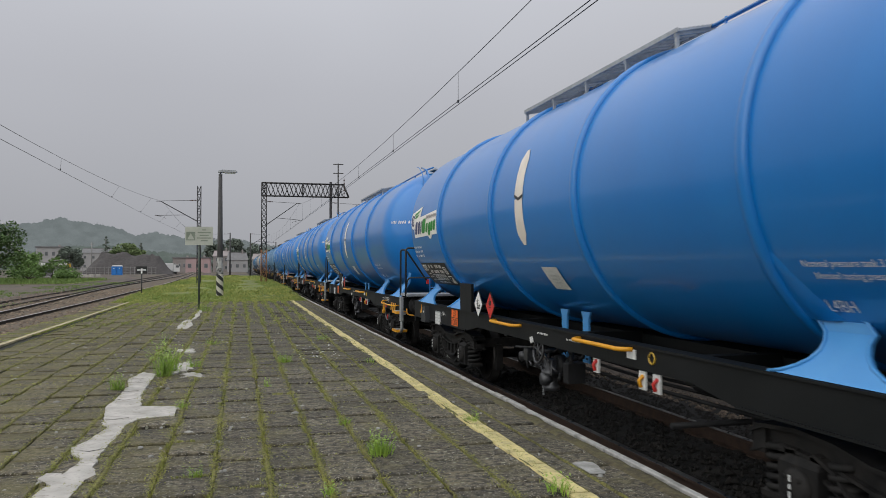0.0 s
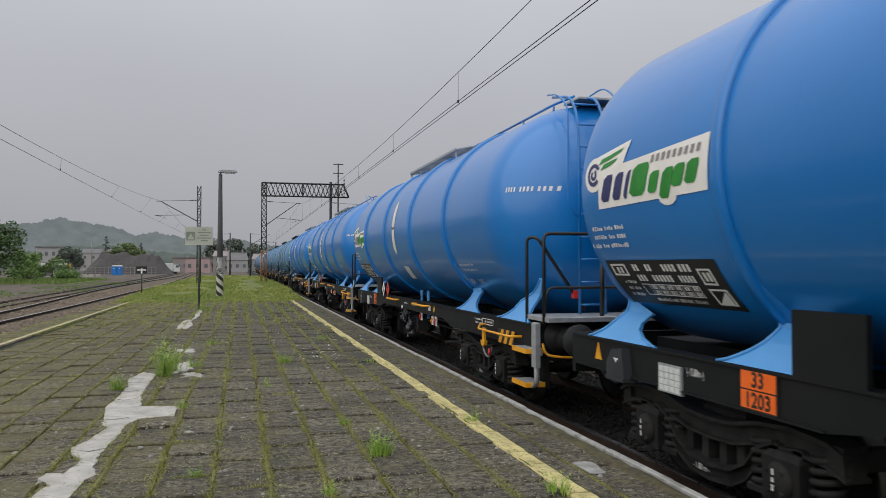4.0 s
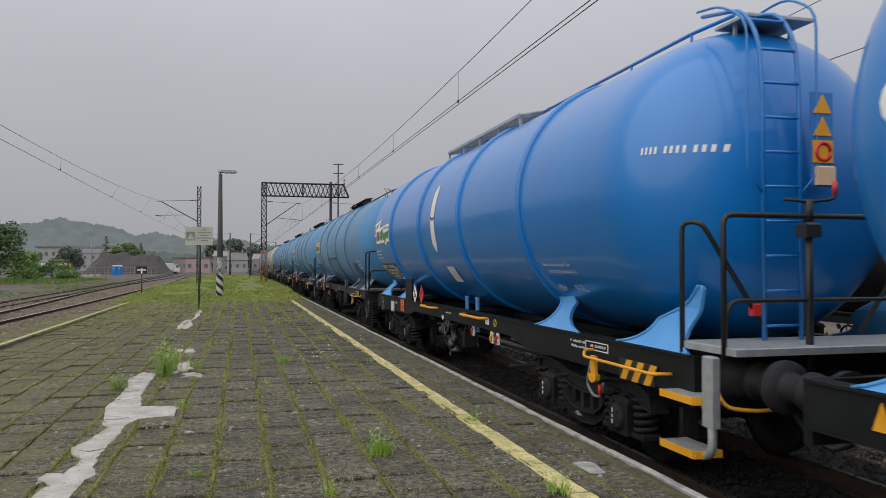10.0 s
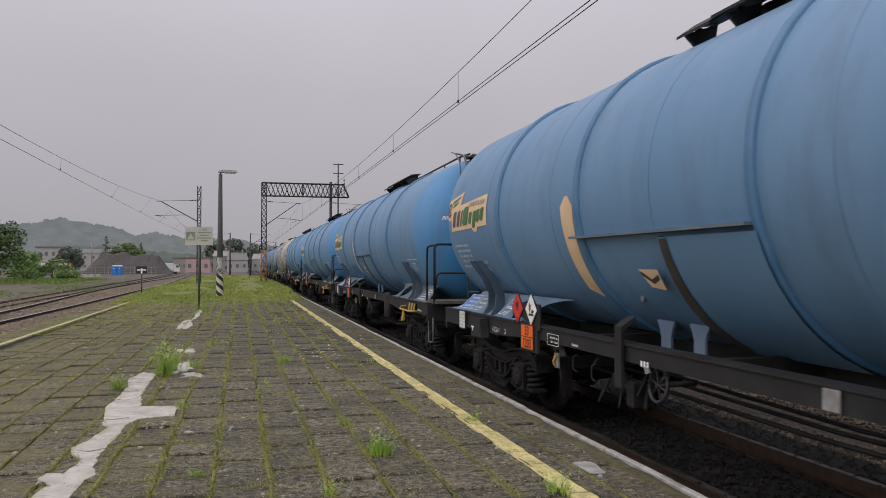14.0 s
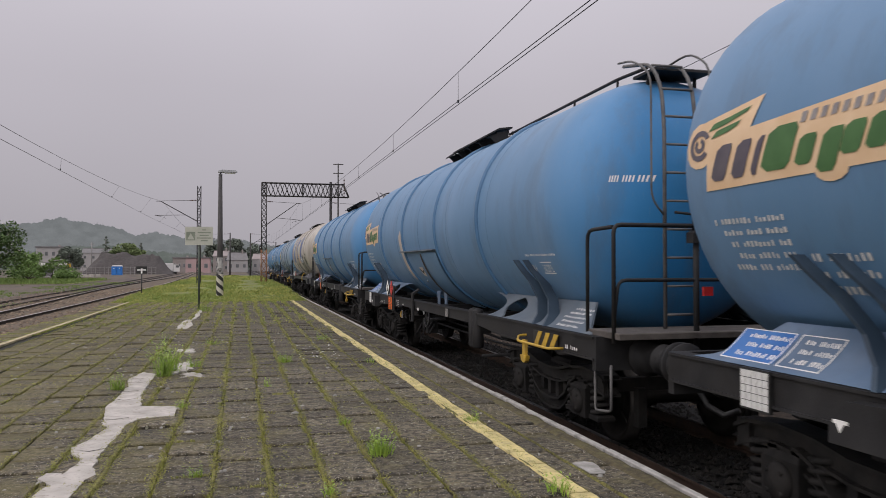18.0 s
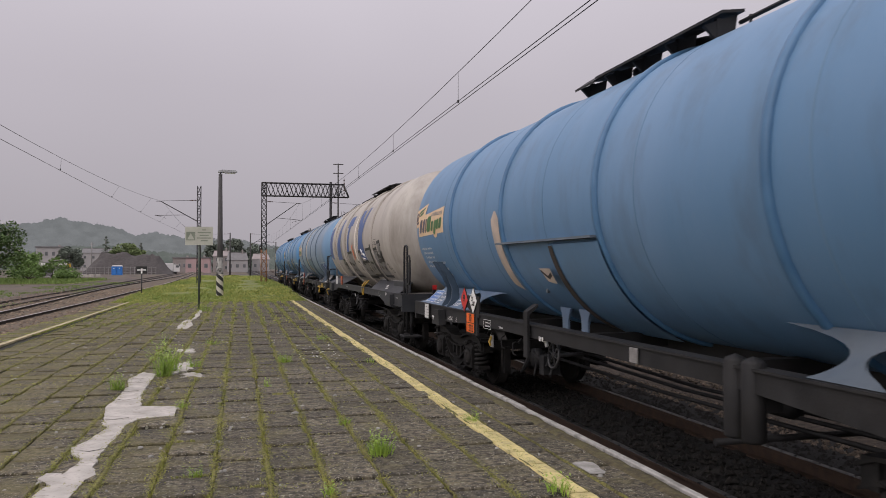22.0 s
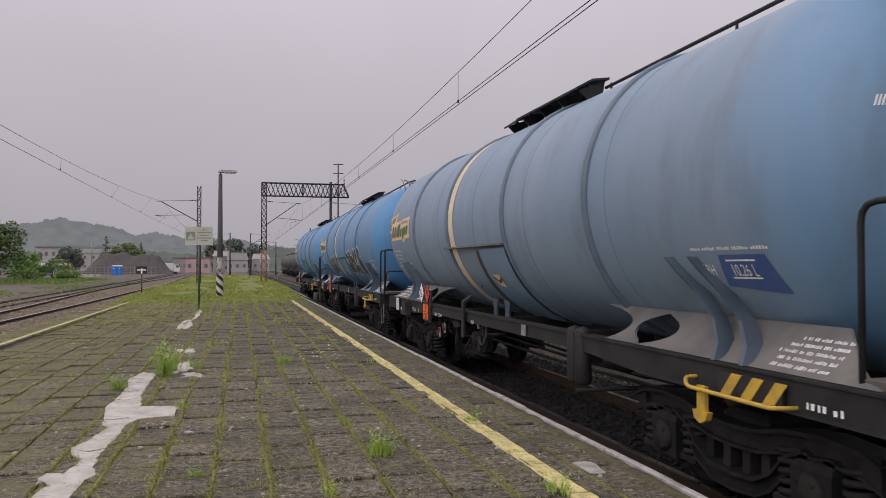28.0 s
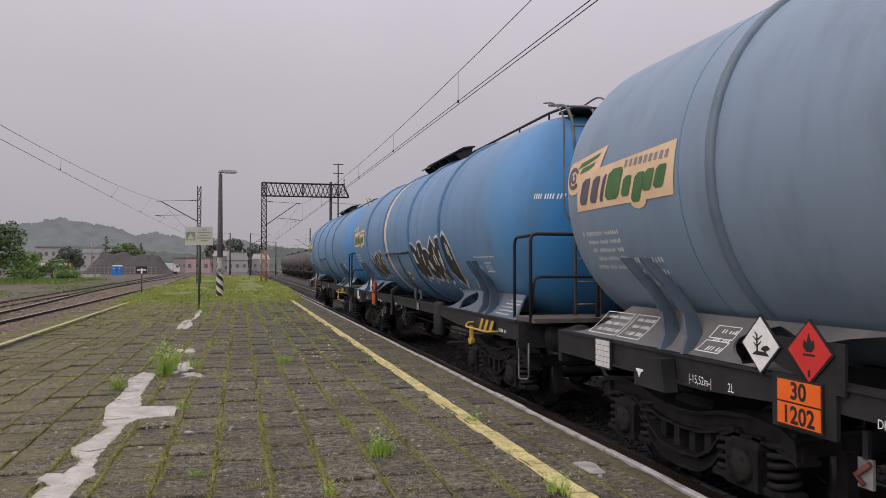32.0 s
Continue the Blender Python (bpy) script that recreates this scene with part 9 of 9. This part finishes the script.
        kk = 1 - 0.65 * max(0, (z - h * 0.6) / (h * 0.4)) ** 1.5
        c = (d * kk * math.cos(a), d * kk * math.sin(a), z)
        leaf_cloud(g, c, r * rnd.uniform(0.22, 0.4), leaves, size, rnd)
        if bloom:
            leaf_cloud(f, c, r * 0.42, 14, size * 0.5, rnd)
    part("crown", g, leaf, ob)
    if bloom:
        part("blossom", f, BLOSSOM, ob, "upright cream blossom")
    return ob


def conifer(x, y, h, r, rnd):
    """A pointed tree: a straight trunk and whorls of drooping boughs."""
    ob = thing("conifer", "dark pointed conifer behind the yard", "tree", pose(x, y, GROUND))
    g = Geo()
    g.tube([(0, 0, -0.2), (0, 0, h * 0.5), (0, 0, h * 0.98)], 0.16, 7)
    part("trunk", g, BARK, ob)
    g = Geo()
    for k in range(13):
        f = k / 12
        rad = r * (1 - f) ** 0.8 * rnd.uniform(0.85, 1.1) + 0.15
        z = h * (0.14 + 0.84 * f)
        for a in range(max(3, int(9 * (1 - f)))):
            t = rnd.uniform(0, 6.283)
            leaf_cloud(g, Vector((rad * 0.6 * math.cos(t), rad * 0.6 * math.sin(t), z - 0.15 * rad)), 0.32 * rad + 0.15, 26, 0.26, rnd, 0.6)
    tagged(part("crown", g, LEAF_FAR, ob), kind="stuff")


# leaves of distant trees, with the haze mixed into their base colours
LEAF_FAR = material("haze_greyed_far_leaves", (0.11, 0.135, 0.105), (0.14, 0.165, 0.13), 1.0, 0.8, vary=0.3)
LEAF_FAR_LIGHT = material("haze_paled_far_leaves", (0.17, 0.23, 0.09), (0.21, 0.27, 0.11), 1.0, 0.8, vary=0.3)
rnd = random.Random(33)
tree(-29.6, 106, 7.9, 4.0, rnd, LEAF, label="chestnut tree in cream blossom", clumps=40, leaves=160, size=0.24, bloom=True, trunk=0.12)
tree(-29.3, 122, 4.0, 2.6, rnd, LEAF_LIGHT, "bush", "light green shrub beside the yard", clumps=18, leaves=110, size=0.2, trunk=0.08)
tree(-31.0, 131, 2.8, 2.6, rnd, LEAF_LIGHT, "bush", "light green shrub beside the yard", clumps=18, leaves=110, size=0.18, trunk=0.08)
tree(-25.4, 128, 1.5, 2.4, rnd, LEAF_LIGHT, "bush", "low light green bush by the gravel yard", clumps=22, leaves=130, size=0.15, trunk=0.08)
tree(-34.0, 140, 4.6, 3.2, rnd, LEAF_LIGHT, "bush", "tall light green shrub beside the yard", clumps=22, leaves=120, size=0.22, trunk=0.08)
tree(-30.2, 141, 3.4, 2.4, rnd, LEAF_LIGHT, "bush", "light green shrub beside the yard", clumps=18, leaves=110, size=0.2, trunk=0.08)
tree(-45.6, 234, 7.6, 3.4, rnd, LEAF_FAR, label="dark round tree behind the yard", clumps=26, leaves=120, size=0.4, trunk=0.15)
conifer(-40.4, 259, 11.4, 2.9, rnd)
conifer(-31.2, 268, 9.6, 1.9, rnd)
tree(-36.0, 263, 9.2, 4.2, rnd, LEAF_FAR_LIGHT, label="fresh green tree behind the gravel heap", clumps=26, leaves=120, size=0.4, trunk=0.15)
tree(-32.5, 263, 9.0, 3.6, rnd, LEAF_FAR_LIGHT, label="fresh green tree behind the gravel heap", clumps=24, leaves=120, size=0.4, trunk=0.15)
tree(-10, 312, 12, 5, rnd, LEAF_FAR, label="dark tree behind the far buildings", clumps=26, leaves=110, size=0.5, trunk=0.15)
tree(-1.5, 312, 12.5, 5.5, rnd, LEAF_FAR, label="dark tree behind the far buildings", clumps=26, leaves=110, size=0.5, trunk=0.15)
tree(4, 315, 11, 5, rnd, LEAF_FAR, label="dark tree behind the far buildings", clumps=26, leaves=110, size=0.5, trunk=0.15)

# backdrop hills: distance haze painted as a flat grey emission
HILL = bpy.data.materials.new("haze_painted_hills")
HILL.use_nodes = True
n_, l_ = HILL.node_tree.nodes, HILL.node_tree.links
p_ = n_["Principled BSDF"]
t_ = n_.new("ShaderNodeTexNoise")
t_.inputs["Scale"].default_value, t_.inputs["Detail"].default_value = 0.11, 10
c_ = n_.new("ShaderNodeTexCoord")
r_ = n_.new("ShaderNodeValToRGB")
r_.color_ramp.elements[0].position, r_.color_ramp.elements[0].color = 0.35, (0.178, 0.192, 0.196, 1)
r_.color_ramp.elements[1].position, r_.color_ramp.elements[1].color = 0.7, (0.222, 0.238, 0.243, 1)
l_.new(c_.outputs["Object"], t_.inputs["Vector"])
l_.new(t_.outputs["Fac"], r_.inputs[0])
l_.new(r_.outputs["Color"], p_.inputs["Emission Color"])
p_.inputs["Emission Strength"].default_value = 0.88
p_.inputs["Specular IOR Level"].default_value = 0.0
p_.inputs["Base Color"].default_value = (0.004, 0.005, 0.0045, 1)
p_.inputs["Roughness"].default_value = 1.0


# the nearer slope keeps the painted haze glow, darker and greener
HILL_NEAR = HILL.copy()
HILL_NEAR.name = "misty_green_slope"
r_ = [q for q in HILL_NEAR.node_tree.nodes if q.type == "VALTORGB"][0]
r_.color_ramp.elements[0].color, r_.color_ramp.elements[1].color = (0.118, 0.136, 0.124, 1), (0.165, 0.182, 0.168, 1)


def hills(y, x0, x1, profile, rows, size, seed, label, mat):
    """A wooded slope: rows of uneven crowns that rise to the ridge."""
    g = Geo()
    rr = random.Random(seed)
    for r in range(rows):
        f = (r + 0.6) / rows
        x = x0
        while x < x1:
            h = profile(x)
            rad = size * rr.uniform(0.55, 1.25)
            z = h * f - rad * 0.55 + rr.uniform(-0.6, 0.6)
            k = len(g.v)
            n = 9
            for i in range(5):
                el = -0.6 + (math.pi / 2 + 0.6) * i / 4
                for j in range(n):
                    az = 2 * math.pi * j / n
                    q = rad * rr.uniform(0.82, 1.16)
                    g.v.append((x + q * math.cos(el) * math.cos(az), y + f * 45 + q * math.cos(el) * math.sin(az) * 0.6, z + q * 0.85 * math.sin(el)))
            for i in range(4):
                for j in range(n):
                    g.face((k + i * n + j, k + i * n + (j + 1) % n, k + (i + 1) * n + (j + 1) % n, k + (i + 1) * n + j), True)
            for j in range(16):
                az, el = rr.uniform(0, 6.283), rr.uniform(-0.2, 1.5)
                q = rad * rr.uniform(0.92, 1.15)
                cx, cz, w = x + q * math.cos(el) * math.cos(az), z + q * 0.95 * math.sin(el), rr.uniform(0.12, 0.3)
                cy = y + f * 45 - q * math.cos(el) * 0.5
                g.add([(cx - w, cy, cz), (cx + rr.uniform(-0.2, 0.2), cy, cz - w * 0.7), (cx + w, cy, cz + rr.uniform(-0.2, 0.2)), (cx, cy, cz + w * 0.8)], [(0, 1, 2, 3)])
            x += rad * rr.uniform(0.9, 1.3)
    # the slope itself, behind and between the crowns
    k = len(g.v)
    n = int((x1 - x0) / 5)
    for i in range(n + 1):
        x = x0 + (x1 - x0) * i / n
        h = profile(x)
        g.v.extend([(x, y + 6, GROUND - 0.5), (x, y + 30, h * 0.55), (x, y + 46, h - size * 0.5)])
    for i in range(n):
        for j in range(2):
            q = k + i * 3 + j
            g.face((q, q + 3, q + 4, q + 1), True)
    thing("backdrop", label, "hills", kind="structure", geo=g, mat=mat)


def ridge(x):
    return float(np.interp(x, (-230, -160, -135, -123, -110, -90, -78, -73, -62, -45, -30, 0, 10, 60), (30, 30, 32, 36, 33, 30, 26, 23, 26, 23, 20, 21, 18, 12)))


hills(545, -330, 120, lambda x: max(6, ridge(x)), 10, 2.9, 2, "wooded ridge behind the town with haze painted in", HILL)
hills(440, -230, 200, lambda x: max(4, 11 + 2.5 * math.sin(x * 0.06) - 0.02 * max(0, x)), 4, 2.5, 7, "wooded slope behind the town with haze painted in", HILL_NEAR)


# ---- buildings and yard ----
# walls and tiles greyed, panes paled: distance haze put into their colours
WALL_GREY = material("grey_render_wall", (0.34, 0.33, 0.325), (0.40, 0.385, 0.38), 0.6, 0.9, grime=(0.24, 0.235, 0.23), grime_amount=0.5, grime_scale=0.3)
WALL_PINK = material("haze_greyed_pink_wall", (0.42, 0.29, 0.29), (0.46, 0.33, 0.325), 0.6, 0.9, grime=(0.33, 0.24, 0.23), grime_amount=0.5, grime_scale=0.3)
WALL_BRICK = material("haze_greyed_brown_wall", (0.25, 0.225, 0.215), (0.30, 0.265, 0.25), 0.8, 0.9)
ROOF_GREY = material("dark_grey_roofing", (0.14, 0.138, 0.138), (0.18, 0.175, 0.175), 0.8, 0.85)
ROOF_RED = material("haze_greyed_red_roof_tiles", (0.25, 0.22, 0.215), (0.29, 0.25, 0.24), 0.8, 0.85)
PANE = material("haze_paled_window_glass", (0.10, 0.105, 0.11), (0.14, 0.145, 0.15), 1, 0.3)
GRAVEL_HEAP = material("dark_grey_gravel", (0.042, 0.037, 0.036), (0.075, 0.067, 0.064), 2, 0.95, bump=0.8, bump_scale=6)


def building(x, y, w, d, h, roof, wall, tile, label, rows, cols, gable=0.0, turn=0):
    ob = thing("house", label, "building", pose(x, y, GROUND, 0, 0, turn), "buildings of the town")
    g = Geo()
    g.box(-w / 2, w / 2, 0, d, -0.2, h)
    part("wall", g, wall, ob)
    g = Geo()
    if gable:
        g.prism([(-w / 2 - 0.3, h), (w / 2 + 0.3, h), (w / 2 - gable * 0.2, h + gable), (-w / 2 + gable * 0.2, h + gable)], "y", d * 0.45, d * 0.55)
        g.add([(-w / 2 - 0.3, -0.3, h), (w / 2 + 0.3, -0.3, h), (w / 2 - 0.4, d / 2, h + gable), (-w / 2 + 0.4, d / 2, h + gable), (w / 2 + 0.3, d + 0.3, h), (-w / 2 - 0.3, d + 0.3, h)],
              [(0, 1, 2, 3), (1, 4, 2), (4, 5, 3, 2), (5, 0, 3), (5, 4, 1, 0)])
    else:
        g.box(-w / 2 - 0.25, w / 2 + 0.25, -0.25, d + 0.25, h, h + 0.35)
    rf = part("roof", g, tile, ob)
    g = Geo()
    g.box(w * 0.2, w * 0.2 + 0.6, d * 0.4, d * 0.4 + 0.6, h, h + gable + 0.9)
    part("chimney", g, WALL_BRICK, rf)
    for r in range(rows):
        for c in range(cols):
            wx = -w / 2 + w * (c + 0.5) / cols
            wz = h * (r + 0.35) / rows
            g = Geo()
            ww = min(1.1, w / cols * 0.5)
            g.box(wx - ww / 2, wx + ww / 2, -0.06, 0.06, wz, wz + 1.3)
            wd = part("window", g, WALL_GREY, ob)
            g = Geo()
            g.box(wx - ww / 2 + 0.08, wx + ww / 2 - 0.08, -0.08, -0.05, wz + 0.08, wz + 1.22)
            part("pane", g, PANE, wd)
    return ob


building(-54.8, 252, 7.6, 9, 7.6, 0, WALL_GREY, ROOF_GREY, "two-storey grey house with a flat roof", 2, 4)
building(-42.2, 197, 4.0, 4, 2.6, 0, WALL_GREY, ROOF_GREY, "small grey annex with a flat roof", 1, 2)
building(-57, 345, 13, 9, 7.5, 0, WALL_GREY, ROOF_GREY, "pale house behind the dark trees", 2, 4, 2)
building(-17.8, 258, 5.6, 10, 4.6, 0, WALL_BRICK, ROOF_GREY, "long grey-brown depot hall", 1, 4)
building(-12.1, 241, 7.0, 9, 4.4, 0, WALL_PINK, ROOF_GREY, "pink rendered workshop with a flat roof", 1, 3)
building(-6.2, 285, 6, 9, 5.5, 0, WALL_BRICK, ROOF_RED, "brown house with a tiled roof", 2, 2, 2.2)
building(-0.8, 280, 7, 9, 4.2, 0, WALL_GREY, ROOF_GREY, "grey house with a steep dark roof", 1, 3, 2.8)
building(7.5, 290, 6, 9, 4.5, 0, WALL_GREY, ROOF_RED, "pale house with a tiled roof", 1, 3, 2.2)

ob = thing("gravel_heap", "large heap of dark grey gravel in the yard", "gravel", pose(-28.4, 219, GROUND))
g = Geo()
nx, ny = 40, 14
for j in range(ny + 1):
    for i in range(nx + 1):
        u, w = i / nx * 2 - 1, j / ny * 2 - 1
        e = max(0, 1 - max(abs(w), 0)) ** 0.8 * 6.2
        top = min(1, (1 - abs(u)) * 2.6) * 1.0
        z = e * top * (0.86 + 0.25 * noise.noise(Vector((u * 3, w * 2, 1))) + 0.12 * noise.noise(Vector((u * 11, w * 7, 1))))
        g.v.append((u * 11.4, w * 8, max(-0.05, z)))
for j in range(ny):
    for i in range(nx):
        q = j * (nx + 1) + i
        g.face((q, q + 1, q + nx + 2, q + nx + 1), True)
tagged(part("gravel", g, GRAVEL_HEAP, ob), kind="stuff")

TOILET_BLUE = material("blue_plastic_cabin", (0.02, 0.16, 0.50), (0.03, 0.19, 0.55), 3, 0.4)
ob = thing("portable_toilet", "bright blue portable toilet with a white roof", "toilet", pose(-27.7, 193.5, GROUND))
g = Geo()
g.box(-1.15, -0.05, -0.6, 0.6, 0, 2.05, 0.02)
g.box(0.05, 1.15, -0.6, 0.6, 0, 2.05, 0.02)
part("cabin", g, TOILET_BLUE, ob)
g = Geo()
g.prism([(-1.2, 2.05), (1.2, 2.05), (1.0, 2.25), (0.5, 2.36), (-0.5, 2.36), (-1.0, 2.25)], "y", -0.65, 0.65)
part("roof", g, WHITE, ob)
for x in (-0.6, 0.6):
    g = Geo()
    g.box(x - 0.35, x + 0.35, -0.64, -0.6, 0.1, 1.9)
    part("door", g, TOILET_BLUE, ob)
    g = Geo()
    g.box(x - 0.15, x + 0.1, -0.66, -0.64, 1.45, 1.6)
    part("label_plate", g, WHITE, ob)

FENCE = material("concrete_fence_panel", (0.2, 0.195, 0.185), (0.26, 0.25, 0.24), 1.0, 0.9)
ob = thing("fence", "grey concrete fence along the gravel yard", "fence")
for k in range(22):
    x = -40.5 + k * 0.98
    g = Geo()
    g.box(x - 0.05, x + 0.05, 200.95, 201.05, GROUND, 1.3)
    part("post", g, FENCE, ob)
    if k < 21:
        for j in range(3):
            g = Geo()
            g.box(x + 0.05, x + 0.93, 200.98, 201.02, GROUND + 0.5 + 0.62 * j, GROUND + 0.56 + 0.62 * j)
            part("rail", g, FENCE, ob)


ob = thing("kiosk", "low white site cabin with a dark window strip", "cabin", pose(-36.4, 170, GROUND))
g = Geo()
g.box(-2.1, 2.1, 0, 2.4, 0, 2.5, 0.02)
part("wall", g, WALL_GREY, ob)
g = Geo()
g.box(-2.2, 2.2, -0.15, 2.5, 2.15, 2.7, 0.03)
part("roof", g, WHITE, ob)
for x in (-1.4, -0.1, 1.2):
    g = Geo()
    g.box(x - 0.5, x + 0.5, -0.05, 0.02, 1.2, 2.0)
    part("window", g, PANE, ob)
ob = thing("yard_sign", "small yellow sign board on two posts", "sign", pose(-34.2, 172, GROUND))
for x in (-0.6, 0.6):
    g = Geo()
    g.tube([(x, 0, -0.1), (x, 0, 2.6)], 0.04, 6)
    part("post", g, POLE_CONCRETE, ob)
g = Geo()
g.box(-0.8, 0.8, -0.06, -0.04, 1.9, 2.6)
part("board", g, YELLOW_OLD, ob)
rnd = random.Random(31)
for k in range(7):
    g = Geo()
    g.box(-0.42, 0.42, -0.5, 0.5, 0, rnd.uniform(0.25, 0.5), 0.02)
    thing("concrete_block", "pale concrete slab lying at the yard's edge", "concrete", pose(-33.2 + 0.95 * k, 168 + rnd.uniform(-2, 2), GROUND, 0, 0, rnd.uniform(-8, 8)), "slabs at the yard's edge", geo=g, mat=PATCH)
ob = thing("utility_pole", "pale concrete utility pole behind the yard", "pole", pose(-45.0, 262, GROUND))
g = Geo()
g.tube([(0, 0, -0.3), (0, 0, 9.6)], 0.17, 8)
part("pole", g, FENCE, ob)
g = Geo()
g.box(-0.8, 0.8, -0.05, 0.05, 8.9, 9.05)
part("crossarm", g, FENCE, ob)


def vehicle(x, y, w, h, body, label, kind, turn):
    """A parked vehicle seen from afar: body, cab, wheels, windows and lights."""
    ob = thing(kind, label, kind, pose(x, y, GROUND, 0, 0, turn), "parked vehicles")
    g = Geo()
    if kind == "truck":
        g.box(-w / 2, w / 2 - 1.6, -1.1, 1.1, 0.9, h, 0.05)
        cab = [(w / 2 - 1.5, 0.6), (w / 2 + 0.2, 0.6), (w / 2 + 0.2, 1.9), (w / 2 - 0.1, h * 0.85), (w / 2 - 1.5, h * 0.88)]
        g.prism(cab, "y", -1.05, 1.05)
    else:
        g.prism([(-w / 2, 0.35), (w / 2, 0.35), (w / 2, 0.8), (w / 2 - 0.9, 0.95), (w / 2 - 1.5, h), (-w / 2 + 0.6, h), (-w / 2, 0.95)], "y", -0.8, 0.8)
    part("body", g, body, ob)
    g = Geo()
    if kind == "truck":
        g.box(w / 2 - 0.9, w / 2 + 0.02, -1.07, 1.07, 1.7, 2.3)
    else:
        g.prism([(w / 2 - 1.05, 0.98), (w / 2 - 1.5, h - 0.08), (-w / 2 + 0.65, h - 0.08), (-w / 2 + 0.25, 0.98)], "y", -0.82, 0.82)
    part("window", g, PANE, ob)
    for a in (-w / 2 + 0.8, w / 2 - 0.8):
        for b in (-0.85, 0.85):
            g = Geo()
            g.lathe([(-0.12, 0.0), (-0.12, 0.33), (0.12, 0.33), (0.12, 0.0)], (a, b, 0.33), "y", 14)
            part("wheel", g, BLACK, ob)


vehicle(-18.4, 222, 4.2, 2.9, WHITE, "white box truck parked by the gravel heap", "truck", 25)
vehicle(-30.0, 150, 3.9, 1.45, WHITE, "white car parked beyond the track", "car", 15)
vehicle(-33.5, 151, 3.9, 1.45, ROOF_GREY, "dark car parked beyond the track", "car", 10)


# ---- the train ----
def gone(t):
    """Metres that the train has gone at t seconds, smoothly between whole seconds."""
    i = max(0, min(31, int(t)))
    u = t - i
    p1, p2 = GONE[i], GONE[i + 1]
    p0 = GONE[i - 1] if i > 0 else 2 * p1 - p2
    p3 = GONE[i + 2] if i < 31 else 2 * p2 - p1
    m1, m2 = (p2 - p0) / 2, (p3 - p1) / 2
    return (2 * u ** 3 - 3 * u * u + 1) * p1 + (u ** 3 - 2 * u * u + u) * m1 + (-2 * u ** 3 + 3 * u * u) * p2 + (u ** 3 - u * u) * m2


def at(front, length):
    return pose(TRACK, front + length / 2, RAIL)


TRAIN = []
first = wagon_new(at(0.88, 15.8))
TRAIN.append((first, 0.88 + 7.9))
for k in range(1, 5):
    f = 1.0 + 15.8 * k
    TRAIN.append((copy_thing(first, at(f, 15.8)), f + 7.9))
LB = 15.52
arrowed = wagon_old(at(79.92, LB), "faded blue tank wagon with a bright blue front end", BLUE_OLD, BLUE_CAP, BEIGE, "arrow", True, BLUE_DUSTY, "", "1203", "33", number=(1.22, 1.07, 2.94))
TRAIN.append((arrowed, 79.92 + LB / 2))
TRAIN.append((wagon_old(at(95.51, LB), "faded blue tank wagon with a bright blue front end", BLUE_OLD, BLUE_CAP, BEIGE, "arrow", True, BLUE_DUSTY, "", "1203", "33", touched=True), 95.51 + LB / 2))
TRAIN.append((wagon_old(at(111.1, LB), "faded blue tank wagon with white placard before the red", BLUE_OLD, BLUE_CAP, BEIGE, "arrow", False, BLUE_DUSTY, "", mark=BEIGE_WORN), 111.1 + LB / 2))
TRAIN.append((wagon_old(at(126.72, LB), "faded blue tank wagon with a bright blue front end", BLUE_OLD, BLUE_CAP, BEIGE, "arrow", True, BLUE_DUSTY, "", mark=BEIGE_WORN), 126.72 + LB / 2))
TRAIN.append((wagon_cream(at(142.27, 15.0)), 142.27 + 7.5))
banded = wagon_old(at(157.25, LB), "grey-blue faded tank wagon with a cream band", BLUE_GREY, BLUE_CAP_GREY, BEIGE, "band", False, APRON_DUST, "", number=(1.22, 1.07, 2.94))
TRAIN.append((banded, 157.25 + LB / 2))
TRAIN.append((wagon_old(at(172.78, LB), "faded blue tank wagon covered in graffiti", BLUE_OLD, BLUE_CAP, BEIGE, "band", False, BLUE_DUSTY, "scrawl"), 172.78 + LB / 2))
TRAIN.append((copy_thing(arrowed, at(188.31, LB)), 188.31 + LB / 2))

# the dark wagons that stand on the siding
parked = wagon_old(pose(TRACK_B, 172 - LB / 2, RAIL), "sooty dark grey tank wagon standing on the siding", DARK_TANK, None, BEIGE, "", False, DARK_TANK, "", dark=FRAME_OLD)
for k in range(1, 12):
    copy_thing(parked, pose(TRACK_B, 172 - LB * (k + 0.5), RAIL))


def motions():
    times = [k * 0.5 for k in range(65)]
    turns = [k * 0.1 for k in range(321)]
    for wagon, mid in TRAIN:
        walk(wagon, [(t, pose(TRACK, mid - gone(t), RAIL)) for t in times])
        for ob in wagon.children_recursive:
            if ob.name.startswith("wheelset"):
                y = ob.location.y
                walk(ob, [(t, pose(0, y, 0.46, math.degrees(gone(t) / 0.46) % 360)) for t in turns])


motions()
